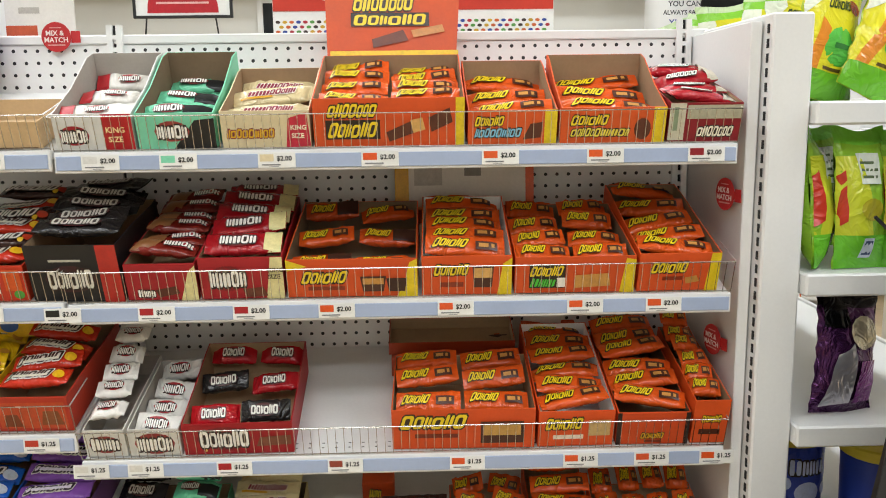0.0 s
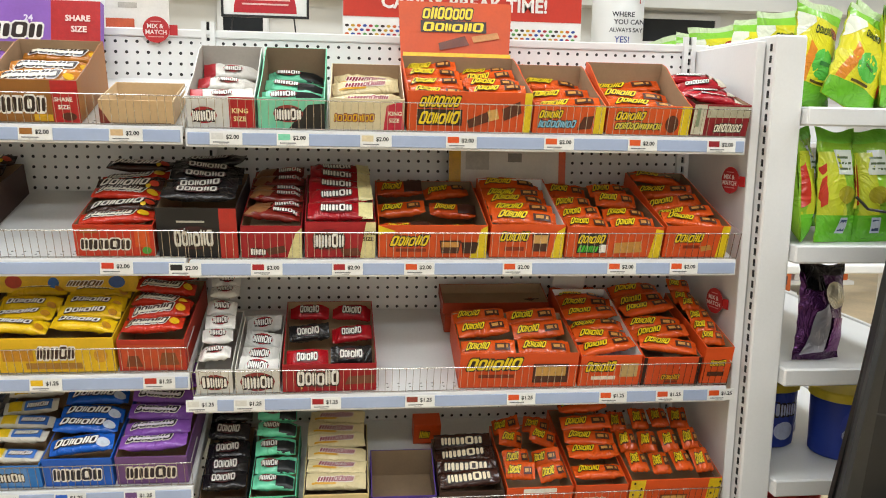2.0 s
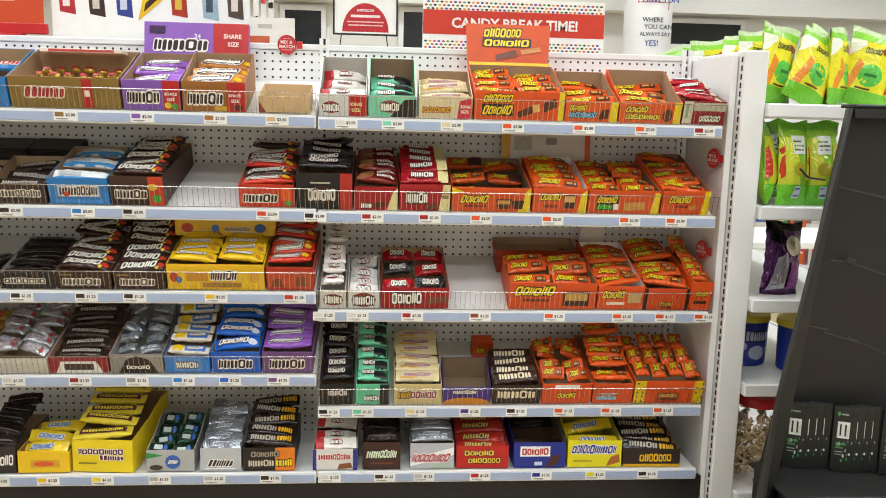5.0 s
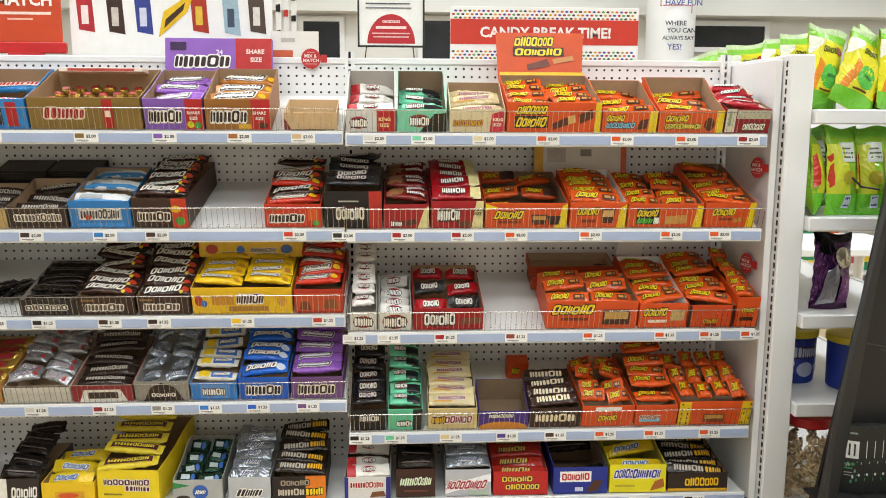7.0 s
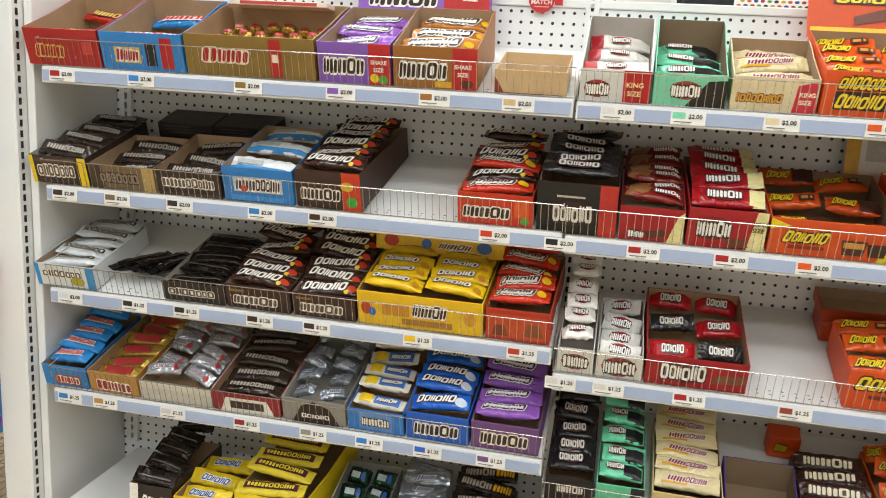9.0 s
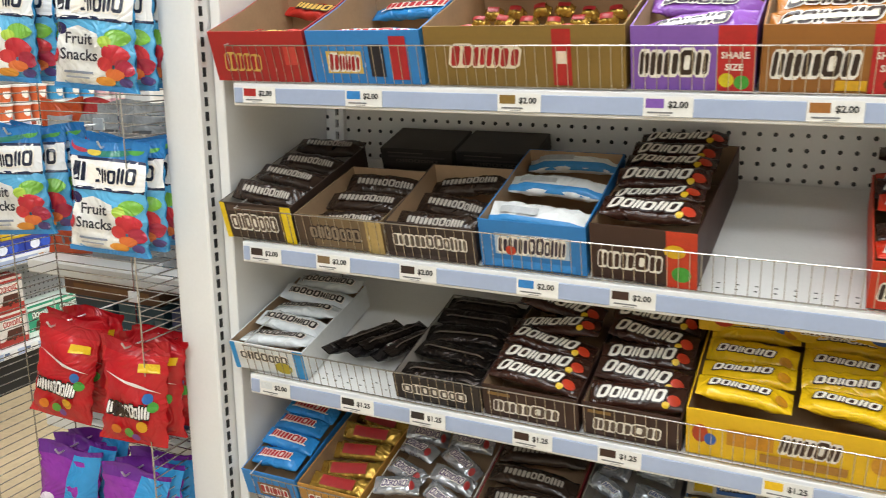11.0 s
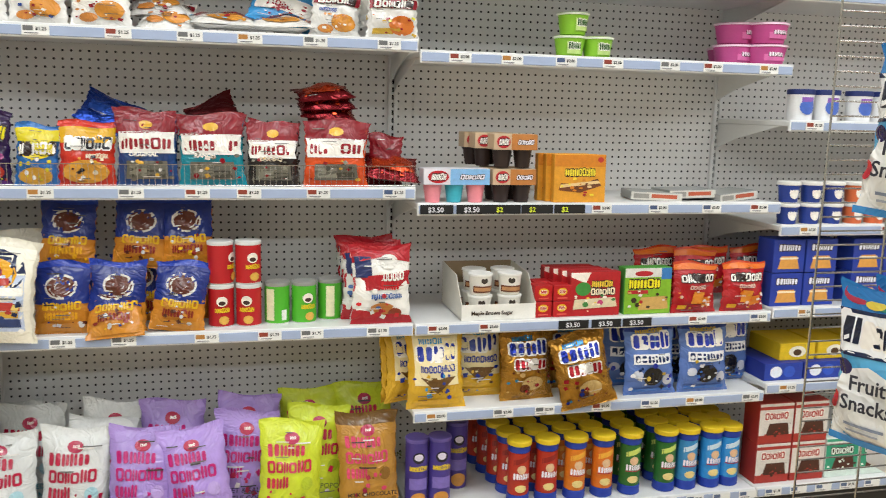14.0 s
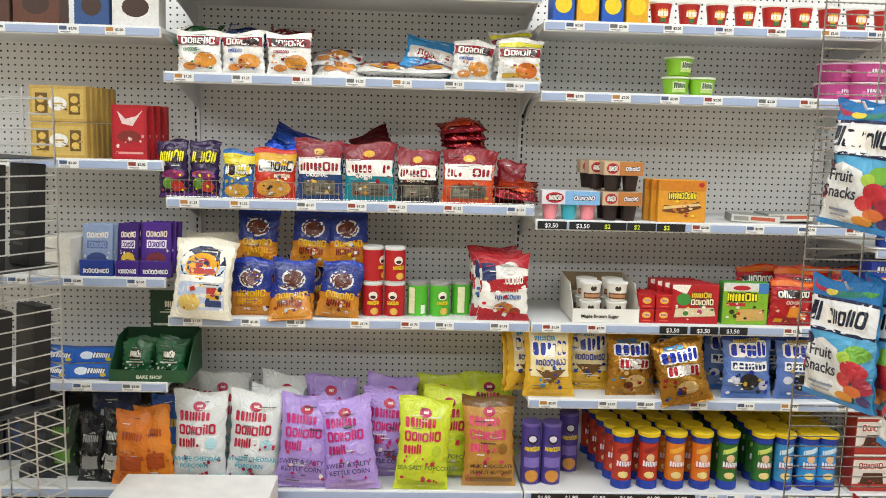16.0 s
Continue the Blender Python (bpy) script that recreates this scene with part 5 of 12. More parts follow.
# fourth shelf, right section
tray(-0.638, -0.530, R4, 0.075, 0.08, 0.26, "151314", badge(0.25, 0.45, 0.8, 0.75, 5, "d9d5cc", "5a1a20"), "black dark wafer bar box stacked high", "black", 6, zf=0.09, rise=0.125, lean=60, messy=4, price="$1.25", high=0.05)
tray(-0.528, -0.422, R4, 0.075, 0.08, 0.26, "63c49a", [("r", 0.72, 0, 1, 1, "14181a"), *badge(0.25, 0.2, 0.7, 0.45, 5, "f0f0ea", "3f8f70")], "mint green and black wafer box stacked high", "mint", 6, zf=0.09, rise=0.12, lean=60, messy=4, price="$1.25", high=0.045)
tray(-0.410, -0.260, R4, 0.075, 0.12, 0.26, "d9c48a", [("w", 0.08, 0.3, 0.9, 0.65, 9, "8a2440", 0.05), ("w", 0.08, 0.3, 0.35, 0.62, 3, "d8a51e", 0.05)], "cream wafer crisp box full of bars", "cream", 6, zf=0.085, rise=0.08, lean=58, messy=9, price="$1.25", inside=KRAFTD)
tray(-0.258, -0.106, R4, 0.062, 0.11, 0.14, "4a2f86", [("e", 0.5, 0.05, 0.5, 0.35, "d0862a"), ("w", 0.2, 0.62, 0.7, 0.85, 8, "e6e2da", 0.1)], "empty purple and gold candy box", None, inside=KRAFTD, price="$1.25")
pack("orange_small", 0.07, 0.06, 0.05, "d84f18", [("w", 0.2, 0.3, 0.6, 0.7, 4, "f0d020", 0.1)], "small orange candy box at the back of the shelf", on_deck(-0.105, 1.74, R4), category="candy box")
tray(-0.104, 0.050, R4, 0.07, 0.1, 0.2, "3a2218", [("w", 0.1, 0.3, 0.9, 0.75, 5, "efe0c0", 0)], "brown toffee bar box full of bars", "heath", 4, zf=0.075, rise=0.03, lean=45, price="$1.25", inside=KRAFTD)
tray(0.052, 0.213, R4, 0.075, 0.12, 0.24, "d84f18", [("r", 0.25, 0.78, 0.75, 0.95, "efeae0"), ("w", 0.32, 0.3, 0.68, 0.55, 6, "f0d020", 0.1)], "orange candy box with bars standing on end", "orange", 4, 2, zf=0.09, rise=0.04, lean=35, messy=22, price="$1.25")
tray(0.215, 0.345, R4, 0.075, 0.1, 0.3, "d84f18", [("r", 0.1, 0.2, 0.6, 0.32, "7fc0dc"), ("w", 0.1, 0.36, 0.6, 0.52, 8, "7a2a10", 0.1)], "orange candy bar box stacked up at the back", "orange", 7, zf=0.09, rise=0.15, lean=62, messy=6, price="$1.25")
tray(0.347, 0.572, R4, 0.085, 0.095, 0.22, "db5219", [("r", 0, 0, 0.16, 1, "e6c21e"), ("r", 0.86, 0, 1, 1, "e6c21e")] + [("e", 0.04 + 0.08 * (i % 2) + (0.86 if i > 7 else 0.0), 0.1 + 0.2 * (i % 5), 0.012, 0.045, "3a2410") for i in range(14)] + [("r", 0.34, 0.15, 0.64, 0.5, "7a3a1c"), ("r", 0.36, 0.3, 0.62, 0.46, "c99a50")], "orange box with yellow dotted edges full of cups", "orange", 3, 4, zf=0.105, rise=0.035, lean=55, high=0.06, messy=7, price="$1.25")

# bottom deck
tray(-1.668, -1.548, L5, 0.085, 0.09, 0.26, "2c2422", [("r", 0, 0, 0.2, 1, "efe9e0"), ("w", 0.3, 0.3, 0.95, 0.7, 6, "efe9e0", 0.05)], "dark brown chew candy box heaped with packs", "dark_plain", 5, zf=0.095, rise=0.06, lean=55, messy=10, price="$1.25")
tray(-1.546, -1.39, L5, 0.07, 0.085, 0.2, "e6bc1c", [("r", 0.25, 0.25, 0.8, 0.6, "d8a030"), ("e", 0.5, 0.42, 0.2, 0.12, "d8582a")], "open yellow candy bar box", "yellow", 3, zf=0.07, rise=0.02, messy=12, price="$1.25")
tray(-1.388, -1.20, L5, 0.105, 0.15, 0.33, "ecd01e", [("w", 0.1, 0.55, 0.85, 0.72, 9, "5a2038", 0), ("w", 0.45, 0.38, 0.85, 0.52, 4, "5a2038", 0), ("r", 0.1, 0.25, 0.4, 0.3, "8a7a2a")], "yellow chew bar box with bars sloping up at the back", "maroon_yellow", 6, zf=0.12, rise=0.08, lean=64, messy=5, price="$1.25", turn=-5)
tray(-1.166, -1.018, L5, 0.07, 0.115, 0.24, "a9aaa6", [("q", ((0, 0.6), (0.35, 0.75), (0, 0.9)), "2f8a4a"), ("e", 0.55, 0.45, 0.16, 0.32, "2f5fb0"), ("w", 0.45, 0.35, 0.66, 0.55, 4, "e6e8ea", 0.2), ("e", 0.2, 0.2, 0.14, 0.12, "3a3028")], "open grey mint patty box", "green_dark", 4, 2, zf=0.06, rise=0.03, messy=14, price="$1.25", inside=GREYCARD)
tray(-1.004, -0.876, L5, 0.075, 0.09, 0.24, "b5b7ba", [("w", 0.2, 0.2, 0.8, 0.5, 4, "2a2a30", 0.25), ("r", 0.1, 0.1, 0.85, 0.14, "efefef")], "grey box heaped with silver bars", "silver_plain", 6, zf=0.08, rise=0.06, lean=55, messy=9, price="$1.25", inside=GREYCARD)
tray(-0.874, -0.712, L5, 0.075, 0.09, 0.26, "221814", [("r", 0.62, 0, 1, 1, "e07a1c"), ("w", 0.1, 0.2, 0.6, 0.5, 5, "c9bfae", 0), ("w", 0.62, 0.2, 0.95, 0.5, 3, "f0d020", 0), ("w", 0.15, 0.62, 0.7, 0.85, 6, "9a8f7e", 0)], "black and orange chocolate bar box", "black_orange", 5, zf=0.085, rise=0.06, lean=58, price="$1.25", inside=KRAFTD)
tray(-0.660, -0.518, R5, 0.068, 0.09, 0.24, "d8d4cf", [("r", 0, 0, 0.08, 1, "2a2a80"), ("r", 0.9, 0, 1, 1, "2a2a80"), ("w", 0.12, 0.5, 0.85, 0.78, 8, "a3202a", 0), ("q", ((0.55, 0.05), (0.9, 0.1), (0.85, 0.35), (0.6, 0.3)), "7a4a2c")], "white, blue and red candy bar box", "white_red", 4, zf=0.07, rise=0.04, lean=55, price="$1.25", inside=KRAFTD)
tray(-0.505, -0.383, R5, 0.09, 0.11, 0.24, "3a1c14", [("w", 0.1, 0.42, 0.9, 0.72, 8, "d9e6c9", 0.15), ("r", 0.2, 0.2, 0.8, 0.26, "6a3a2a")], "brown candy bar box stacked with bars", "dark_plain", 5, zf=0.1, rise=0.05, lean=58, price="$1.25", inside=KRAFTD)
tray(-0.356, -0.214, R5, 0.085, 0.1, 0.26, "b9bac0", [("q", ((0, 0.1), (1, 0.55), (1, 0.85), (0, 0.4)), "efeff2"), ("w", 0.05, 0.28, 0.9, 0.6, 9, "a3204a", 0.25), ("r", 0.5, 0.05, 0.95, 0.2, "a9b8a4")], "silver nougat bar box heaped with bars", "silver_plain", 6, zf=0.1, rise=0.09, lean=58, messy=4, price="$1.25")
tray(-0.210, -0.04, R5, 0.075, 0.1, 0.2, "b81f1c", [("w", 0.15, 0.58, 0.72, 0.8, 6, "e6c24a", 0), ("w", 0.22, 0.25, 0.85, 0.48, 7, "e6c24a", 0)], "red candy bar box with gold blocks", "red_gold", 4, zf=0.068, rise=0.03, price="$1.25")
tray(-0.026, 0.144, R5, 0.085, 0.13, 0.24, "1c2c86", [("r", 0.12, 0.45, 0.7, 0.85, "efeff2"), ("w", 0.15, 0.52, 0.67, 0.78, 6, "b81f2a", 0), ("q", ((0.6, 0.05), (0.82, 0.1), (0.92, 0.5), (0.74, 0.5)), "4a2a1c"), ("r", 0.4, 0.1, 0.55, 0.25, "c9cfe6")], "open blue crisp bar box", "dark_plain", 2, zf=0.06, rise=0.015, price="$1.25", inside=KRAFTD)
tray(0.148, 0.326, R5, 0.09, 0.14, 0.24, "e9dc1e", [("w", 0.08, 0.52, 0.9, 0.85, 11, "2a3a96", 0.1), ("r", 0.1, 0.2, 0.45, 0.28, "b8a82a"), ("q", ((0.72, 0.05), (0.98, 0.2), (0.95, 0.5), (0.8, 0.4)), "a8622a")], "open yellow candy bar box with blue blocks", "yellow", 3, zf=0.082, rise=0.02, price="$1.25", inside=mat("lime_card", (0.5, 0.47, 0.1), 0.6))
tray(0.330, 0.520, R5, 0.06, 0.085, 0.24, "2c1c16", [("r", 0.0, 0, 1, 0.16, "d8a51e"), ("w", 0.28, 0.3, 0.85, 0.75, 7, "e6b81e", 0)], "open brown and yellow candy bar box", "black_orange", 5, 1, zf=0.055, rise=0.03, price="$1.25")
pack("dark_back", 0.2, 0.13, 0.05, "24242a", [("e", 0.3, 0.5, 0.12, 0.3, "b8bcc4"), ("r", 0.5, 0.3, 0.95, 0.8, "3a4a5a")], "dark box lying at the back of the deck", pose(-0.13, 1.78, R5), category="candy box")

# ---- wire wing rack at the end of the candy shelves ----
def wire_panel(a, b, z0, z1, step, material=CHROME, r=0.0021):
    """A grid of level wires from plan point a to b, with an upright at each end and in the middle."""
    g = Build()
    for k in range(3):
        x, y = a[0] + (b[0] - a[0]) * k / 2, a[1] + (b[1] - a[1]) * k / 2
        g.rod((x, y, z0), (x, y, z1), r * 1.25, material)
    z = z0 + 0.004
    while z < z1:
        g.rod((a[0], a[1], z), (b[0], b[1], z), r, material)
        z += step
    return g


rack = thing("wire_rack", "zinc wire wing rack hung on the shelf end", "wire rack", pose(0, 0, 0))
X0, X1, Y0, Y1 = -2.475, -2.03, 1.40, 1.61
tagged(part("back_grid", wire_panel((X0, Y1), (X1, Y1), 0.2, 1.85, 0.0195, WIRE, 0.0013), rack), kind="stuff")
tagged(part("side_grid", wire_panel((X0, Y0), (X0, Y1), 0.2, 1.85, 0.0195, WIRE, 0.0013), rack), kind="stuff")
tagged(part("side_grid", wire_panel((X1, Y0), (X1, Y1), 0.2, 1.85, 0.0195, WIRE, 0.0013), rack), kind="stuff")
part("bracket", Build().box(X1, -2.008, Y1 - 0.02, Y1 + 0.01, 1.3, 1.36, GREYW, 0.002).box(X1, -2.008, Y1 - 0.02, Y1 + 0.01, 0.4, 0.46, GREYW, 0.002), rack, "grey steel hanging bracket")
FRUIT = [("r", 0, 0.0, 1, 0.57, "5fb0dc"), ("r", 0, 0.84, 1, 0.99, "2a74b4"), ("e", 0.16, 0.93, 0.14, 0.05, "a8344a"), ("e", 0.55, 0.91, 0.3, 0.045, "2f7a6a"), ("e", 0.86, 0.93, 0.1, 0.045, "4f9a44"), ("e", 0.36, 0.9, 0.1, 0.03, "d8c24a"), ("r", 0, 0.58, 1, 0.84, "eeeeee"), ("q", ((0, 0.555), (0.5, 0.575), (1, 0.555), (1, 0.585), (0.5, 0.605), (0, 0.585)), "1c2848"), ("q", ((0, 0.815), (0.5, 0.835), (1, 0.815), (1, 0.84), (0.5, 0.86), (0, 0.84)), "1c2848"), ("r", 0.07, 0.64, 0.17, 0.8, "141b30"), ("r", 0.19, 0.64, 0.25, 0.8, "141b30"), ("w", 0.27, 0.64, 0.92, 0.78, 6, "141b30", 0.03),
         ("q", ((0.0, 0.02), (0.7, 0.02), (0.74, 0.2), (0.66, 0.46), (0.4, 0.52), (0.12, 0.47), (0.02, 0.3)), "f1f1ee"), ("e", 0.13, 0.49, 0.09, 0.05, "2c2450"), ("e", 0.86, 0.44, 0.13, 0.07, "76b040"), ("e", 0.74, 0.4, 0.08, 0.05, "a8c84a"), ("e", 0.83, 0.3, 0.15, 0.085, "c02c38"), ("e", 0.7, 0.22, 0.1, 0.06, "d03c40"), ("e", 0.92, 0.2, 0.1, 0.07, "a82840"), ("e", 0.8, 0.14, 0.11, 0.05, "d8703a"), ("e", 0.68, 0.08, 0.12, 0.04, "e0963a"), ("e", 0.92, 0.08, 0.08, 0.04, "4a3a70"), ("r", 0.0, 0.0, 1, 0.045, "3a86c4"), ("e", 0.05, 0.27, 0.06, 0.06, "c02c38"), ("r", 0.18, 0.13, 0.55, 0.15, "8a94a8"), ("r", 0.2, 0.09, 0.5, 0.105, "a8b0c0")]
SKIT = [("w", 0.12, 0.3, 0.82, 0.44, 8, "f0ece8", 0.08), ("r", 0.62, 0.74, 0.92, 0.82, "e0b81e"), ("q", ((0.05, 0.7), (0.6, 0.6), (0.95, 0.55), (0.6, 0.63)), "e6d8d4"), ("e", 0.78, 0.5, 0.07, 0.05, "2f6ab0"), ("e", 0.85, 0.42, 0.07, 0.05, "4a9a3a"), ("e", 0.7, 0.22, 0.08, 0.06, "e0a21c"), ("e", 0.5, 0.14, 0.07, 0.05, "5a9a3a"), ("e", 0.3, 0.16, 0.08, 0.05, "d8761c"), ("e", 0.6, 0.1, 0.06, 0.04, "7a3a8c")]
WILD = [("q", ((0.45, 0), (1, 0), (1, 0.95), (0.6, 0.95)), "2f8fcc"), ("w", 0.12, 0.25, 0.8, 0.38, 8, "f0ece8", 0.08), ("e", 0.25, 0.45, 0.14, 0.08, "e6d8e6"), ("e", 0.75, 0.2, 0.08, 0.05, "4a9a3a")]


def hang(key, x, z, w, h, base, items, label, deep, top, turn, roll):
    """Bags on one peg hook, one behind another, with the hook."""
    hook = thing("peg_hook", "chrome peg hook on the wire rack", "peg hook", pose(x, Y1, z + h - 0.012), "peg hooks")
    part("arm", Build().rod((0, 0, 0), (0, -0.215, 0.0), 0.002, CHROME).rod((0, -0.215, 0), (0, -0.222, 0.012), 0.002, CHROME), hook)
    part("price_plate", Build().box(-0.014, 0.014, -0.002, 0.002, -0.012, 0.012, PAPER), hook)
    for k in range(deep):
        bag(key, w, h, 0.05, base, items, label, pose(x + 0.004 * k, Y0 - 0.005 + 0.045 * k, z, -4 + 2 * k, roll * (1 - 0.5 * k), turn), top=top, words=((0.28, 0.37, 0.026, "Fruit", "2a2a34"), (0.2, 0.24, 0.026, "Snacks", "2a2a34")) if key == "fruit" else (), group="bags on the wire rack", category="candy bag")


FL = "blue and white fruit snack bag hanging on a hook"
hang("fruit", -2.305, 1.330, 0.158, 0.2, "3f97d0", FRUIT, FL, 3, "2f7fc0", 14, 3)
hang("fruit", -2.075, 1.318, 0, 0.2, "", [], "", 3, "", 12, 4)
hang("fruit", -2.308, 1.046, 0, 0.2, "", [], "", 3, "", 14, -3)
hang("fruit", -2.080, 1.032, 0, 0.2, "", [], "", 3, "", 12, 4)
hang("skit_red", -2.255, 0.68, 0.14, 0.2, "b81a22", SKIT, "red fruit chew bag hanging on a hook", 3, "a3161e", 10, 9)
hang("skit_red", -2.068, 0.665, 0, 0.2, "", [], "", 3, "", 14, 5)
hang("skit_wild", -2.275, 0.41, 0.15, 0.2, "8a2f9c", WILD, "purple and blue fruit chew bag hanging on a hook", 3, "6a2a8c", 10, 4)
hang("skit_wild", -2.10, 0.40, 0, 0.2, "", [], "", 3, "", 12, 3)

# shelves on the gondola's west end, behind the rack
for z in (0.9, 0.5):
    s = thing("end_shelf", "grey steel shelf on the gondola end", "shelf", pose(-2.35, 2.0, z), "end shelves")
    part("deck", Build().box(-0.3, 0.335, -0.33, 0.35, -0.035, 0, GREYW, 0.004), s)
    part("bracket", Build().slab([(0.32, -0.3, -0.036), (0.32, 0.3, -0.036), (0.32, 0.3, -0.12), (0.32, -0.3, -0.06)], 0.004, GREYW), s)
for k, (x, y, c) in enumerate(((-2.52, 1.74, "1c3a44"), (-2.36, 1.73, "22424c"), (-2.20, 1.74, "1f2f5a"), (-2.10, 1.78, "1c3a44"))):
    pack("teal_box_%d" % (k % 3), 0.145, 0.3, 0.14, c, [("e", 0.5, 0.5, 0.2, 0.16, "8a9a9c"), ("r", 0.8, 0.1, 0.95, 0.9, "5a6468")], "dark teal storage box on the end shelf", pose(x, y, 0.501, 0, 0, 6 * k - 8))
pack("brown_lid", 0.3, 0.05, 0.2, "5a3a1c", [("r", 0.1, 0.3, 0.9, 0.6, "7a5428")], "flat brown box on the teal boxes", pose(-2.45, 1.73, 0.802))
for k, (x, c) in enumerate(((-2.58, "b8481f"), (-2.52, "a3282a"), (-2.44, "8a8d90"), (-2.33, "9a9da0"), (-2.22, "8f9296"), (-2.12, "a3282a"))):
    bag("end_bag_%d" % k, 0.12, 0.37, 0.05, c, [("r", 0.15, 0.2, 0.85, 0.7, "c4c6c8"), ("r", 0.2, 0.3, 0.8, 0.34, "6a6d70"), ("r", 0.2, 0.42, 0.7, 0.45, "6a6d70"), ("r", 0.2, 0.52, 0.75, 0.55, "6a6d70"), ("r", 0.2, 0.6, 0.8, 0.62, "77797c"), ("r", 0.2, 0.76, 0.8, 0.9, "8c9094"), ("r", 0.25, 0.8, 0.6, 0.82, "55585c")], "grey and red printed bag on the end shelf", pose(x, 1.74 + 0.02 * (k % 2), 0.901, -8, 3 * (k % 3) - 3, 10))

# ---- wire floor rack before the snack wall ----
rack2 = thing("floor_rack", "zinc wire floor rack holding black packets", "floor rack", pose(0, 0, 0))
PA, PB, PC, PD = (-3.50, -0.345), (-3.16, -0.58), (-3.34, -0.84), (-3.68, -0.60)
for a, b in ((PA, PB), (PB, PC), (PC, PD), (PD, PA)):
    tagged(part("grid", wire_panel(a, b, 0.12, 1.565, 0.044, r=0.0024), rack2), kind="stuff")
for p in (PA, PB, PC, PD):
    part("leg", Build().rod((p[0], p[1], 0.0), (p[0], p[1], 0.14), 0.006, CHROME, 8), rack2)
for z in (0.2, 0.62, 1.04, 1.36):
    part("wire_shelf", Build().slab([(PA[0], PA[1], z), (PD[0], PD[1], z), (PC[0], PC[1], z), (PB[0], PB[1], z)], 0.004, mat("dark_wire_mesh", (0.08, 0.08, 0.085), 0.5, metal=0.6)), rack2)
for k, z in enumerate((0.626, 1.046)):
    for j in range(3):
        f = 0.2 + 0.29 * j
        pack("black_packet", 0.1, 0.3, 0.05, "161618", [("r", 0.15, 0.55, 0.85, 0.8, "2c2c30"), ("r", 0.2, 0.3, 0.8, 0.34, "55555a"), ("r", 0.2, 0.2, 0.7, 0.23, "55555a")], "black packet in the wire floor rack", pose(PA[0] + (PB[0] - PA[0]) * f - 0.05, PA[1] + (PB[1] - PA[1]) * f - 0.06, z, -3, 0, 55), category="packet", name="packet", group="black packets")

# ---- shelves on the gondola's east end ----
ENDX = XR + 0.124
for z in (1.398, 1.088, 0.797, 0.523, 0.16):
    s = thing("end_shelf", "white steel shelf on the gondola end", "shelf", pose(ENDX, 1.46, z), "end shelves")
    part("deck", Build().box(0.001, 0.46, 0.0, 1.2, -0.042, 0, WHITE, 0.004), s)
    part("front_rail", Build().box(0.462, 0.474, 0.0, 1.2, -0.046, 0.004, WHITE, 0.002), s)
SOUR = [("r", 0, 0.0, 1, 0.2, "6cb82c"), ("r", 0.0, 0.2, 1, 0.84, "e0d82a"), ("r", 0, 0.84, 1, 0.93, "86c840"), ("r", 0, 0.93, 1, 1, "c8dcb0"), ("e", 0.52, 0.4, 0.24, 0.15, "58bc48"), ("q", ((0.05, 0.2), (0.22, 0.2), (0.34, 0.52), (0.22, 0.6)), "e08a28"), ("w", 0.3, 0.68, 0.62, 0.76, 6, "3a4a1c", 0.2), ("e", 0.76, 0.74, 0.14, 0.06, "a03a20"), ("r", 0.4, 0.38, 0.64, 0.42, "2f7a34"), ("r", 0.3, 0.21, 0.6, 0.235, "5a4a20"), ("q", ((0.9, 0.2), (1, 0.25), (1, 0.6), (0.92, 0.55)), "c8402c"), ("q", ((0.0, 0.6), (0.3, 0.78), (0.28, 0.84), (0.0, 0.84)), "e8ecd8")]
for x, y, turn, roll, lean in ((0.745, 1.56, 24, 12, 4), (0.835, 1.545, 12, 24, 8), (0.905, 1.60, 16, 20, 8), (0.975, 1.60, 44, 4, 3), (1.06, 1.62, -20, 14, 6), (0.785, 1.74, -28, 3, 4), (0.79, 1.92, -32, 6, 5), (0.785, 2.10, -26, -4, 6), (0.79, 2.30, -30, 5, 8), (0.795, 2.50, -34, -8, 6), (0.93, 2.30, 12, -4, 6)):
    bag("sour", 0.165, 0.24, 0.06, "b4cc34", SOUR, "bright green and yellow sour candy bag", pose(x, y, 1.399, -lean, roll, turn), top="a8d070", group="green candy bags", category="candy bag")
SBACK = [("r", 0.0, 0.0, 1.0, 0.24, "6cc030"), ("q", ((0.0, 0.24), (0.55, 0.24), (0.4, 0.8), (0.0, 0.8)), "c4cc34"), ("r", 0.3, 0.6, 0.72, 0.82, "d4dacc"), ("r", 0.34, 0.64, 0.68, 0.66, "5a6a4a"), ("r", 0.34, 0.69, 0.68, 0.71, "5a6a4a"), ("r", 0.34, 0.74, 0.6, 0.76, "5a6a4a"), ("r", 0.36, 0.08, 0.58, 0.22, "c9d2e0"), ("r", 0.39, 0.1, 0.55, 0.2, "4a5a7a"), ("q", ((0.0, 0.3), (0.1, 0.34), (0.08, 0.7), (0.0, 0.66)), "c23a2a"), ("e", 0.5, 0.42, 0.22, 0.08, "a8a02a"), ("q", ((0.78, 0.3), (0.9, 0.3), (0.94, 0.7), (0.8, 0.74)), "d8d040")]
for k, (x, y, turn) in enumerate(((0.745, 1.53, 60), (0.815, 1.51, 10), (0.915, 1.515, -6), (0.87, 1.75, 12))):
    bag("sour_back", 0.11, 0.26, 0.075, "8cbc30", SBACK, "green candy bag turned to its printed back", pose(x, y, 1.089, -6, 4 - 3 * k, turn), top="7cc83c", group="green candy bags", category="candy bag")
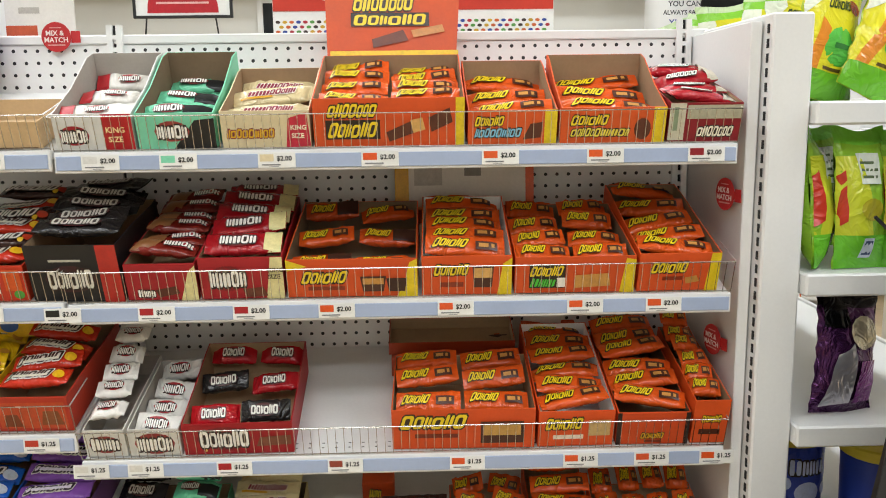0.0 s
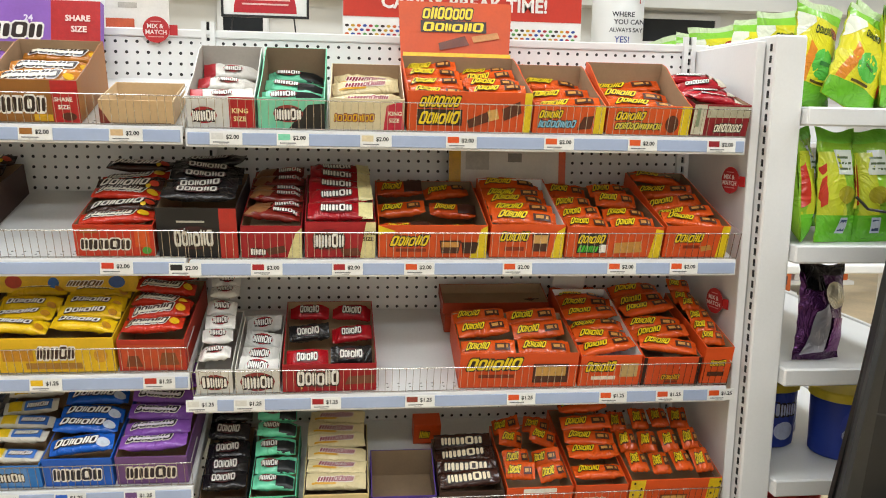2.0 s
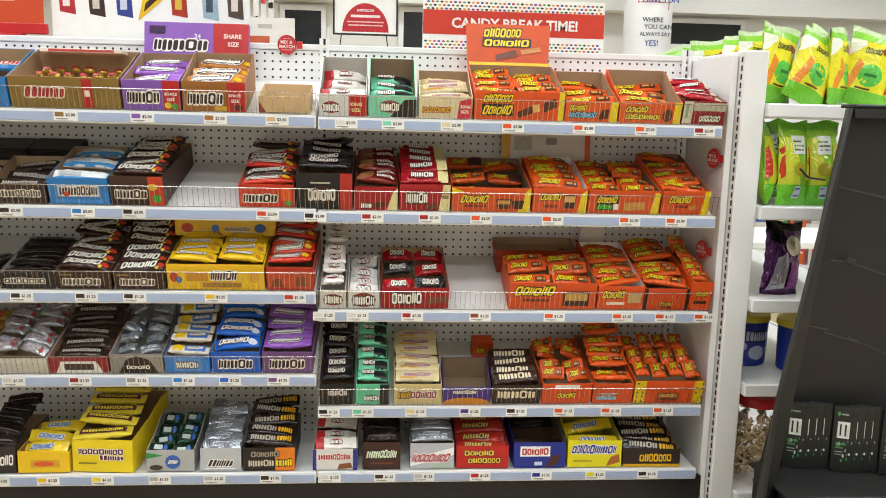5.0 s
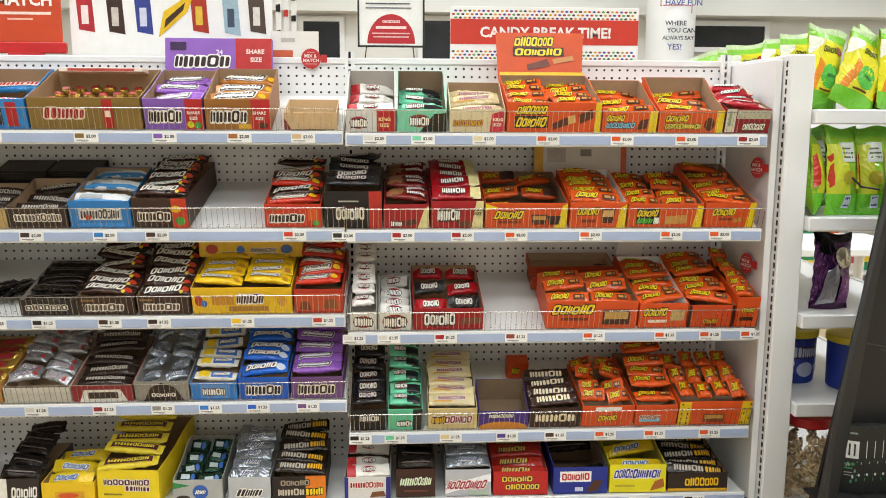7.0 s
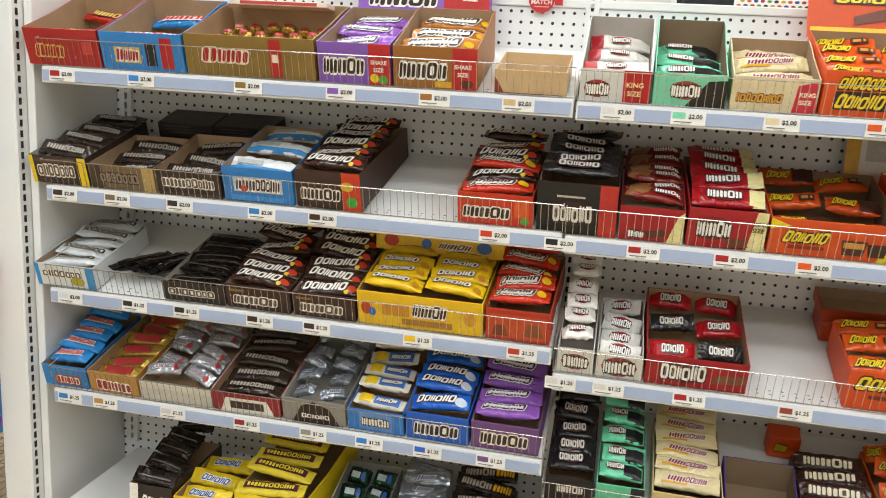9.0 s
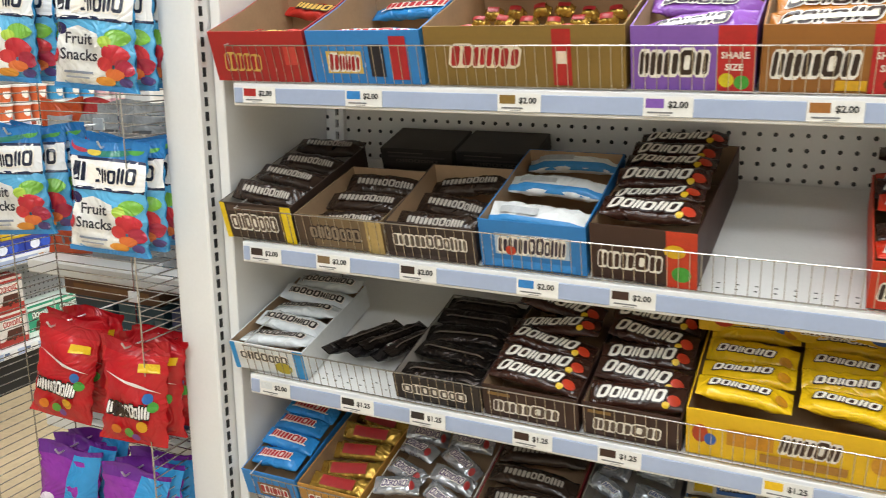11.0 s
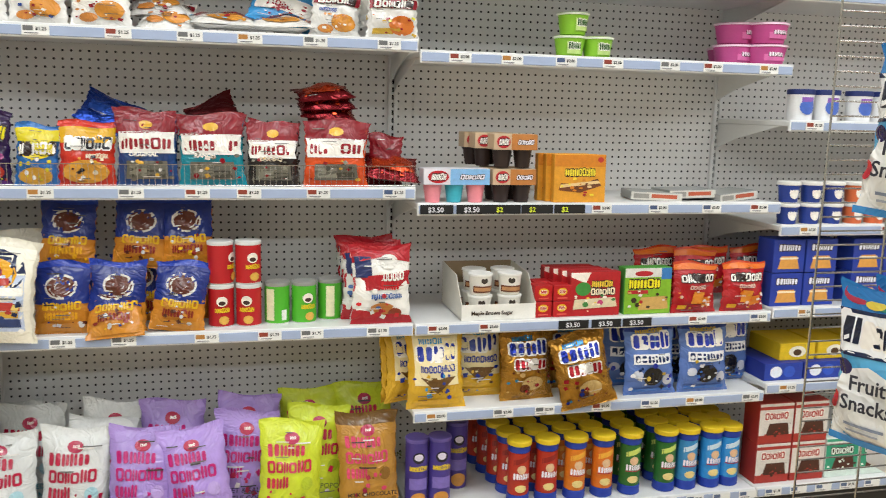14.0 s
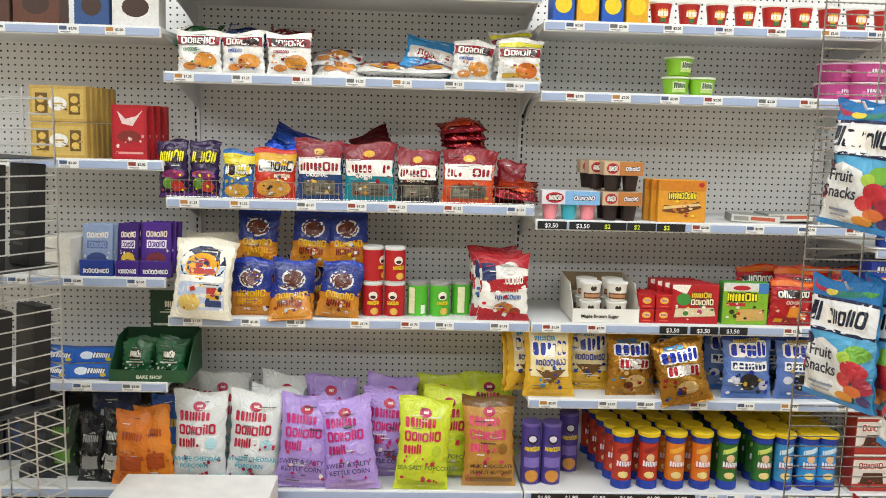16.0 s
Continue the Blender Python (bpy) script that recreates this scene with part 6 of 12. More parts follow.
bag("purple_foil", 0.15, 0.235, 0.07, "4a2450", [("q", ((0.1, 0.05), (0.5, 0.1), (0.45, 0.6), (0.2, 0.5)), "b8b4bc"), ("r", 0.55, 0.1, 0.95, 0.45, "7a2a7c"), ("e", 0.65, 0.68, 0.24, 0.14, "c9bfa8"), ("r", 0.05, 0.72, 0.4, 0.95, "141214")], "shiny purple and black foil cookie bag", pose(0.81, 1.53, 0.798, -6, 6, 16), shiny=True, top="1c181c", category="candy bag")
TUBP = [(0.07, 0), (0.074, 0.004), (0.078, 0.15), (0.083, 0.152), (0.083, 0.172), (0.078, 0.175)]
for x, y in ((0.955, 1.62), (0.80, 1.72)):
    tin("blue_tub", TUBP, ["1c2f86", "1f3a9c", "d8c23a", "d8c23a", "d8c23a"], [("e", 0.5, 0.5, 0.3, 0.36, "3a4aa8"), ("w", 0.3, 0.5, 0.7, 0.7, 4, "c9cfe6", 0), ("e", 0.5, 0.28, 0.14, 0.14, "c9cfe6"), ("e", 0.72, 0.3, 0.05, 0.08, "c9cfe6"), ("e", 0.28, 0.4, 0.05, 0.08, "c9cfe6")], "large dark blue popcorn tub with a yellow lid", pose(x, y, 0.524, 0, 0, 10), name="popcorn_tub", category="popcorn tub", lid=3, r=0.077)

jar = thing("pretzel_jar", "clear plastic jar of tan pretzels with a red lid", "pretzel jar", pose(0.80, 1.57, 0.161))
CLEAR = bpy.data.materials.new("clear_plastic")
CLEAR.use_nodes = True
CLEAR.node_tree.nodes["Principled BSDF"].inputs["Transmission Weight"].default_value = 1.0
CLEAR.node_tree.nodes["Principled BSDF"].inputs["Roughness"].default_value = 0.08
CLEAR.node_tree.nodes["Principled BSDF"].inputs["IOR"].default_value = 1.1
body = part("jar_wall", Build().lathe([(0.07, 0.0), (0.076, 0.004), (0.076, 0.23), (0.066, 0.255), (0.066, 0.262)], 24, [CLEAR] * 4), jar, "clear plastic wall")
body.visible_shadow = False
part("lid", Build().lathe([(0.072, 0.263), (0.074, 0.265), (0.074, 0.292), (0.07, 0.296)], 24, [card("b81c22")] * 3), jar, "ribbed red lid")
rnd = random.Random(8)
knots = Build()
PRETZEL = mat("pretzel", (0.62, 0.46, 0.26), 0.6, vary=0.25, scale=60, bump=0.2)
for k in range(260):
    a, r, z = rnd.uniform(0, 6.28), 0.066 * math.sqrt(rnd.uniform(0.45, 1)), rnd.uniform(0.012, 0.225)
    c = Vector((r * math.cos(a), r * math.sin(a), z))
    u = Vector((rnd.uniform(-1, 1), rnd.uniform(-1, 1), rnd.uniform(-1, 1))).normalized()
    w = u.orthogonal().normalized()
    q = [c + (u * math.cos(t) + w * math.sin(t)) * 0.011 for t in (0, 1.3, 2.6, 3.9, 5.2)]
    for i in range(4):
        knots.rod(q[i], q[i + 1], 0.0035, PRETZEL, 5)
tagged(part("pretzels", knots, jar, "heap of small tan pretzels"), kind="stuff")

# ---- black cardboard floor display ----
BLK = mat("black_card", (0.011, 0.0105, 0.01), 0.5, vary=0.25, scale=8, bump=0.08)
stand = thing("floor_display", "tall black cardboard floor display, nearly empty", "floor display", pose(0.0, 0.0, 0.0))
part("back_panel", Build().slab([(0.665, 1.26, 0.30), (1.45, 1.26, 0.30), (1.45, 1.26, 1.385), (0.842, 1.26, 1.385)], -0.012, BLK), stand)
part("side_panel", Build().slab([(0.575, 1.06, 0.0), (0.655, 1.27, 0.0), (0.845, 1.285, 1.385), (0.815, 1.215, 1.385), (0.62, 1.09, 0.62)], -0.01, BLK), stand)
part("top_cap", Build().box(0.82, 1.46, 1.215, 1.29, 1.386, 1.397, BLK, 0.003), stand)
part("top_lip", Build().slab([(0.822, 1.213, 1.36), (1.46, 1.213, 1.36), (1.46, 1.213, 1.385), (0.818, 1.213, 1.385)], -0.004, BLK), stand)
part("tray_front", Build().box(0.60, 1.45, 1.0, 1.012, 0.0, 0.36, BLK, 0.002), stand)
part("tray_deck", Build().box(0.625, 1.45, 1.013, 1.245, 0.35, 0.36, BLK, 0.002), stand)
part("plinth", Build().box(0.64, 1.45, 1.02, 1.24, 0.0, 0.345, BLK, 0.002), stand)
GREYEDGE = mat("cut_card_edge", (0.05, 0.048, 0.046), 0.7, vary=0.3, scale=60)
for x0, z0, x1, z1 in ((0.815, 1.168, 1.0, 1.13), (1.01, 1.128, 1.2, 1.09), (0.815, 0.96, 0.87, 0.955), (0.87, 0.953, 1.03, 0.905), (0.745, 0.772, 0.83, 0.757), (0.815, 0.75, 0.95, 0.712), (0.89, 0.735, 1.05, 0.668)):
    part("slot", Build().slab([(x0, 1.2455, z0), (x1, 1.2455, z1), (x1, 1.2455, z1 + 0.0035), (x0, 1.2455, z0 + 0.0035)], -0.002, GREYEDGE), stand, "torn grey cut edge")
part("torn_tab", Build().slab([(0.852, 1.244, 0.957), (0.886, 1.244, 0.95), (0.884, 1.236, 0.963), (0.856, 1.236, 0.97)], -0.003, GREYEDGE), stand, "torn grey tab")
part("cable_loop", Build().rod((0.79, 1.275, 1.185), (0.75, 1.295, 1.19), 0.003, BLACK).rod((0.75, 1.295, 1.19), (0.725, 1.30, 1.215), 0.003, BLACK), stand, "thin black cable")
HOOK = [("r", 0.18, 0.52, 0.72, 0.78, "d8dad6"), ("r", 0.28, 0.56, 0.36, 0.74, "1c1c1c"), ("r", 0.5, 0.56, 0.58, 0.74, "1c1c1c"), ("e", 0.2, 0.9, 0.06, 0.035, "4a9a6a"), ("r", 0.3, 0.885, 0.62, 0.91, "8a9a90"), ("r", 0.15, 0.42, 0.6, 0.45, "3a8a4a"), ("r", 0.15, 0.36, 0.5, 0.385, "3a8a4a"), ("r", 0.15, 0.3, 0.5, 0.315, "9a9c9a"), ("r", 0.15, 0.26, 0.45, 0.272, "9a9c9a")]
for x, y, z in ((0.735, 1.20, 0.361), (0.862, 1.17, 0.361), (0.99, 1.14, 0.361)):
    for k in range(4):
        pack("gadget_box", 0.062, 0.19, 0.014, "121513", HOOK, "small black and green packaged gadget in the display", pose(x + 0.024 * k, y + 0.002 * k, z, -2, 0, -24), name="gadget_box", category="gadget box", group="black gadget boxes")

# ---- signs above and on the shelves ----
DOTS = [("e", 0.014 + 0.0245 * (i % 40) + (0.012 if (i // 40) % 2 else 0.0), (0.045 + 0.062 * (i // 40)) if i < 120 else (0.80 + 0.065 * ((i - 120) // 40)), 0.0085, 0.02, ("c9602a", "2f4a9c", "b02a3a", "5a9a4a", "3a2a24", "c9a02a")[(i * 7 + i // 40) % 6]) for i in range(240)]
sign = thing("shelf_sign", "white and red candy aisle header sign with dots", "sign", pose(-0.008, 1.915, 1.556))
part("board", Build().box(-0.312, 0.312, 0, 0.004, 0.0, 0.172, PAPER, 0.001), sign)
part("red_band", Build().box(-0.311, 0.311, -0.0015, -0.0003, 0.052, 0.132, card("c9341f")), sign, "red band")
tagged(part("dots", paint(Build(), lambda u, v, l: ((u - 0.5) * 0.62, -0.0003 - 0.00002, v * 0.17), DOTS), sign, "rows of coloured dots"), kind="stuff")
letters("CANDY BREAK TIME!", 0.046, ink("efeae4"), sign, pose(-0.215, -0.004, 0.075), "lettering", 0.0014)
part("foot", Build().box(-0.25, -0.2, -0.002, 0.03, -0.02, 0.004, WHITE, 0.001).box(0.2, 0.25, -0.002, 0.03, -0.02, 0.004, WHITE, 0.001), sign, "white clip foot")
easel = thing("framed_sign", "white notice with a red half-round in a black frame", "sign", pose(-0.512, 1.90, 1.60))
part("frame", Build().box(-0.108, -0.102, -0.004, 0.006, -0.006, 0.28, BLACK, 0.001).box(0.102, 0.108, -0.004, 0.006, -0.006, 0.28, BLACK, 0.001).box(-0.102, 0.102, -0.004, 0.006, -0.006, 0.0, BLACK, 0.001).box(-0.102, 0.102, -0.004, 0.006, 0.274, 0.28, BLACK, 0.001), easel)
half = ("q", tuple((0.5 + 0.38 * math.cos(math.pi * i / 16), 0.02 + 0.34 * math.sin(math.pi * i / 16)) for i in range(17)), "b8202c")
printed("notice", paint(Build().box(-0.102, 0.102, 0.0, 0.002, 0.0, 0.274, PAPER), lambda u, v, l: ((u - 0.5) * 0.204, -l, v * 0.274), [half, ("w", 0.36, 0.26, 0.64, 0.29, 7, "efdcd8", 0), ("r", 0.26, 0.19, 0.74, 0.22, "efdcd8"), ("r", 0.2, 0.13, 0.8, 0.145, "e6b8b4"), ("r", 0.22, 0.09, 0.78, 0.105, "e6b8b4"), ("r", 0.1, 0.62, 0.88, 0.645, "5a5a60"), ("r", 0.1, 0.54, 0.85, 0.56, "5a5a60"), ("r", 0.1, 0.47, 0.8, 0.485, "5a5a60"), ("r", 0.1, 0.42, 0.82, 0.435, "77777c"), ("r", 0.1, 0.7, 0.9, 0.72, "5a5a60"), ("r", 0.1, 0.78, 0.9, 0.8, "5a5a60")]), easel)
part("wire_leg", Build().rod((-0.08, 0, -0.004), (-0.085, 0, -0.045), 0.002, BLACK).rod((-0.085, 0, -0.045), (-0.07, -0.03, -0.045), 0.002, BLACK), easel)
part("wire_leg", Build().rod((0.07, 0, -0.004), (0.075, 0, -0.045), 0.002, BLACK), easel)
mix = thing("promo_sign", "orange red promotion sign in a red holder", "sign", pose(-1.66, 1.90, 1.60))
part("board", paint(Build().box(-0.11, 0.11, 0, 0.004, 0.0, 0.28, card("c8471f"), 0.001), lambda u, v, l: ((u - 0.5) * 0.22, -l, v * 0.28), [("r", 0.1, 0.3, 0.86, 0.33, "f0d8cc"), ("r", 0.25, 0.24, 0.6, 0.26, "e6b8a4")]), mix)
letters("MIX &", 0.05, ink("f6efe8"), mix, pose(-0.07, -0.004, 0.165), "lettering", 0.0016)
letters("MATCH", 0.05, ink("f6efe8"), mix, pose(-0.088, -0.004, 0.112), "lettering", 0.0016)
part("holder", Build().box(-0.12, 0.12, -0.008, 0.012, -0.035, -0.001, card("b81c20"), 0.003), mix, "red plastic holder")
part("foot", Build().box(-0.05, 0.05, -0.03, 0.012, -0.045, -0.035, card("b81c20"), 0.002), mix)
poster = thing("candy_poster", "wide white poster with pictures of candy packs", "poster", pose(-1.215, 1.93, 1.556))
part("board", Build().box(-0.32, 0.32, 0, 0.004, 0.0, 0.30, PAPER, 0.001), poster)
PICS = []
for i, (u, v, c, c2) in enumerate(((0.07, 0.3, "b02a34", "efe0dc"), (0.22, 0.28, "3a2420", "c9c0b8"), (0.36, 0.28, "2f3f8c", "c9cce0"), (0.64, 0.3, "a8321c", "d8b43a"), (0.8, 0.28, "9ab4c0", "3a4a5c"), (0.93, 0.3, "4a3a30", "d8d4cc"))):
    PICS += [("q", ((u - 0.035, v), (u + 0.045, v - 0.03), (u + 0.035, v + 0.36), (u - 0.045, v + 0.38)), c), ("r", u - 0.02, v + 0.06, u + 0.015, v + 0.26, c2), ("e", u + 0.01, v + 0.52, 0.02, 0.05, "4a2a1c")]
PICS += [("q", ((0.43, 0.22), (0.58, 0.5), (0.62, 0.72), (0.46, 0.5)), "e0b81e"), ("q", ((0.46, 0.32), (0.56, 0.52), (0.57, 0.6), (0.47, 0.42)), "3a2418")] + [("e", 0.55 + 0.03 * i, 0.75 + 0.04 * (i % 3), 0.012, 0.026, ("2f5fb0", "c23a1e", "4a9a3a", "e0b21c")[i % 4]) for i in range(5)] + [("e", 0.9 + 0.02 * (i % 3), 0.72 + 0.05 * i, 0.011, 0.024, ("2f5fb0", "c23a1e", "4a9a3a", "e0b21c")[i % 4]) for i in range(5)]
part("picture_print", paint(Build(), lambda u, v, l: ((u - 0.5) * 0.63, -l * 0.4, v * 0.29), PICS), poster, "printed candy pack pictures")
for k, (x, c) in enumerate(((-0.875, "1c1c20"), (-0.85, "c23a34"), (-0.826, "1c1c20"))):
    panel("check_strip", "narrow upright strip with dark block print", "sign", 0.02, 0.3 - 0.03 * k, pose(x, 1.925, 1.556, 0, 0, -20), "e6e4e0", [("w", 0.1, 0.05 + 0.09 * j, 0.9, 0.12 + 0.09 * j, 2, c, 0) for j in range(9)])
box = panel("small_card", "white card with a red corner behind the shelf top", "card", 0.15, 0.085, pose(-0.82, 1.895, 1.556), "e6e3dc", [("r", 0.0, 0.0, 0.45, 0.3, "c25a3a"), ("r", 0.2, 0.6, 0.5, 0.75, "b8b4ac")])


def round_tag(m, label):
    """A round red shelf talker with a tab."""
    t = thing("shelf_talker", label, "shelf talker", m, "round red shelf talkers")
    n = 24
    disc = Build().slab([(0.031 * math.cos(2 * math.pi * i / n), 0, 0.031 * math.sin(2 * math.pi * i / n)) for i in range(n)], 0.0012, card("b8262a"))
    part("disc", disc, t)
    part("tab", Build().box(0.031, 0.05, -0.0005, 0.0012, -0.012, 0.012, card("b8262a")), t)
    letters("MIX &", 0.0145, ink("efdcd8"), t, pose(-0.021, -0.003, 0.003), "lettering", 0.0003)
    letters("MATCH", 0.0145, ink("efdcd8"), t, pose(-0.025, -0.003, -0.011), "lettering", 0.0003)
    part("small_print", Build().box(-0.018, 0.018, -0.002, -0.0015, -0.018, -0.0155, ink("d89a94")).box(-0.012, 0.012, -0.002, -0.0015, 0.018, 0.02, ink("d89a94")), t)
    return t


round_tag(pose(-0.765, 1.838, 1.552), "round red promotion tag clipped to the pegboard top")
round_tag(pose(XR + 0.008, 1.565, 1.226, 0, 0, -78), "round red promotion tag on the white side panel")
round_tag(pose(XR + 0.008, 1.60, 0.93, 0, 0, -78), "round red promotion tag on the side panel above orange boxes")

# ---- far side of the store ----
setting("wall_beam", Build().box(-4.4, 6.8, 7.75, 7.99, 2.42, 2.50, WALLP).box(-4.4, 6.8, 7.9, 7.99, 2.95, 3.02, WALLP), "pale ledges along the far wall", "ledge")
for i, (x0, x1, z0, z1) in enumerate(((2.49, 3.42, 2.12, 2.34), (-1.42, -1.05, 1.95, 2.34), (-0.2, 0.5, 1.6, 2.36))):
    win = thing("window_%d" % (i + 1), "dark window in the far wall", "window", pose((x0 + x1) / 2, 7.985, z0), kind="structure")
    w, h = (x1 - x0) / 2, z1 - z0
    part("window_frame", Build().box(-w - 0.05, w + 0.05, -0.03, 0.0, -0.05, 0.0, WHITE).box(-w - 0.05, w + 0.05, -0.03, 0.0, h, h + 0.05, WHITE).box(-w - 0.05, -w, -0.03, 0.0, 0, h, WHITE).box(w, w + 0.05, -0.03, 0.0, 0, h, WHITE), win)
    part("pane", Build().box(-w, w, -0.012, -0.004, 0, h, mat("dark_glass", (0.015, 0.018, 0.022), 0.08, bump=0)), win)
col = thing("round_column", "round white column with printed slogan", "column", pose(2.15, 7.2, 0))
part("shaft", Build().lathe([(0.23, 0), (0.23, CEILING - 0.002)], 28, [WHITE]), col)
part("speech_outline", paint(Build(), lambda u, v, l: (0.231 * math.sin((u - 0.5) * 2), -0.231 * math.cos((u - 0.5) * 2) - l, 2.2 + 0.5 * v), [("r", 0.12, 0.42, 0.8, 0.44, "b84a4a"), ("r", 0.12, 0.42, 0.14, 0.9, "b84a4a"), ("r", 0.8, 0.3, 0.83, 0.44, "b84a4a")], 8), col, "red speech bubble outline")
for say, x, z, size, c in (("LET GO", -0.10, 2.62, 0.075, "3a4a8c"), ("&", -0.02, 2.53, 0.07, "3a4a8c"), ("HAVE FUN", -0.14, 2.45, 0.075, "3a4a8c"), ("WHERE", -0.13, 2.27, 0.06, "2a2a34"), ("YOU CAN", -0.11, 2.205, 0.06, "2a2a34"), ("ALWAYS SAY", -0.15, 2.14, 0.05, "2a2a34"), ("YES!", -0.1, 2.05, 0.075, "3a4a8c")):
    letters(say, size, ink(c), col, pose(x, -0.245, z - 0.04), "lettering", 0.001)
# far shelves and stock between the end shelf and the black display
for k, (x, y, c) in enumerate(((2.6, 5.2, "3a5fae"), (3.3, 5.6, "c23a4a"), (4.1, 5.0, "e0b43a"), (1.9, 4.6, "8a4a9c"), (4.8, 5.8, "3a9a8c"))):
    far = thing("far_shelf_unit", "distant white shelf unit with bright stock", "shelf unit", pose(x, y, 0), "far shelf units")
    part("back", Build().box(-0.32, 0.32, 0.3, 0.32, 0, 1.5, WHITE), far)
    for z in (0.15, 0.5, 0.85, 1.2):
        part("shelf", Build().box(-0.32, 0.32, 0.0, 0.298, z - 0.03, z, WHITE), far)
    for j in range(12):
        pack("far_box_%d_%d" % (k, j % 4), 0.13, 0.16 + 0.03 * (j % 3), 0.12, (c, "d8d4cc", "2f8a5a", "c2602a")[j % 4], [("r", 0.2, 0.3, 0.8, 0.7, ("efe9e0", c, "e0c23a", "3a3a44")[j % 4])], "bright boxed stock on a distant shelf", pose(x - 0.24 + 0.155 * (j % 4), y + 0.04, (0.151, 0.501, 0.851)[j // 4]))
table = thing("display_table", "low white display table far down the store", "table", pose(1.9, 3.6, 0))
part("tabletop", Build().box(-0.4, 0.4, -0.3, 0.3, 0.66, 0.7, WHITE, 0.005), table)
for sx in (-1, 1):
    for sy in (-1, 1):
        part("leg", Build().box(sx * 0.36 - 0.02, sx * 0.36 + 0.02, sy * 0.26 - 0.02, sy * 0.26 + 0.02, 0, 0.659, WHITE), table)

# ---- snack wall goods ----
def on_wall(y, z, back=0.03, lean=6.0, roll=0.0, turn=0.0):
    """A place on the snack wall, back metres behind the shelf's front edge, facing the aisle."""
    return pose(XF - back, y, z, -lean, roll, 90 + turn)


A1, A2, A3, A4 = 1.64, 1.222, 0.813, 0.187
B1, B2, B3, B4, B5, B6 = 1.845, 1.612, 1.175, 0.812, 0.536, 0.187
Z1, Z2, Z3, Z4, Z5 = 1.783, 1.345, 0.945, 0.575, 0.187

bag("pretzel_bag_0", 0.156, 0.145, 0.05, "e9e6e0", [("r",0.02,0.66,0.98,0.86,"8c1a26"),("w",0.1,0.67,0.9,0.84,6,"f0ece4",0.04),("w",0.14,0.5,0.5,0.58,7,"2f7a4a",0),("e",0.66,0.3,0.26,0.17,"d08a32"),("e",0.3,0.16,0.16,0.08,"c9803a")], "white and maroon bag of stuffed pretzel snacks", on_wall(-0.027, A1, 0.05))
bag("pretzel_back_0", 0.16, 0.15, 0.05, "2f7a4a", [("r",0.05,0.6,0.95,0.9,"e6e2da")], "stuffed pretzel bag leaning at the back", on_wall(-0.050, A1 + 0.10, 0.10, 58, -4), shiny=True)
bag("pretzel_bag_1", 0.150, 0.145, 0.05, "e9e6e0", [("r",0.02,0.66,0.98,0.86,"8c1a26"),("w",0.1,0.67,0.9,0.84,6,"f0ece4",0.04),("w",0.14,0.5,0.5,0.58,7,"2a4a9a",0),("e",0.66,0.3,0.26,0.17,"d08a32"),("e",0.3,0.16,0.16,0.08,"c9803a")], "white and maroon bag of stuffed pretzel snacks", on_wall(0.120, A1, 0.05))
bag("pretzel_back_1", 0.16, 0.15, 0.05, "2a4a9a", [("r",0.05,0.6,0.95,0.9,"e6e2da")], "stuffed pretzel bag leaning at the back", on_wall(0.102, A1 + 0.10, 0.10, 58, 5), shiny=True)
bag("pretzel_bag_2", 0.159, 0.145, 0.05, "e9e6e0", [("r",0.02,0.66,0.98,0.86,"8c1a26"),("w",0.1,0.67,0.9,0.84,6,"f0ece4",0.04),("w",0.14,0.5,0.5,0.58,7,"8c1a26",0),("e",0.66,0.3,0.26,0.17,"d08a32"),("e",0.3,0.16,0.16,0.08,"c9803a")], "white and maroon bag of stuffed pretzel snacks", on_wall(0.274, A1, 0.05))
bag("pretzel_back_2", 0.16, 0.15, 0.05, "8c1a26", [("r",0.05,0.6,0.95,0.9,"e6e2da")], "stuffed pretzel bag leaning at the back", on_wall(0.261, A1 + 0.10, 0.10, 58, 3), shiny=True)
bag("pretzel_bag_2", 0, 0, 0, "", [], "", on_wall(0.429, A1 + 0.006, 0.12, 52, 3))
bag("pretzel_bag_2", 0, 0, 0, "", [], "", on_wall(0.407, A1 + 0.05, 0.14, 66, -4))
bag("pretzel_flat", 0.19, 0.15, 0.045, "e3e0da", [("r",0.05,0.4,0.95,0.6,"8c1a26"),("e",0.5,0.2,0.3,0.12,"c98a3a"),("r",0.0,0.8,1,0.95,"7fb8d8")], "white pretzel bag lying flat on the shelf", on_wall(0.589, A1 + 0.024, 0.05, 78, 0, 6))
bag("pretzel_flat", 0, 0, 0, "", [], "", on_wall(0.738, A1 + 0.024, 0.05, 80, 0, -8))
bag("pretzel_blue", 0.22, 0.15, 0.05, "3a8fc8", [("r",0.05,0.25,0.95,0.6,"e6e2da"),("w",0.2,0.3,0.8,0.5,6,"8c1a26",0.05)], "blue and white pretzel bag fallen sideways", on_wall(0.750, A1 + 0.03, 0.13, 35, 14))
bag("pretzel_bag_1", 0, 0, 0, "", [], "", on_wall(0.893, A1, 0.09, 10, 4))
bag("pretzel_honey", 0.159, 0.15, 0.05, "ebe8e2", [("r",0,0.8,1,0.9,"d8cf3a"),("r",0.02,0.58,0.98,0.76,"8c1a26"),("w",0.1,0.59,0.9,0.74,6,"f0ece4",0.04),("e",0.66,0.26,0.26,0.18,"d0702a"),("r",0.1,0.1,0.5,0.2,"c9a23a")], "white, maroon and yellow pretzel snack bag", on_wall(1.055, A1, 0.05))
bag("pretzel_honey", 0, 0, 0, "", [], "", on_wall(1.053, A1 + 0.05, 0.15, 20, -5))
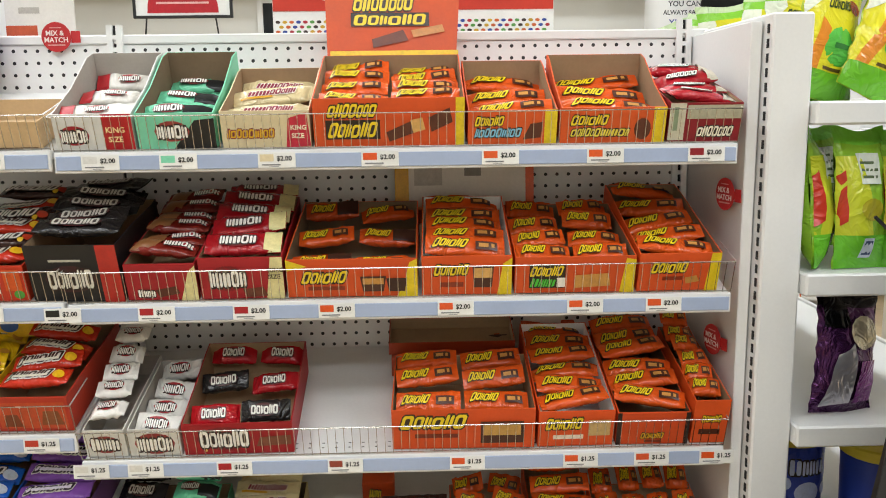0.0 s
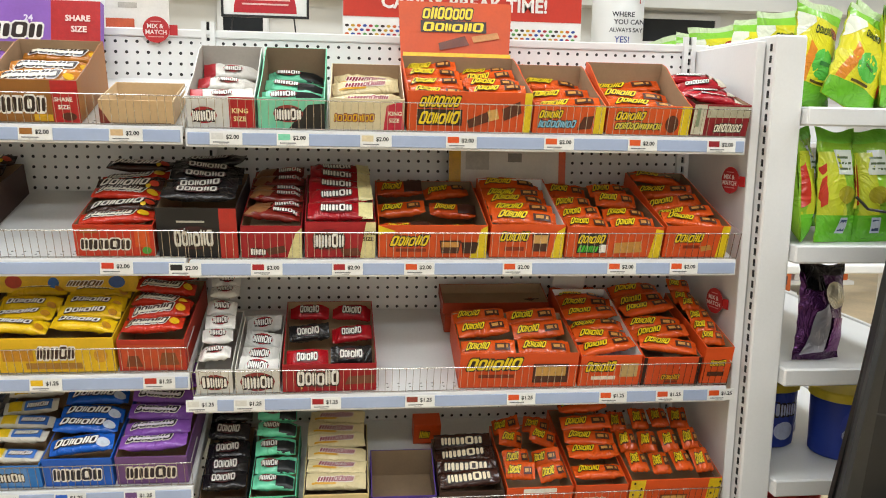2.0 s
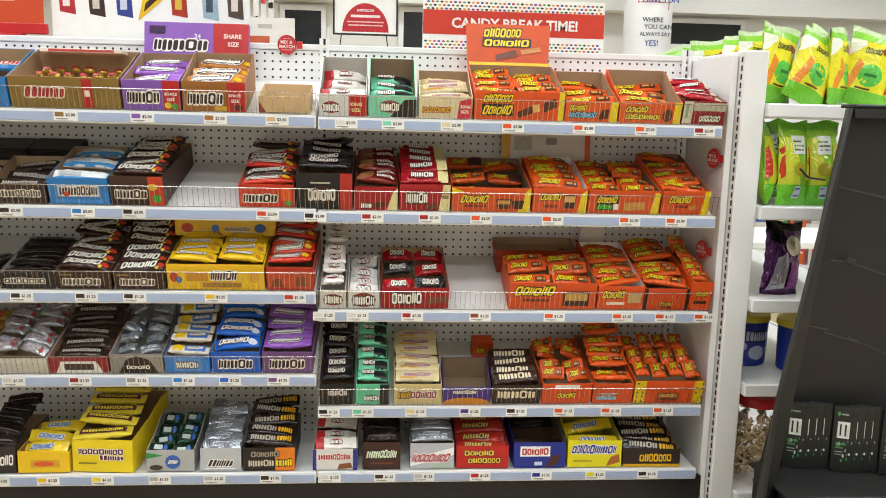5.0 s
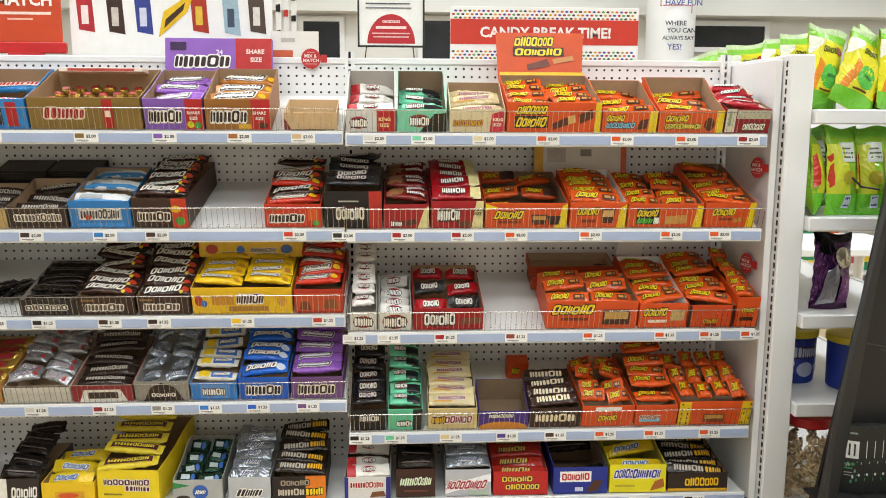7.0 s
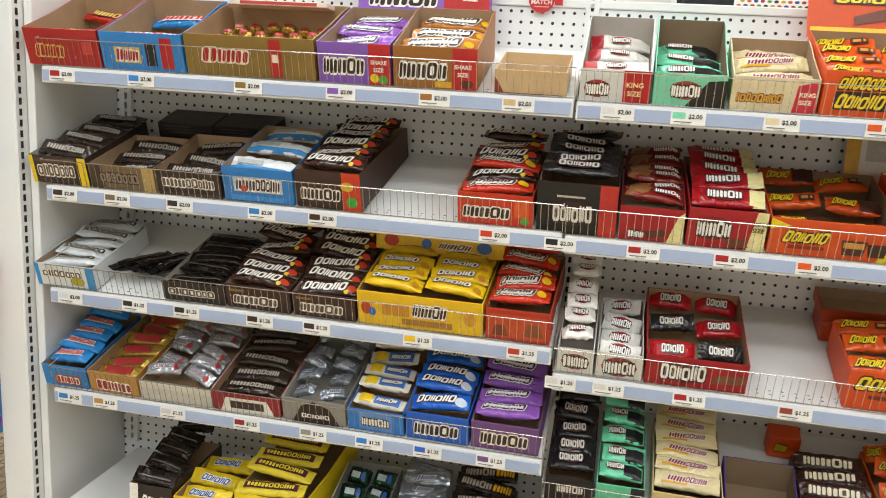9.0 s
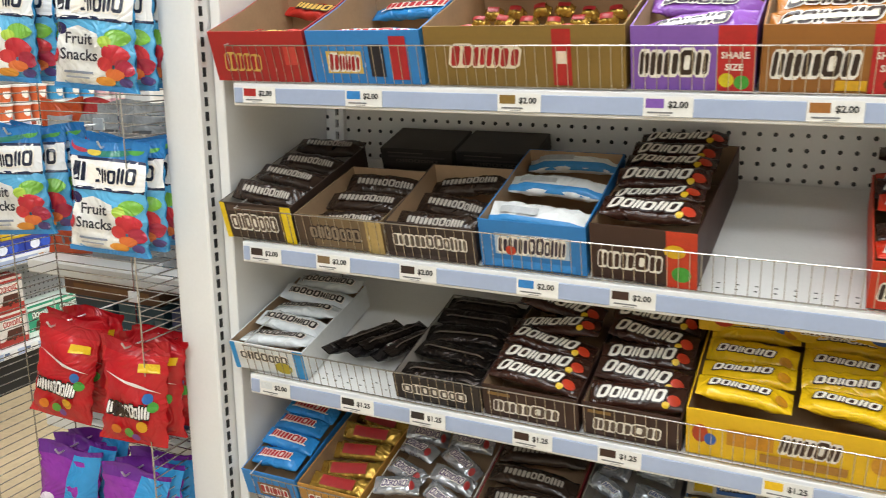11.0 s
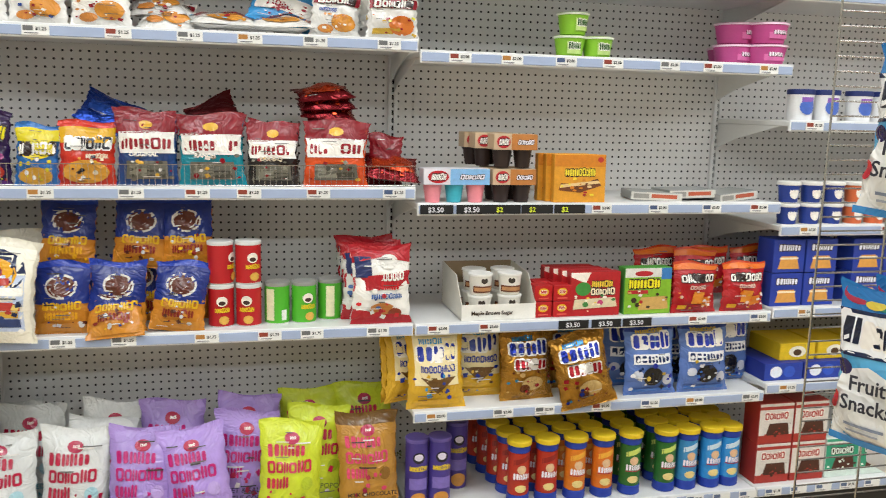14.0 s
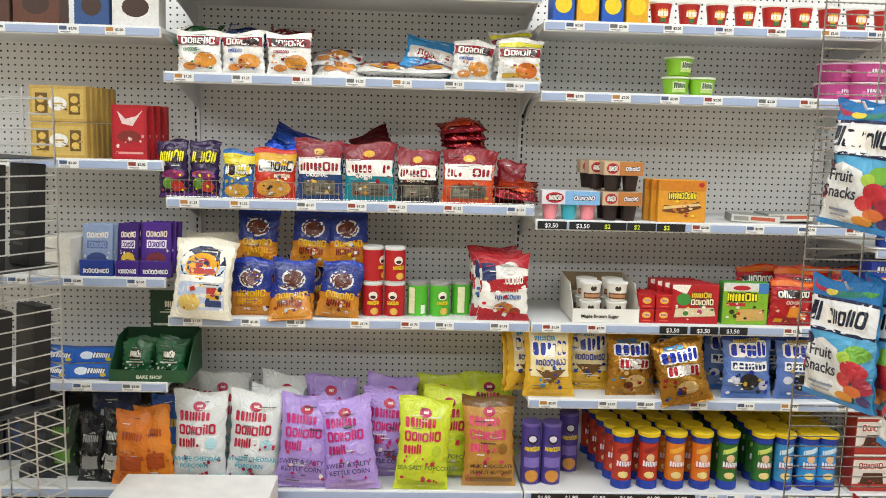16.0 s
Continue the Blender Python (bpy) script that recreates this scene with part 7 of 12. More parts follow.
bag("chip_purple", 0.108, 0.195, 0.05, "2a1640", [("w",0.1,0.62,0.92,0.84,5,"e3d81c",0.25),("e",0.5,0.4,0.4,0.08,"8a2a6a"),("e",0.35,0.25,0.2,0.1,"5a8a2a"),("e",0.65,0.2,0.22,0.1,"b8322a"),("r",0.05,0.02,0.95,0.08,"5a2a7a")], "dark purple rolled chip bag with a yellow mark", on_wall(-0.111, A2, 0.03, 5, -2))
bag("chip_purple", 0.108, 0.195, 0.05, "2a1640", [("w",0.1,0.62,0.92,0.84,5,"e3d81c",0.25),("e",0.5,0.4,0.4,0.08,"8a2a6a"),("e",0.35,0.25,0.2,0.1,"5a8a2a"),("e",0.65,0.2,0.22,0.1,"b8322a"),("r",0.05,0.02,0.95,0.08,"5a2a7a")], "dark purple rolled chip bag with a yellow mark", on_wall(-0.013, A2, 0.03, 5, 2))
bag("corn_blue", 0.113, 0.165, 0.05, "2f6cb0", [("r",0,0.72,1,0.92,"d8c81e"),("e",0.5,0.6,0.44,0.18,"d8c81e"),("w",0.08,0.5,0.96,0.72,5,"f3efe8",0.05),("e",0.5,0.16,0.4,0.14,"d8a23a")], "blue and yellow corn snack bag", on_wall(0.100, A2, 0.03))
bag("corn_red", 0.152, 0.175, 0.055, "c9301c", [("r",0,0.66,1,0.9,"d8a51e"),("w",0.08,0.55,0.96,0.8,6,"f3efe8",0.05),("w",0.09,0.56,0.95,0.76,6,"1c1c28",0.05),("w",0.5,0.42,0.9,0.5,8,"f0e0c0",0),("e",0.5,0.22,0.42,0.18,"e0a03a")], "red and yellow corn snack bag", on_wall(0.224, A2, 0.03))
bag("blue_lying", 0.17, 0.14, 0.04, "1c3f9c", [("r",0.1,0.3,0.9,0.6,"2a55b8")], "shiny blue bag lying over the others", on_wall(0.255, A2 + 0.15, 0.1, 50, 25), shiny=True)
bag("seed_0", 0.166, 0.205, 0.05, "1f3f74", [("r",0,0.7,1,1,"7f1420"),("r",0.02,0.44,0.98,0.72,"e9e6e0"),("e",0.5,0.82,0.12,0.06,"d8a83a"),("w",0.06,0.49,0.94,0.66,5,"8c1420",0),("r",0.15,0.1,0.85,0.34,"6a675c"),("r",0.2,0.14,0.5,0.28,"8a8778"),("r",0.5,0.12,0.8,0.22,"4a483f")], "seed snack bag with dark red top and clear window", on_wall(0.379, A2, 0.03, 4), top="7f1420", words=((0.24, 0.4, 0.016, "ORIGINAL", "efe9e0"),))
bag("seed_0", 0, 0, 0, "", [], "", on_wall(0.372, A2, 0.09, 4, 2))
bag("seed_1", 0.184, 0.2, 0.05, "1f8a9a", [("r",0,0.7,1,1,"7f1420"),("r",0.02,0.44,0.98,0.72,"e9e6e0"),("e",0.5,0.82,0.12,0.06,"d8a83a"),("w",0.06,0.49,0.94,0.66,5,"8c1420",0),("r",0.15,0.1,0.85,0.34,"6a675c"),("r",0.2,0.14,0.5,0.28,"8a8778"),("r",0.5,0.12,0.8,0.22,"4a483f")], "seed snack bag with dark red top and clear window", on_wall(0.552, A2, 0.03, 4), top="7f1420", words=((0.24, 0.4, 0.016, "RANCH", "efe9e0"),))
bag("seed_1", 0, 0, 0, "", [], "", on_wall(0.549, A2, 0.09, 4, 2))
bag("seed_2", 0.150, 0.18, 0.05, "2a2422", [("r",0,0.7,1,1,"7f1420"),("r",0.02,0.44,0.98,0.72,"e9e6e0"),("e",0.5,0.82,0.12,0.06,"d8a83a"),("w",0.06,0.49,0.94,0.66,5,"8c1420",0),("r",0.15,0.1,0.85,0.34,"6a675c"),("r",0.2,0.14,0.5,0.28,"8a8778"),("r",0.5,0.12,0.8,0.22,"4a483f")], "seed snack bag with dark red top and clear window", on_wall(0.717, A2, 0.03, 4), top="7f1420", words=((0.24, 0.4, 0.016, "BAR-B-Q", "c9b8a0"),))
bag("seed_2", 0, 0, 0, "", [], "", on_wall(0.718, A2, 0.09, 4, 2))
bag("seed_3", 0.188, 0.19, 0.05, "d8501f", [("r",0,0.7,1,1,"7f1420"),("r",0.02,0.44,0.98,0.72,"e9e6e0"),("e",0.5,0.82,0.12,0.06,"d8a83a"),("w",0.06,0.49,0.94,0.66,5,"8c1420",0),("r",0.15,0.1,0.85,0.34,"6a675c"),("r",0.2,0.14,0.5,0.28,"8a8778"),("r",0.5,0.12,0.8,0.22,"4a483f")], "seed snack bag with dark red top and clear window", on_wall(0.892, A2, 0.03, 4), top="7f1420")
bag("seed_3", 0, 0, 0, "", [], "", on_wall(0.896, A2, 0.09, 4, 2))
bag("seed_lying", 0.17, 0.13, 0.05, "7a1820", [("r",0.1,0.2,0.9,0.7,"c9451f")], "dark red and orange seed bag lying on top", on_wall(0.877, A2 + 0.19, 0.07, 72, 4), shiny=True)
bag("seed_lying", 0, 0, 0, "", [], "", on_wall(0.875, A2 + 0.19 + 0.028, 0.07, 74, -3, 4))
bag("seed_lying", 0, 0, 0, "", [], "", on_wall(0.875, A2 + 0.19 + 0.056, 0.07, 74, -6, 8))
bag("seed_fold", 0.15, 0.14, 0.03, "5a1018", [], "dark red bag folded over at the back", on_wall(0.576, A2 + 0.14, 0.12, 40, -22), shiny=True)
bag("seed_small", 0.107, 0.15, 0.04, "7f1420", [("r",0.05,0.3,0.95,0.5,"e9e6e0"),("w",0.1,0.33,0.9,0.46,5,"8c1420",0)], "small dark red seed bag", on_wall(1.044, A2, 0.1, 4))
bag("seed_lying", 0, 0, 0, "", [], "", on_wall(1.055, A2 + 0.02, 0.025, 60, 6))
bag("puff_bag", 0.215, 0.275, 0.09, "e3dcc8", [("r",0.03,0.0,0.97,0.92,"e9e3d2"),("r",0.1,0.12,0.9,0.66,"b9c4da"),("e",0.5,0.68,0.4,0.22,"1a2446"),("e",0.5,0.66,0.3,0.16,"e0a21c"),("e",0.5,0.68,0.12,0.08,"b0342a"),("r",0.3,0.56,0.72,0.63,"b0342a"),("r",0.12,0.46,0.88,0.54,"f0ece2"),("e",0.32,0.2,0.2,0.1,"e0c06a"),("r",0.62,0.32,0.86,0.4,"b83a34"),("r",0.62,0.25,0.84,0.31,"d8a83a"),("r",0.6,0.16,0.86,0.24,"2a3a66")], "cream puffed snack bag with a dark round emblem", pose(XF + 0.03, -0.015, A3 - 0.0, -9, 3, 88))
bag("puff_bag", 0, 0, 0, "", [], "", on_wall(-0.025, A3, 0.15, 6, 4))
bag("fries_a", 0.155, 0.2, 0.06, "c9822a", [("r",0,0.42,1,0.92,"1c2f7c"),("e",0.5,0.66,0.3,0.17,"d8d4cc"),("e",0.5,0.66,0.26,0.14,"5a2a1c"),("w",0.15,0.34,0.88,0.46,6,"e8b81e",0.05),("w",0.2,0.2,0.8,0.33,5,"e8a81e",0.05),("r",0.1,0.04,0.9,0.16,"d08a2c")], "blue and gold crunchy corn fries bag", on_wall(0.144, A3, 0.04, 6, 0), top="1c3aa0")
bag("fries_b", 0.155, 0.2, 0.06, "c9822a", [("r",0,0.42,1,0.92,"1c2f7c"),("e",0.5,0.66,0.3,0.17,"d8d4cc"),("e",0.5,0.66,0.26,0.14,"5a2a1c"),("w",0.15,0.34,0.88,0.46,6,"e8b81e",0.05),("w",0.2,0.2,0.8,0.33,5,"8c2a1c",0.05),("r",0.1,0.04,0.9,0.16,"d08a2c")], "blue and gold crunchy corn fries bag", on_wall(0.286, A3, 0.04, 6, 2), top="1c3aa0")
bag("fries_b", 0, 0, 0, "", [], "", on_wall(0.443, A3, 0.02, 12, 8))
bag("fries_b", 0, 0, 0, "", [], "", pose(XF + 0.02, 0.286, A3 - 0.002, -38, -4, 90))
bag("fries_a", 0, 0, 0, "", [], "", on_wall(0.147, A3 + 0.17, 0.1, 12, 3))
bag("fries_a", 0, 0, 0, "", [], "", on_wall(0.136, A3, 0.16, 4, 0))
bag("fries_b", 0, 0, 0, "", [], "", on_wall(0.342, A3 + 0.17, 0.1, 12, 4))
bag("fries_b", 0, 0, 0, "", [], "", on_wall(0.335, A3, 0.16, 4, 0))
bag("fries_b", 0, 0, 0, "", [], "", on_wall(0.475, A3 + 0.17, 0.1, 12, -2))
bag("fries_b", 0, 0, 0, "", [], "", on_wall(0.471, A3, 0.16, 4, 0))
tin("red_can_0", [(0.0354, 0), (0.0365, 0.004), (0.0365, 0.1130), (0.0376, 0.1140), (0.0376, 0.1230), (0.0347, 0.125)], ["c9c9c4", "b5151c", "d8d8d4", "d8d8d4", "d8d8d4"], [("e",0.5,0.62,0.16,0.12,"efe6d8"),("e",0.5,0.58,0.1,0.05,"3a241c"),("w",0.3,0.36,0.72,0.48,8,"e8c81e",0.1),("e",0.55,0.18,0.14,0.1,"d8a84a")], "small red stacked chip can with a white lid", on_wall(0.565, A3, 0.075, 0, 0, 5), lid=3, h=0.125)
tin("red_can_1", [(0.0354, 0), (0.0365, 0.004), (0.0365, 0.1130), (0.0376, 0.1140), (0.0376, 0.1230), (0.0347, 0.125)], ["c9c9c4", "b5151c", "d8d8d4", "d8d8d4", "d8d8d4"], [("e",0.5,0.62,0.16,0.12,"efe6d8"),("e",0.5,0.58,0.1,0.05,"3a241c"),("w",0.3,0.36,0.72,0.48,8,"e8c81e",0.1),("e",0.55,0.18,0.14,0.1,"d8a84a")], "small red stacked chip can", on_wall(0.565, A3 + 0.126, 0.075, 0, 0, 60), lid=3, h=0.125)
tin("red_can_1", [(0.0354, 0), (0.0365, 0.004), (0.0365, 0.1130), (0.0376, 0.1140), (0.0376, 0.1230), (0.0347, 0.125)], ["c9c9c4", "b5151c", "d8d8d4", "d8d8d4", "d8d8d4"], [("r",0.5,0.15,0.72,0.85,"e6dcc0"),("r",0.53,0.3,0.7,0.8,"c9bfa4")], "small red stacked chip can with a white lid", on_wall(0.643, A3, 0.075, 0, 0, -10), lid=3, h=0.125)
tin("red_can_0", [(0.0354, 0), (0.0365, 0.004), (0.0365, 0.1130), (0.0376, 0.1140), (0.0376, 0.1230), (0.0347, 0.125)], ["c9c9c4", "b5151c", "d8d8d4", "d8d8d4", "d8d8d4"], [("e",0.5,0.62,0.16,0.12,"efe6d8"),("e",0.5,0.58,0.1,0.05,"3a241c"),("w",0.3,0.36,0.72,0.48,8,"e8c81e",0.1),("e",0.55,0.18,0.14,0.1,"d8a84a")], "small red stacked chip can", on_wall(0.643, A3 + 0.126, 0.075, 0, 0, 20), lid=3, h=0.125)
tin("green_can_0", [(0.0354, 0), (0.0365, 0.004), (0.0365, 0.1130), (0.0376, 0.1140), (0.0376, 0.1230), (0.0347, 0.125)], ["c9c9c4", "4fae2a", "8f8f8a", "8f8f8a", "8f8f8a"], [("r",0.15,0.1,0.4,0.85,"dcd8b0"),("r",0.62,0.1,0.78,0.35,"e9e6e0")], "small green chip can with a grey lid", on_wall(0.725, A3, 0.09, 0, 0, 0), lid=3, h=0.125)
tin("green_can_1", [(0.0354, 0), (0.0365, 0.004), (0.0365, 0.1130), (0.0376, 0.1140), (0.0376, 0.1230), (0.0347, 0.125)], ["c9c9c4", "4fae2a", "8f8f8a", "8f8f8a", "8f8f8a"], [("e",0.5,0.62,0.16,0.12,"efe6d8"),("e",0.5,0.58,0.1,0.05,"3a241c"),("w",0.3,0.36,0.72,0.48,8,"e8c81e",0.1),("e",0.55,0.18,0.14,0.1,"d8a84a")], "small green chip can with a grey lid", on_wall(0.804, A3, 0.09, 0, 0, 15), lid=3, h=0.125)
tin("green_can_0", [(0.0354, 0), (0.0365, 0.004), (0.0365, 0.1130), (0.0376, 0.1140), (0.0376, 0.1230), (0.0347, 0.125)], ["c9c9c4", "4fae2a", "8f8f8a", "8f8f8a", "8f8f8a"], [("r",0.15,0.1,0.4,0.85,"dcd8b0"),("r",0.62,0.1,0.78,0.35,"e9e6e0")], "small green chip can with a grey lid", on_wall(0.884, A3, 0.12, 0, 0, 30), lid=3, h=0.125)
bag("popcorn_striped", 0.187, 0.235, 0.06, "e6e3dc", [("q",((0,0.78),(0.5,0.86),(1,0.78),(1,1),(0,1)),"a81c26"),("r",0.04,0.6,0.32,0.86,"1f2c5c"),("q",((0.0,0.42),(1,0.5),(1,0.68),(0.0,0.6)),"a81c26"),("e",0.62,0.8,0.16,0.1,"d8d4cc"),("w",0.34,0.56,0.9,0.68,7,"e9e4da",0),("w",0.4,0.44,0.8,0.55,4,"c9202a",0),("w",0.3,0.33,0.85,0.4,8,"3a5f9a",0.1),("q",((0,0),(1,0),(1,0.1),(0,0.2)),"a81c26"),("e",0.5,0.2,0.22,0.08,"b8763a"),("e",0.72,0.14,0.12,0.07,"8a3a26")], "red and white striped caramel popcorn bag", on_wall(1.026, A3, 0.03, 4), top="a81c26")
bag("popcorn_striped", 0, 0, 0, "", [], "", on_wall(1.006, A3, 0.095, 3))
bag("popcorn_striped", 0, 0, 0, "", [], "", on_wall(1.004, A3, 0.160, 3))
bag("popcorn_striped", 0, 0, 0, "", [], "", on_wall(1.002, A3, 0.225, 3))
bag("pop_white", 0.2, 0.33, 0.1, "dfe0dd", [("e",0.5,0.84,0.12,0.055,"b02a4a"),("w",0.46,0.83,0.56,0.86,3,"efe6e0",0),("w",0.1,0.68,0.72,0.79,4,"b01c3c",0),("w",0.1,0.54,0.84,0.65,6,"b01c3c",0),("w",0.1,0.4,0.46,0.51,3,"b01c3c",0),("e",0.76,0.44,0.1,0.06,"a9cfd6"),("r",0.05,0.06,0.95,0.1,"a9cfd6")], "white popcorn bag with crimson blocks", on_wall(-0.053, A4, 0.06, 10, 0), words=((0.1,0.27,0.021,"WHITE CHEDDAR","3a9aa8"),(0.22,0.19,0.021,"POPCORN","3a9aa8")))
bag("pop_white", 0, 0, 0, "", [], "", on_wall(0.137, A4, 0.06, 10, 3))
bag("pop_white", 0, 0, 0, "", [], "", on_wall(-0.004, A4 + 0.03, 0.2, 8, 2))
bag("pop_white", 0, 0, 0, "", [], "", on_wall(0.219, A4 + 0.03, 0.2, 8, 5))
bag("pop_white", 0, 0, 0, "", [], "", on_wall(0.186, A4, 0.14, 8, 6))
bag("pop_white", 0, 0, 0, "", [], "", on_wall(-0.070, A4 + 0.02, 0.28, 6, -2))
bag("pop_purple", 0.2, 0.33, 0.1, "a98cd0", [("e",0.5,0.84,0.12,0.055,"b02a4a"),("w",0.46,0.83,0.56,0.86,3,"efe6e0",0),("w",0.1,0.68,0.72,0.79,4,"b81c6c",0),("w",0.1,0.54,0.84,0.65,6,"b81c6c",0),("w",0.1,0.4,0.46,0.51,3,"b81c6c",0),("e",0.76,0.44,0.1,0.06,"b49ad2"),("r",0.05,0.06,0.95,0.1,"b49ad2")], "purple popcorn bag with magenta blocks", on_wall(0.320, A4, 0.02, 16, 4), words=((0.1,0.27,0.022,"SWEET & SALTY","3a2a5a"),(0.14,0.19,0.022,"KETTLE CORN","3a2a5a")))
bag("pop_purple", 0, 0, 0, "", [], "", on_wall(0.508, A4, 0.0, 16, -7))
bag("pop_purple", 0, 0, 0, "", [], "", on_wall(0.406, A4 + 0.03, 0.18, 7, 0))
bag("pop_purple", 0, 0, 0, "", [], "", on_wall(0.602, A4 + 0.03, 0.2, 7, 8))
bag("pop_purple", 0, 0, 0, "", [], "", on_wall(0.613, A4, 0.13, 7, 3))
bag("pop_yellow", 0.2, 0.33, 0.1, "ccd834", [("e",0.5,0.84,0.12,0.055,"b02a4a"),("w",0.46,0.83,0.56,0.86,3,"efe6e0",0),("w",0.1,0.68,0.72,0.79,4,"b82040",0),("w",0.1,0.54,0.84,0.65,6,"b82040",0),("w",0.1,0.4,0.46,0.51,3,"b82040",0),("e",0.76,0.44,0.1,0.06,"a9b82a"),("r",0.05,0.06,0.95,0.1,"a9b82a")], "lime yellow popcorn bag with crimson blocks", on_wall(0.750, A4, 0.01, 12, 2), words=((0.06,0.24,0.022,"SEA SALT POPCORN","5a6a1c"),))
bag("pop_yellow", 0, 0, 0, "", [], "", on_wall(0.836, A4 + 0.01, 0.12, 7, 3))
bag("pop_yellow", 0, 0, 0, "", [], "", on_wall(0.832, A4 + 0.02, 0.26, 6, 0))
bag("pop_yellow", 0, 0, 0, "", [], "", on_wall(1.024, A4 + 0.03, 0.26, 6, -3))
bag("pop_brown", 0.2, 0.33, 0.1, "b98638", [("e",0.5,0.84,0.12,0.055,"b02a4a"),("w",0.46,0.83,0.56,0.86,3,"efe6e0",0),("w",0.1,0.68,0.72,0.79,4,"d84a6a",0),("w",0.1,0.54,0.84,0.65,6,"d84a6a",0),("w",0.1,0.4,0.46,0.51,3,"d84a6a",0),("e",0.76,0.44,0.1,0.06,"8a5f22"),("r",0.05,0.06,0.95,0.1,"8a5f22")], "brown and tan popcorn bag with pink blocks", on_wall(1.000, A4, 0.05, 8, 0), words=((0.14,0.24,0.018,"MILK CHOCOLATE","3a2410"),(0.14,0.17,0.018,"PEANUT BUTTER","3a2410")), top='6a4a1c')
pack("floor_carton", 0.52, 0.262, 0.2, "e9e7e2", [("r",0.4,0.9,0.5,0.94,"c9c7c2")], "plain white carton standing on the floor before the shelves", pose(XF + 0.25, -0.01, 0, 0, 0, 90), name="carton", category="carton")
pack("mac_box_0", 0.075, 0.15, 0.1, "1f55b0", [("e",0.5,0.4,0.4,0.2,"e8c81e"),("w",0.1,0.7,0.9,0.85,5,"f0ece4",0)], "blue and yellow macaroni box", on_wall(1.195, B1, 0.03, 0))
pack("mac_box_1", 0.075, 0.15, 0.1, "e0a81e", [("e",0.5,0.4,0.4,0.2,"e8c81e"),("w",0.1,0.7,0.9,0.85,5,"f0ece4",0)], "yellow and blue macaroni box", on_wall(1.278, B1, 0.03, 0))
pack("mac_box_0", 0.075, 0.15, 0.1, "1f55b0", [("e",0.5,0.4,0.4,0.2,"e8c81e"),("w",0.1,0.7,0.9,0.85,5,"f0ece4",0)], "blue and yellow macaroni box", on_wall(1.363, B1, 0.03, 0))
pack("mac_box_1", 0.075, 0.15, 0.1, "e0a81e", [("e",0.5,0.4,0.4,0.2,"e8c81e"),("w",0.1,0.7,0.9,0.85,5,"f0ece4",0)], "yellow and blue macaroni box", on_wall(1.447, B1, 0.03, 0))
tin("red_cup", [(0.026, 0), (0.027, 0.002), (0.037, 0.075), (0.039, 0.076), (0.039, 0.082), (0.036, 0.084)], ["b5241c", "b5241c", "e6e2da", "e6e2da", "e6e2da"], [("e",0.5,0.55,0.2,0.25,"e0b23a"),("r",0.3,0.4,0.7,0.6,"efe6d8"),("r",0.4,0.15,0.6,0.32,"3a6a3a")], "small red macaroni cup with a white lid", on_wall(1.538, B1, 0.07, 0), name="snack_cup", category="snack cup", group="red cups on the top shelf", lid=3, r=0.033)
tin("red_cup", [(0.026, 0), (0.027, 0.002), (0.037, 0.075), (0.039, 0.076), (0.039, 0.082), (0.036, 0.084)], ["b5241c", "b5241c", "e6e2da", "e6e2da", "e6e2da"], [("e",0.5,0.55,0.2,0.25,"e0b23a"),("r",0.3,0.4,0.7,0.6,"efe6d8"),("r",0.4,0.15,0.6,0.32,"3a6a3a")], "small red macaroni cup with a white lid", on_wall(1.636, B1, 0.07, 0), name="snack_cup", category="snack cup", group="red cups on the top shelf", lid=3, r=0.033)
tin("red_cup", [(0.026, 0), (0.027, 0.002), (0.037, 0.075), (0.039, 0.076), (0.039, 0.082), (0.036, 0.084)], ["b5241c", "b5241c", "e6e2da", "e6e2da", "e6e2da"], [("e",0.5,0.55,0.2,0.25,"e0b23a"),("r",0.3,0.4,0.7,0.6,"efe6d8"),("r",0.4,0.15,0.6,0.32,"3a6a3a")], "small red macaroni cup with a white lid", on_wall(1.734, B1, 0.07, 0), name="snack_cup", category="snack cup", group="red cups on the top shelf", lid=3, r=0.033)
tin("red_cup", [(0.026, 0), (0.027, 0.002), (0.037, 0.075), (0.039, 0.076), (0.039, 0.082), (0.036, 0.084)], ["b5241c", "b5241c", "e6e2da", "e6e2da", "e6e2da"], [("e",0.5,0.55,0.2,0.25,"e0b23a"),("r",0.3,0.4,0.7,0.6,"efe6d8"),("r",0.4,0.15,0.6,0.32,"3a6a3a")], "small red macaroni cup with a white lid", on_wall(1.832, B1, 0.07, 0), name="snack_cup", category="snack cup", group="red cups on the top shelf", lid=3, r=0.033)
tin("red_cup", [(0.026, 0), (0.027, 0.002), (0.037, 0.075), (0.039, 0.076), (0.039, 0.082), (0.036, 0.084)], ["b5241c", "b5241c", "e6e2da", "e6e2da", "e6e2da"], [("e",0.5,0.55,0.2,0.25,"e0b23a"),("r",0.3,0.4,0.7,0.6,"efe6d8"),("r",0.4,0.15,0.6,0.32,"3a6a3a")], "small red macaroni cup with a white lid", on_wall(1.930, B1, 0.07, 0), name="snack_cup", category="snack cup", group="red cups on the top shelf", lid=3, r=0.033)
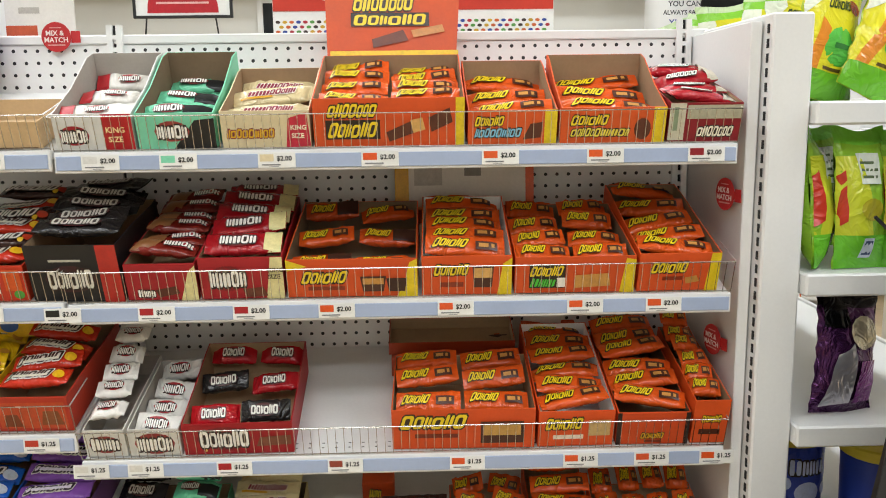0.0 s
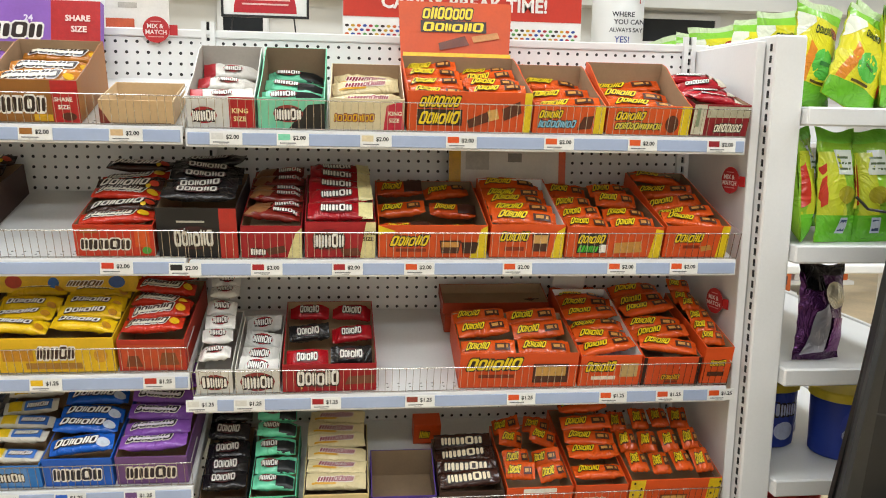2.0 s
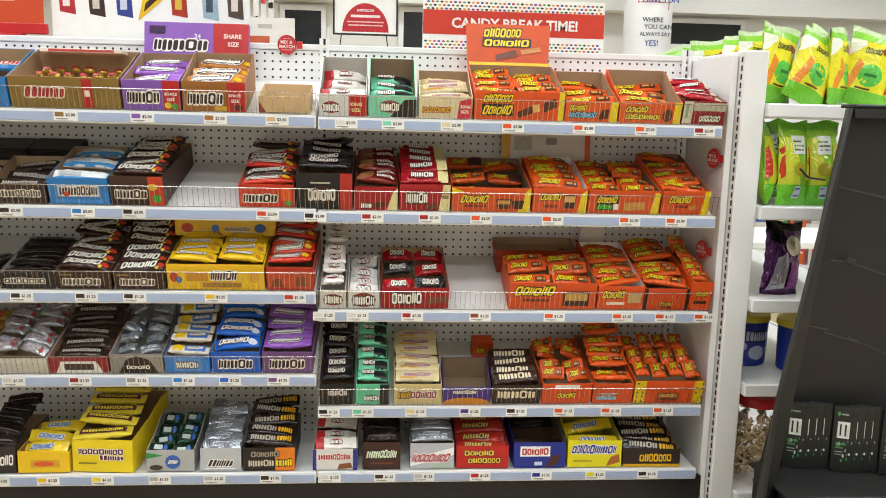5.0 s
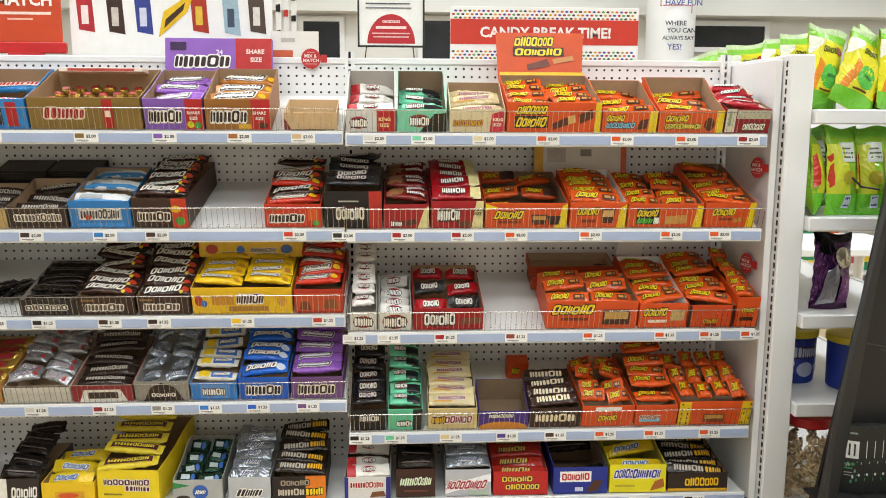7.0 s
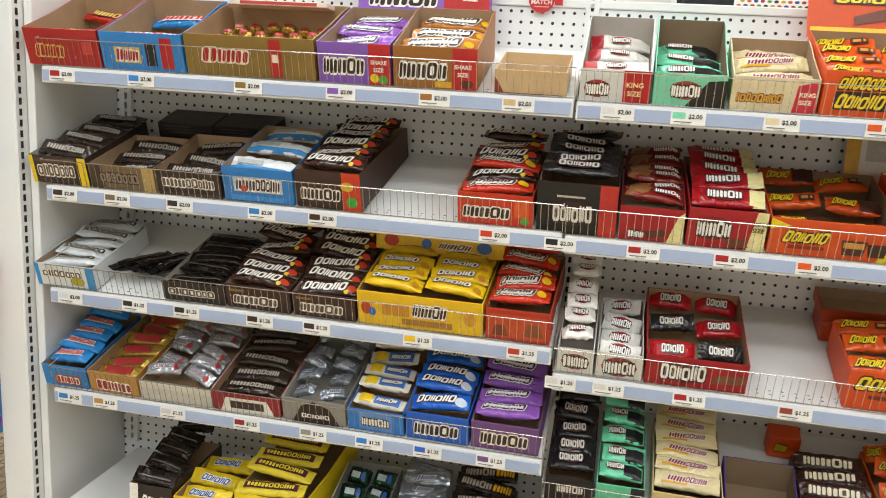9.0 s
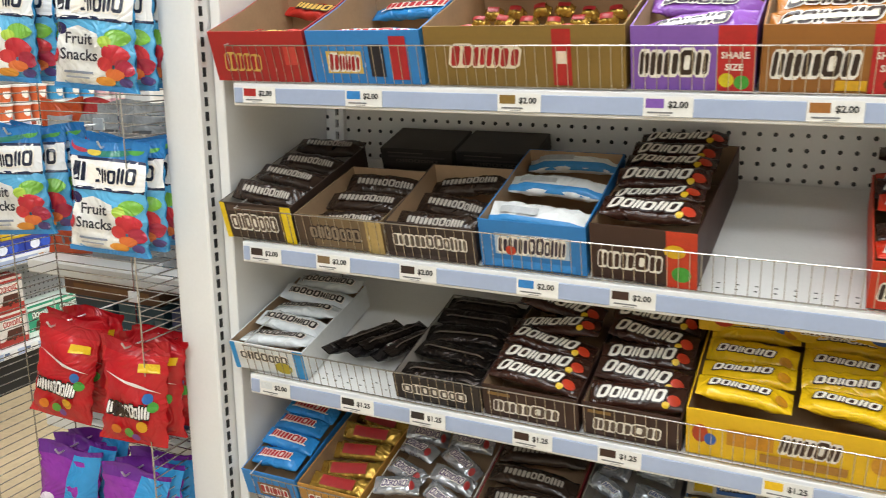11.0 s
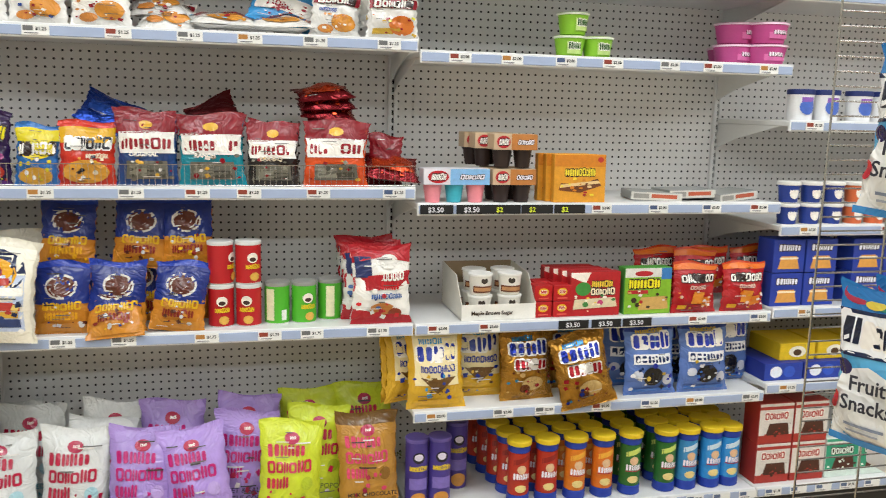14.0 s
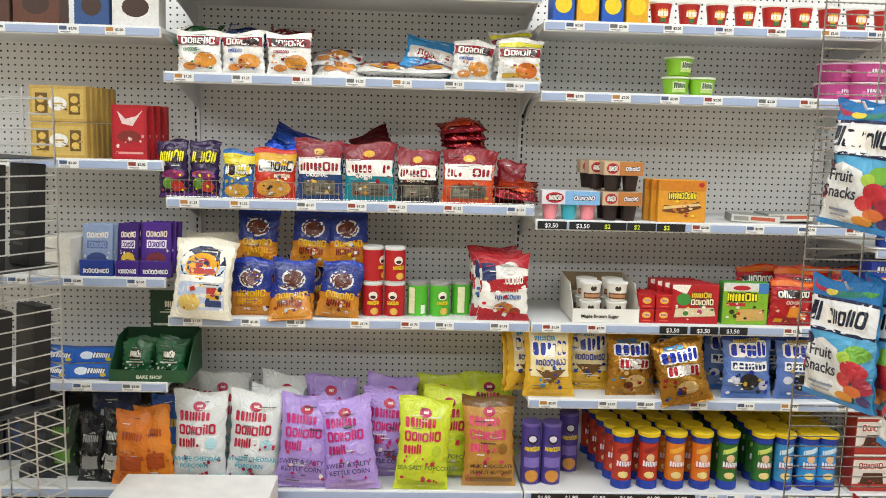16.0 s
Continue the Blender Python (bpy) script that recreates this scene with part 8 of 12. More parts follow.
tin("red_cup", [(0.026, 0), (0.027, 0.002), (0.037, 0.075), (0.039, 0.076), (0.039, 0.082), (0.036, 0.084)], ["b5241c", "b5241c", "e6e2da", "e6e2da", "e6e2da"], [("e",0.5,0.55,0.2,0.25,"e0b23a"),("r",0.3,0.4,0.7,0.6,"efe6d8"),("r",0.4,0.15,0.6,0.32,"3a6a3a")], "small red macaroni cup with a white lid", on_wall(2.029, B1, 0.07, 0), name="snack_cup", category="snack cup", group="red cups on the top shelf", lid=3, r=0.033)
tin("red_cup", [(0.026, 0), (0.027, 0.002), (0.037, 0.075), (0.039, 0.076), (0.039, 0.082), (0.036, 0.084)], ["b5241c", "b5241c", "e6e2da", "e6e2da", "e6e2da"], [("e",0.5,0.55,0.2,0.25,"e0b23a"),("r",0.3,0.4,0.7,0.6,"efe6d8"),("r",0.4,0.15,0.6,0.32,"3a6a3a")], "small red macaroni cup with a white lid", on_wall(2.128, B1, 0.07, 0), name="snack_cup", category="snack cup", group="red cups on the top shelf", lid=3, r=0.033)
tin("red_cup", [(0.026, 0), (0.027, 0.002), (0.037, 0.075), (0.039, 0.076), (0.039, 0.082), (0.036, 0.084)], ["b5241c", "b5241c", "e6e2da", "e6e2da", "e6e2da"], [("e",0.5,0.55,0.2,0.25,"e0b23a"),("r",0.3,0.4,0.7,0.6,"efe6d8"),("r",0.4,0.15,0.6,0.32,"3a6a3a")], "small red macaroni cup with a white lid", on_wall(2.228, B1, 0.07, 0), name="snack_cup", category="snack cup", group="red cups on the top shelf", lid=3, r=0.033)
tin("red_cup", [(0.026, 0), (0.027, 0.002), (0.037, 0.075), (0.039, 0.076), (0.039, 0.082), (0.036, 0.084)], ["b5241c", "b5241c", "e6e2da", "e6e2da", "e6e2da"], [("e",0.5,0.55,0.2,0.25,"e0b23a"),("r",0.3,0.4,0.7,0.6,"efe6d8"),("r",0.4,0.15,0.6,0.32,"3a6a3a")], "small red macaroni cup with a white lid", on_wall(2.327, B1, 0.07, 0), name="snack_cup", category="snack cup", group="red cups on the top shelf", lid=3, r=0.033)
tin("red_cup", [(0.026, 0), (0.027, 0.002), (0.037, 0.075), (0.039, 0.076), (0.039, 0.082), (0.036, 0.084)], ["b5241c", "b5241c", "e6e2da", "e6e2da", "e6e2da"], [("e",0.5,0.55,0.2,0.25,"e0b23a"),("r",0.3,0.4,0.7,0.6,"efe6d8"),("r",0.4,0.15,0.6,0.32,"3a6a3a")], "small red macaroni cup with a white lid", on_wall(2.426, B1, 0.07, 0), name="snack_cup", category="snack cup", group="red cups on the top shelf", lid=3, r=0.033)
tin("red_cup", [(0.026, 0), (0.027, 0.002), (0.037, 0.075), (0.039, 0.076), (0.039, 0.082), (0.036, 0.084)], ["b5241c", "b5241c", "e6e2da", "e6e2da", "e6e2da"], [("e",0.5,0.55,0.2,0.25,"e0b23a"),("r",0.3,0.4,0.7,0.6,"efe6d8"),("r",0.4,0.15,0.6,0.32,"3a6a3a")], "small red macaroni cup with a white lid", on_wall(2.527, B1, 0.07, 0), name="snack_cup", category="snack cup", group="red cups on the top shelf", lid=3, r=0.033)
tin("red_cup", [(0.026, 0), (0.027, 0.002), (0.037, 0.075), (0.039, 0.076), (0.039, 0.082), (0.036, 0.084)], ["b5241c", "b5241c", "e6e2da", "e6e2da", "e6e2da"], [("e",0.5,0.55,0.2,0.25,"e0b23a"),("r",0.3,0.4,0.7,0.6,"efe6d8"),("r",0.4,0.15,0.6,0.32,"3a6a3a")], "small red macaroni cup with a white lid", on_wall(2.627, B1, 0.07, 0), name="snack_cup", category="snack cup", group="red cups on the top shelf", lid=3, r=0.033)
tin("green_bowl", [(0.036, 0), (0.038, 0.003), (0.047, 0.06), (0.051, 0.061), (0.051, 0.066), (0.046, 0.068)], ["5a8a1c", "86be2c", "e2e6d2", "e2e6d2", "a9c46a"], [("r",0.3,0.2,0.7,0.8,"b8d27a"),("w",0.34,0.4,0.68,0.7,4,"2f5a1c",0)], "lime green noodle bowl with a pale lid", on_wall(1.615, B2 + 0, 0.1, 0, 0, 0), name="noodle_bowl", category="noodle bowl", group="noodle bowls", lid=3, r=0.044)
tin("green_bowl", [(0.036, 0), (0.038, 0.003), (0.047, 0.06), (0.051, 0.061), (0.051, 0.066), (0.046, 0.068)], ["5a8a1c", "86be2c", "e2e6d2", "e2e6d2", "a9c46a"], [("r",0.3,0.2,0.7,0.8,"b8d27a"),("w",0.34,0.4,0.68,0.7,4,"2f5a1c",0)], "lime green noodle bowl with a pale lid", on_wall(1.706, B2 + 0, 0.1, 0, 0, 10), name="noodle_bowl", category="noodle bowl", group="noodle bowls", lid=3, r=0.044)
tin("green_bowl", [(0.036, 0), (0.038, 0.003), (0.047, 0.06), (0.051, 0.061), (0.051, 0.066), (0.046, 0.068)], ["5a8a1c", "86be2c", "e2e6d2", "e2e6d2", "a9c46a"], [("r",0.3,0.2,0.7,0.8,"b8d27a"),("w",0.34,0.4,0.68,0.7,4,"2f5a1c",0)], "lime green noodle bowl with a pale lid", on_wall(1.623, B2 + 0.069, 0.1, 0, 0, 20), name="noodle_bowl", category="noodle bowl", group="noodle bowls", lid=3, r=0.044)
tin("pink_bowl", [(0.05, 0), (0.052, 0.003), (0.064, 0.06), (0.068, 0.061), (0.068, 0.066), (0.062, 0.068)], ["8a2a5a", "c24a8c", "efd2e2", "efd2e2", "d88ab4"], [("r",0.25,0.25,0.75,0.75,"d86aa4"),("w",0.34,0.45,0.68,0.65,4,"f0e0ea",0)], "pink noodle bowl with a pale lid", on_wall(2.298, B2 + 0, 0.1, 0, 0, 0), name="noodle_bowl", category="noodle bowl", group="noodle bowls", lid=3, r=0.058)
tin("pink_bowl", [(0.05, 0), (0.052, 0.003), (0.064, 0.06), (0.068, 0.061), (0.068, 0.066), (0.062, 0.068)], ["8a2a5a", "c24a8c", "efd2e2", "efd2e2", "d88ab4"], [("r",0.25,0.25,0.75,0.75,"d86aa4"),("w",0.34,0.45,0.68,0.65,4,"f0e0ea",0)], "pink noodle bowl with a pale lid", on_wall(2.298, B2 + 0.069, 0.1, 0, 0, 10), name="noodle_bowl", category="noodle bowl", group="noodle bowls", lid=3, r=0.058)
tin("pink_bowl", [(0.05, 0), (0.052, 0.003), (0.064, 0.06), (0.068, 0.061), (0.068, 0.066), (0.062, 0.068)], ["8a2a5a", "c24a8c", "efd2e2", "efd2e2", "d88ab4"], [("r",0.25,0.25,0.75,0.75,"d86aa4"),("w",0.34,0.45,0.68,0.65,4,"f0e0ea",0)], "pink noodle bowl with a pale lid", on_wall(2.210, B2 + 0, 0.15, 0, 0, 20), name="noodle_bowl", category="noodle bowl", group="noodle bowls", lid=3, r=0.058)
tin("pink_bowl", [(0.05, 0), (0.052, 0.003), (0.064, 0.06), (0.068, 0.061), (0.068, 0.066), (0.062, 0.068)], ["8a2a5a", "c24a8c", "efd2e2", "efd2e2", "d88ab4"], [("r",0.25,0.25,0.75,0.75,"d86aa4"),("w",0.34,0.45,0.68,0.65,4,"f0e0ea",0)], "pink noodle bowl with a pale lid", on_wall(2.210, B2 + 0.069, 0.15, 0, 0, 30), name="noodle_bowl", category="noodle bowl", group="noodle bowls", lid=3, r=0.058)
tin("pink_bowl", [(0.05, 0), (0.052, 0.003), (0.064, 0.06), (0.068, 0.061), (0.068, 0.066), (0.062, 0.068)], ["8a2a5a", "c24a8c", "efd2e2", "efd2e2", "d88ab4"], [("r",0.25,0.25,0.75,0.75,"d86aa4"),("w",0.34,0.45,0.68,0.65,4,"f0e0ea",0)], "pink noodle bowl with a pale lid", on_wall(2.260, B2 + 0, 0.27, 0, 0, 40), name="noodle_bowl", category="noodle bowl", group="noodle bowls", lid=3, r=0.058)


def pudding(y, z, back, sleeve, tint, cups, label):
    """A printed sleeve over a row of small pudding cups."""
    t = thing("pudding_pack", label, "pudding pack", on_wall(y, z, back, 0), "pudding packs")
    n = len(cups)
    for i, c in enumerate(cups):
        x = (i - (n - 1) / 2) * 0.066
        part("cup", Build().lathe([(0.021, 0), (0.022, 0.002), (0.029, 0.052), (0.031, 0.054)], 14, [card(c)] * 3, (x, 0.035, 0)), t)
    w = n * 0.066 + 0.004
    part("sleeve", paint(Build().box(-w / 2, w / 2, 0.0, 0.07, 0.0545, 0.102, card(sleeve), 0.001), lambda u, v, l: ((u - 0.5) * w, -l, 0.0545 + v * 0.047), [("r", 0.4, 0, 1, 1, tint), ("e", 0.22, 0.5, 0.16, 0.4, "b5202a"), ("w", 0.12, 0.3, 0.34, 0.75, 5, "f0ece4", 0.05), ("w", 0.55, 0.35, 0.92, 0.65, 6, "efe9f2", 0.05)]), t, "printed cardboard sleeve")
    return t



pudding(1.249, B3, 0.02, "d8d4da", "7fb0dc", ("e88a92", "3aa8b8", "e88a92"), "pink and teal pudding cups under a printed sleeve")
pudding(1.428, B3 + 0, 0.02, "c9b090", "b8763a", ("2a1a16", "2a1a16"), "dark chocolate pudding cups under a red and tan sleeve")
pudding(1.428, B3 + 0.105, 0.02, "c9b090", "b8763a", ("2a1a16", "2a1a16"), "dark chocolate pudding cups under a red and tan sleeve")
pudding(1.391, B3 + 0.105, 0.1, "c9b090", "b8763a", ("2a1a16", "2a1a16"), "dark chocolate pudding cups under a red and tan sleeve")
pudding(1.375, B3 + 0.105, 0.17, "c9b090", "b8763a", ("2a1a16", "2a1a16"), "dark chocolate pudding cups under a red and tan sleeve")
pudding(1.426, B3 + 0, 0.1, "c9b090", "b8763a", ("2a1a16", "2a1a16"), "dark chocolate pudding cups under a red and tan sleeve")
pack("cereal_bar", 0.170, 0.148, 0.028, "d8952a", [("r",0,0.75,1,1,"c97a1c"),("e",0.9,0.9,0.06,0.06,"b02a2a"),("w",0.2,0.55,0.8,0.72,8,"e8d23a",0),("q",((0.08,0.25),(0.5,0.2),(0.92,0.35),(0.85,0.5),(0.5,0.38),(0.12,0.4)),"6a3a1c"),("q",((0.1,0.3),(0.9,0.4),(0.86,0.46),(0.12,0.37)),"e0c08a")], "golden orange cereal treat bar box", on_wall(1.644, B3, 0.03, 2))
pack("cereal_bar", 0.170, 0.148, 0.028, "d8952a", [("r",0,0.75,1,1,"c97a1c"),("e",0.9,0.9,0.06,0.06,"b02a2a"),("w",0.2,0.55,0.8,0.72,8,"e8d23a",0),("q",((0.08,0.25),(0.5,0.2),(0.92,0.35),(0.85,0.5),(0.5,0.38),(0.12,0.4)),"6a3a1c"),("q",((0.1,0.3),(0.9,0.4),(0.86,0.46),(0.12,0.37)),"e0c08a")], "golden orange cereal treat bar box", on_wall(1.628, B3, 0.06, 2))
pack("cereal_bar", 0.170, 0.148, 0.028, "d8952a", [("r",0,0.75,1,1,"c97a1c"),("e",0.9,0.9,0.06,0.06,"b02a2a"),("w",0.2,0.55,0.8,0.72,8,"e8d23a",0),("q",((0.08,0.25),(0.5,0.2),(0.92,0.35),(0.85,0.5),(0.5,0.38),(0.12,0.4)),"6a3a1c"),("q",((0.1,0.3),(0.9,0.4),(0.86,0.46),(0.12,0.37)),"e0c08a")], "golden orange cereal treat bar box", on_wall(1.612, B3, 0.09, 2))
pack("flat_tray", 0.17, 0.028, 0.12, "c9c5bc", [("r",0.4,0.3,0.9,0.8,"b5563a"),("r",0.05,0.2,0.35,0.8,"8f8b84")], "low grey and red lunch tray lying on the shelf", on_wall(1.926, B3 + 0, 0.07, 0, 2, -10), side="8f908c", category="snack tray", name="snack_tray")
pack("flat_tray", 0.17, 0.028, 0.12, "c9c5bc", [("r",0.4,0.3,0.9,0.8,"b5563a"),("r",0.05,0.2,0.35,0.8,"8f8b84")], "low grey and red lunch tray lying on the shelf", on_wall(2.055, B3 + 0.008, 0.07, 0, -1, 2), side="8f908c", category="snack tray", name="snack_tray")
pack("flat_tray", 0.17, 0.028, 0.12, "c9c5bc", [("r",0.4,0.3,0.9,0.8,"b5563a"),("r",0.05,0.2,0.35,0.8,"8f8b84")], "low grey and red lunch tray lying on the shelf", on_wall(2.225, B3 + 0, 0.07, 0, -4, 14), side="8f908c", category="snack tray", name="snack_tray")
oat = thing("oatmeal_tray", "white cardboard tray stacked with oatmeal cups", "oatmeal tray", on_wall(1.393, B4, 0.02, 0))
tb = Build()
w = 0.237 / 2
tb.box(-w, w, 0, 0.002, 0.001, 0.05, card("e2dfd6"))
tb.box(-w, w, 0.26, 0.262, 0.001, 0.14, card("8f7a5c"))
for s in (-1, 1):
    tb.slab([(s * w, 0.002, 0.001), (s * w, 0.26, 0.001), (s * w, 0.26, 0.14), (s * w, 0.08, 0.13), (s * w, 0.002, 0.05)], 0.002, card("d8d4c8"))
tb.box(-w, w, 0.002, 0.26, 0.001, 0.003, card("d8d4c8"))
part("tray", tb, oat)
letters("Maple Brown Sugar", 0.017, ink("3a2a20"), oat, pose(-w + 0.03, -0.002, 0.018), "lettering", 0.0004)
CUPO = [(0.03, 0), (0.031, 0.002), (0.037, 0.06), (0.039, 0.062), (0.039, 0.067), (0.036, 0.068)]
for k in range(10):
    tin("oat_cup", CUPO, ["d9d2c2", "e6e2d8", "f0eee8", "f0eee8", "f0eee8"], [("r", 0.1, 0.15, 0.9, 0.45, "6a3a24"), ("r", 0.15, 0.22, 0.85, 0.38, "b8865a"), ("e", 0.5, 0.7, 0.12, 0.14, "3a3028")], "white and brown oatmeal cup with a white lid", on_wall(1.393 + (k % 2 - 0.5) * 0.095, B4 + 0.004 + 0.069 * (k // 2 % 2), 0.07 + 0.078 * (k // 4), 0, 0, 6 * (k % 3) - 6), name="oatmeal_cup", category="oatmeal cup", group="oatmeal cups", lid=3, r=0.034)

pack("cracker_small", 0.058, 0.05, 0.055, "b5161c", [("e",0.5,0.6,0.3,0.26,"e0b21e"),("w",0.32,0.5,0.7,0.72,4,"b5161c",0),("r",0.2,0.12,0.8,0.22,"d8574a")], "small red cracker box", on_wall(1.541, B4 + 0, 0.03, 0), group="small red cracker boxes")
pack("cracker_small", 0.058, 0.05, 0.055, "b5161c", [("e",0.5,0.6,0.3,0.26,"e0b21e"),("w",0.32,0.5,0.7,0.72,4,"b5161c",0),("r",0.2,0.12,0.8,0.22,"d8574a")], "small red cracker box", on_wall(1.559, B4 + 0, 0.09, 0), group="small red cracker boxes")
pack("cracker_small", 0.058, 0.05, 0.055, "b5161c", [("e",0.5,0.6,0.3,0.26,"e0b21e"),("w",0.32,0.5,0.7,0.72,4,"b5161c",0),("r",0.2,0.12,0.8,0.22,"d8574a")], "small red cracker box", on_wall(1.541, B4 + 0.052, 0.03, 0), group="small red cracker boxes")
pack("cracker_small", 0.058, 0.05, 0.055, "b5161c", [("e",0.5,0.6,0.3,0.26,"e0b21e"),("w",0.32,0.5,0.7,0.72,4,"b5161c",0),("r",0.2,0.12,0.8,0.22,"d8574a")], "small red cracker box", on_wall(1.559, B4 + 0.052, 0.09, 0), group="small red cracker boxes")
pack("cracker_small", 0.058, 0.05, 0.055, "b5161c", [("e",0.5,0.6,0.3,0.26,"e0b21e"),("w",0.32,0.5,0.7,0.72,4,"b5161c",0),("r",0.2,0.12,0.8,0.22,"d8574a")], "small red cracker box", on_wall(1.603, B4 + 0, 0.03, 0), group="small red cracker boxes")
pack("cracker_small", 0.058, 0.05, 0.055, "b5161c", [("e",0.5,0.6,0.3,0.26,"e0b21e"),("w",0.32,0.5,0.7,0.72,4,"b5161c",0),("r",0.2,0.12,0.8,0.22,"d8574a")], "small red cracker box", on_wall(1.623, B4 + 0, 0.09, 0), group="small red cracker boxes")
pack("cracker_small", 0.058, 0.05, 0.055, "b5161c", [("e",0.5,0.6,0.3,0.26,"e0b21e"),("w",0.32,0.5,0.7,0.72,4,"b5161c",0),("r",0.2,0.12,0.8,0.22,"d8574a")], "small red cracker box", on_wall(1.603, B4 + 0.052, 0.03, 0), group="small red cracker boxes")
pack("cracker_small", 0.058, 0.05, 0.055, "b5161c", [("e",0.5,0.6,0.3,0.26,"e0b21e"),("w",0.32,0.5,0.7,0.72,4,"b5161c",0),("r",0.2,0.12,0.8,0.22,"d8574a")], "small red cracker box", on_wall(1.623, B4 + 0.052, 0.09, 0), group="small red cracker boxes")
pack("marsh_bar", 0.170, 0.142, 0.035, "b01c22", [("q",((0.0,0.9),(0.3,0.75),(0.4,1),(0,1)),"efe6d8"),("e",0.25,0.62,0.16,0.16,"3f8a3a"),("w",0.42,0.66,0.85,0.82,5,"e8c23a",0),("w",0.4,0.48,0.9,0.64,6,"efe0c0",0),("q",((0.05,0.15),(0.95,0.2),(0.9,0.42),(0.08,0.38)),"d8c8a4"),("e",0.3,0.26,0.06,0.06,"3a7a3a"),("e",0.6,0.3,0.06,0.06,"b83a6a")], "red marshmallow cereal bar box", on_wall(1.715, B4, 0.030, 1))
pack("marsh_bar", 0.170, 0.142, 0.035, "b01c22", [("q",((0.0,0.9),(0.3,0.75),(0.4,1),(0,1)),"efe6d8"),("e",0.25,0.62,0.16,0.16,"3f8a3a"),("w",0.42,0.66,0.85,0.82,5,"e8c23a",0),("w",0.4,0.48,0.9,0.64,6,"efe0c0",0),("q",((0.05,0.15),(0.95,0.2),(0.9,0.42),(0.08,0.38)),"d8c8a4"),("e",0.3,0.26,0.06,0.06,"3a7a3a"),("e",0.6,0.3,0.06,0.06,"b83a6a")], "red marshmallow cereal bar box", on_wall(1.699, B4, 0.067, 1))
pack("marsh_bar", 0.170, 0.142, 0.035, "b01c22", [("q",((0.0,0.9),(0.3,0.75),(0.4,1),(0,1)),"efe6d8"),("e",0.25,0.62,0.16,0.16,"3f8a3a"),("w",0.42,0.66,0.85,0.82,5,"e8c23a",0),("w",0.4,0.48,0.9,0.64,6,"efe0c0",0),("q",((0.05,0.15),(0.95,0.2),(0.9,0.42),(0.08,0.38)),"d8c8a4"),("e",0.3,0.26,0.06,0.06,"3a7a3a"),("e",0.6,0.3,0.06,0.06,"b83a6a")], "red marshmallow cereal bar box", on_wall(1.683, B4, 0.104, 1))
pack("marsh_bar", 0.170, 0.142, 0.035, "b01c22", [("q",((0.0,0.9),(0.3,0.75),(0.4,1),(0,1)),"efe6d8"),("e",0.25,0.62,0.16,0.16,"3f8a3a"),("w",0.42,0.66,0.85,0.82,5,"e8c23a",0),("w",0.4,0.48,0.9,0.64,6,"efe0c0",0),("q",((0.05,0.15),(0.95,0.2),(0.9,0.42),(0.08,0.38)),"d8c8a4"),("e",0.3,0.26,0.06,0.06,"3a7a3a"),("e",0.6,0.3,0.06,0.06,"b83a6a")], "red marshmallow cereal bar box", on_wall(1.667, B4, 0.141, 1))
pack("chewy_bar", 0.165, 0.152, 0.05, "7fb02a", [("r",0,0.8,1,1,"d8d4cc"),("e",0.4,0.88,0.2,0.06,"b5202a"),("r",0.78,0.75,1,1,"3a7ab8"),("w",0.08,0.56,0.76,0.78,5,"e8d81e",0),("r",0.06,0.44,0.5,0.52,"b5202a"),("q",((0.3,0.08),(0.95,0.1),(0.9,0.38),(0.35,0.36)),"c9a05a"),("e",0.2,0.3,0.06,0.06,"3a2a1c"),("e",0.28,0.2,0.05,0.05,"3a2a1c")], "green and white granola bar box with yellow blocks", on_wall(1.897, B4, 0.03, 1), side="4a9a3a")
bag("cheese_cracker", 0.163, 0.165, 0.06, "b3191f", [("r",0,0.86,1,0.96,"d86a1c"),("w",0.12,0.62,0.9,0.78,7,"efe9e0",0.05),("w",0.3,0.48,0.7,0.56,6,"e0b8a8",0.1),("q",((0.35,0.2),(0.62,0.18),(0.65,0.42),(0.4,0.44)),"e08a2c"),("q",((0.6,0.12),(0.85,0.16),(0.82,0.34),(0.6,0.3)),"d8781c"),("r",0.1,0.08,0.28,0.16,"e0a21c")], "red cheese cracker bag with orange crackers", on_wall(2.061, B4, 0.03, 5), top="c9401c")
bag("cheese_cracker", 0.163, 0.165, 0.06, "b3191f", [("r",0,0.86,1,0.96,"d86a1c"),("w",0.12,0.62,0.9,0.78,7,"efe9e0",0.05),("w",0.3,0.48,0.7,0.56,6,"e0b8a8",0.1),("q",((0.35,0.2),(0.62,0.18),(0.65,0.42),(0.4,0.44)),"e08a2c"),("q",((0.6,0.12),(0.85,0.16),(0.82,0.34),(0.6,0.3)),"d8781c"),("r",0.1,0.08,0.28,0.16,"e0a21c")], "red cheese cracker bag with orange crackers", on_wall(2.240, B4, 0.03, 5), top="c9401c")
bag("cheese_cracker", 0.163, 0.165, 0.06, "b3191f", [("r",0,0.86,1,0.96,"d86a1c"),("w",0.12,0.62,0.9,0.78,7,"efe9e0",0.05),("w",0.3,0.48,0.7,0.56,6,"e0b8a8",0.1),("q",((0.35,0.2),(0.62,0.18),(0.65,0.42),(0.4,0.44)),"e08a2c"),("q",((0.6,0.12),(0.85,0.16),(0.82,0.34),(0.6,0.3)),"d8781c"),("r",0.1,0.08,0.28,0.16,"e0a21c")], "red cheese cracker bag with orange crackers", on_wall(1.994, B4 + 0.03, 0.17, 5), top="c9401c")
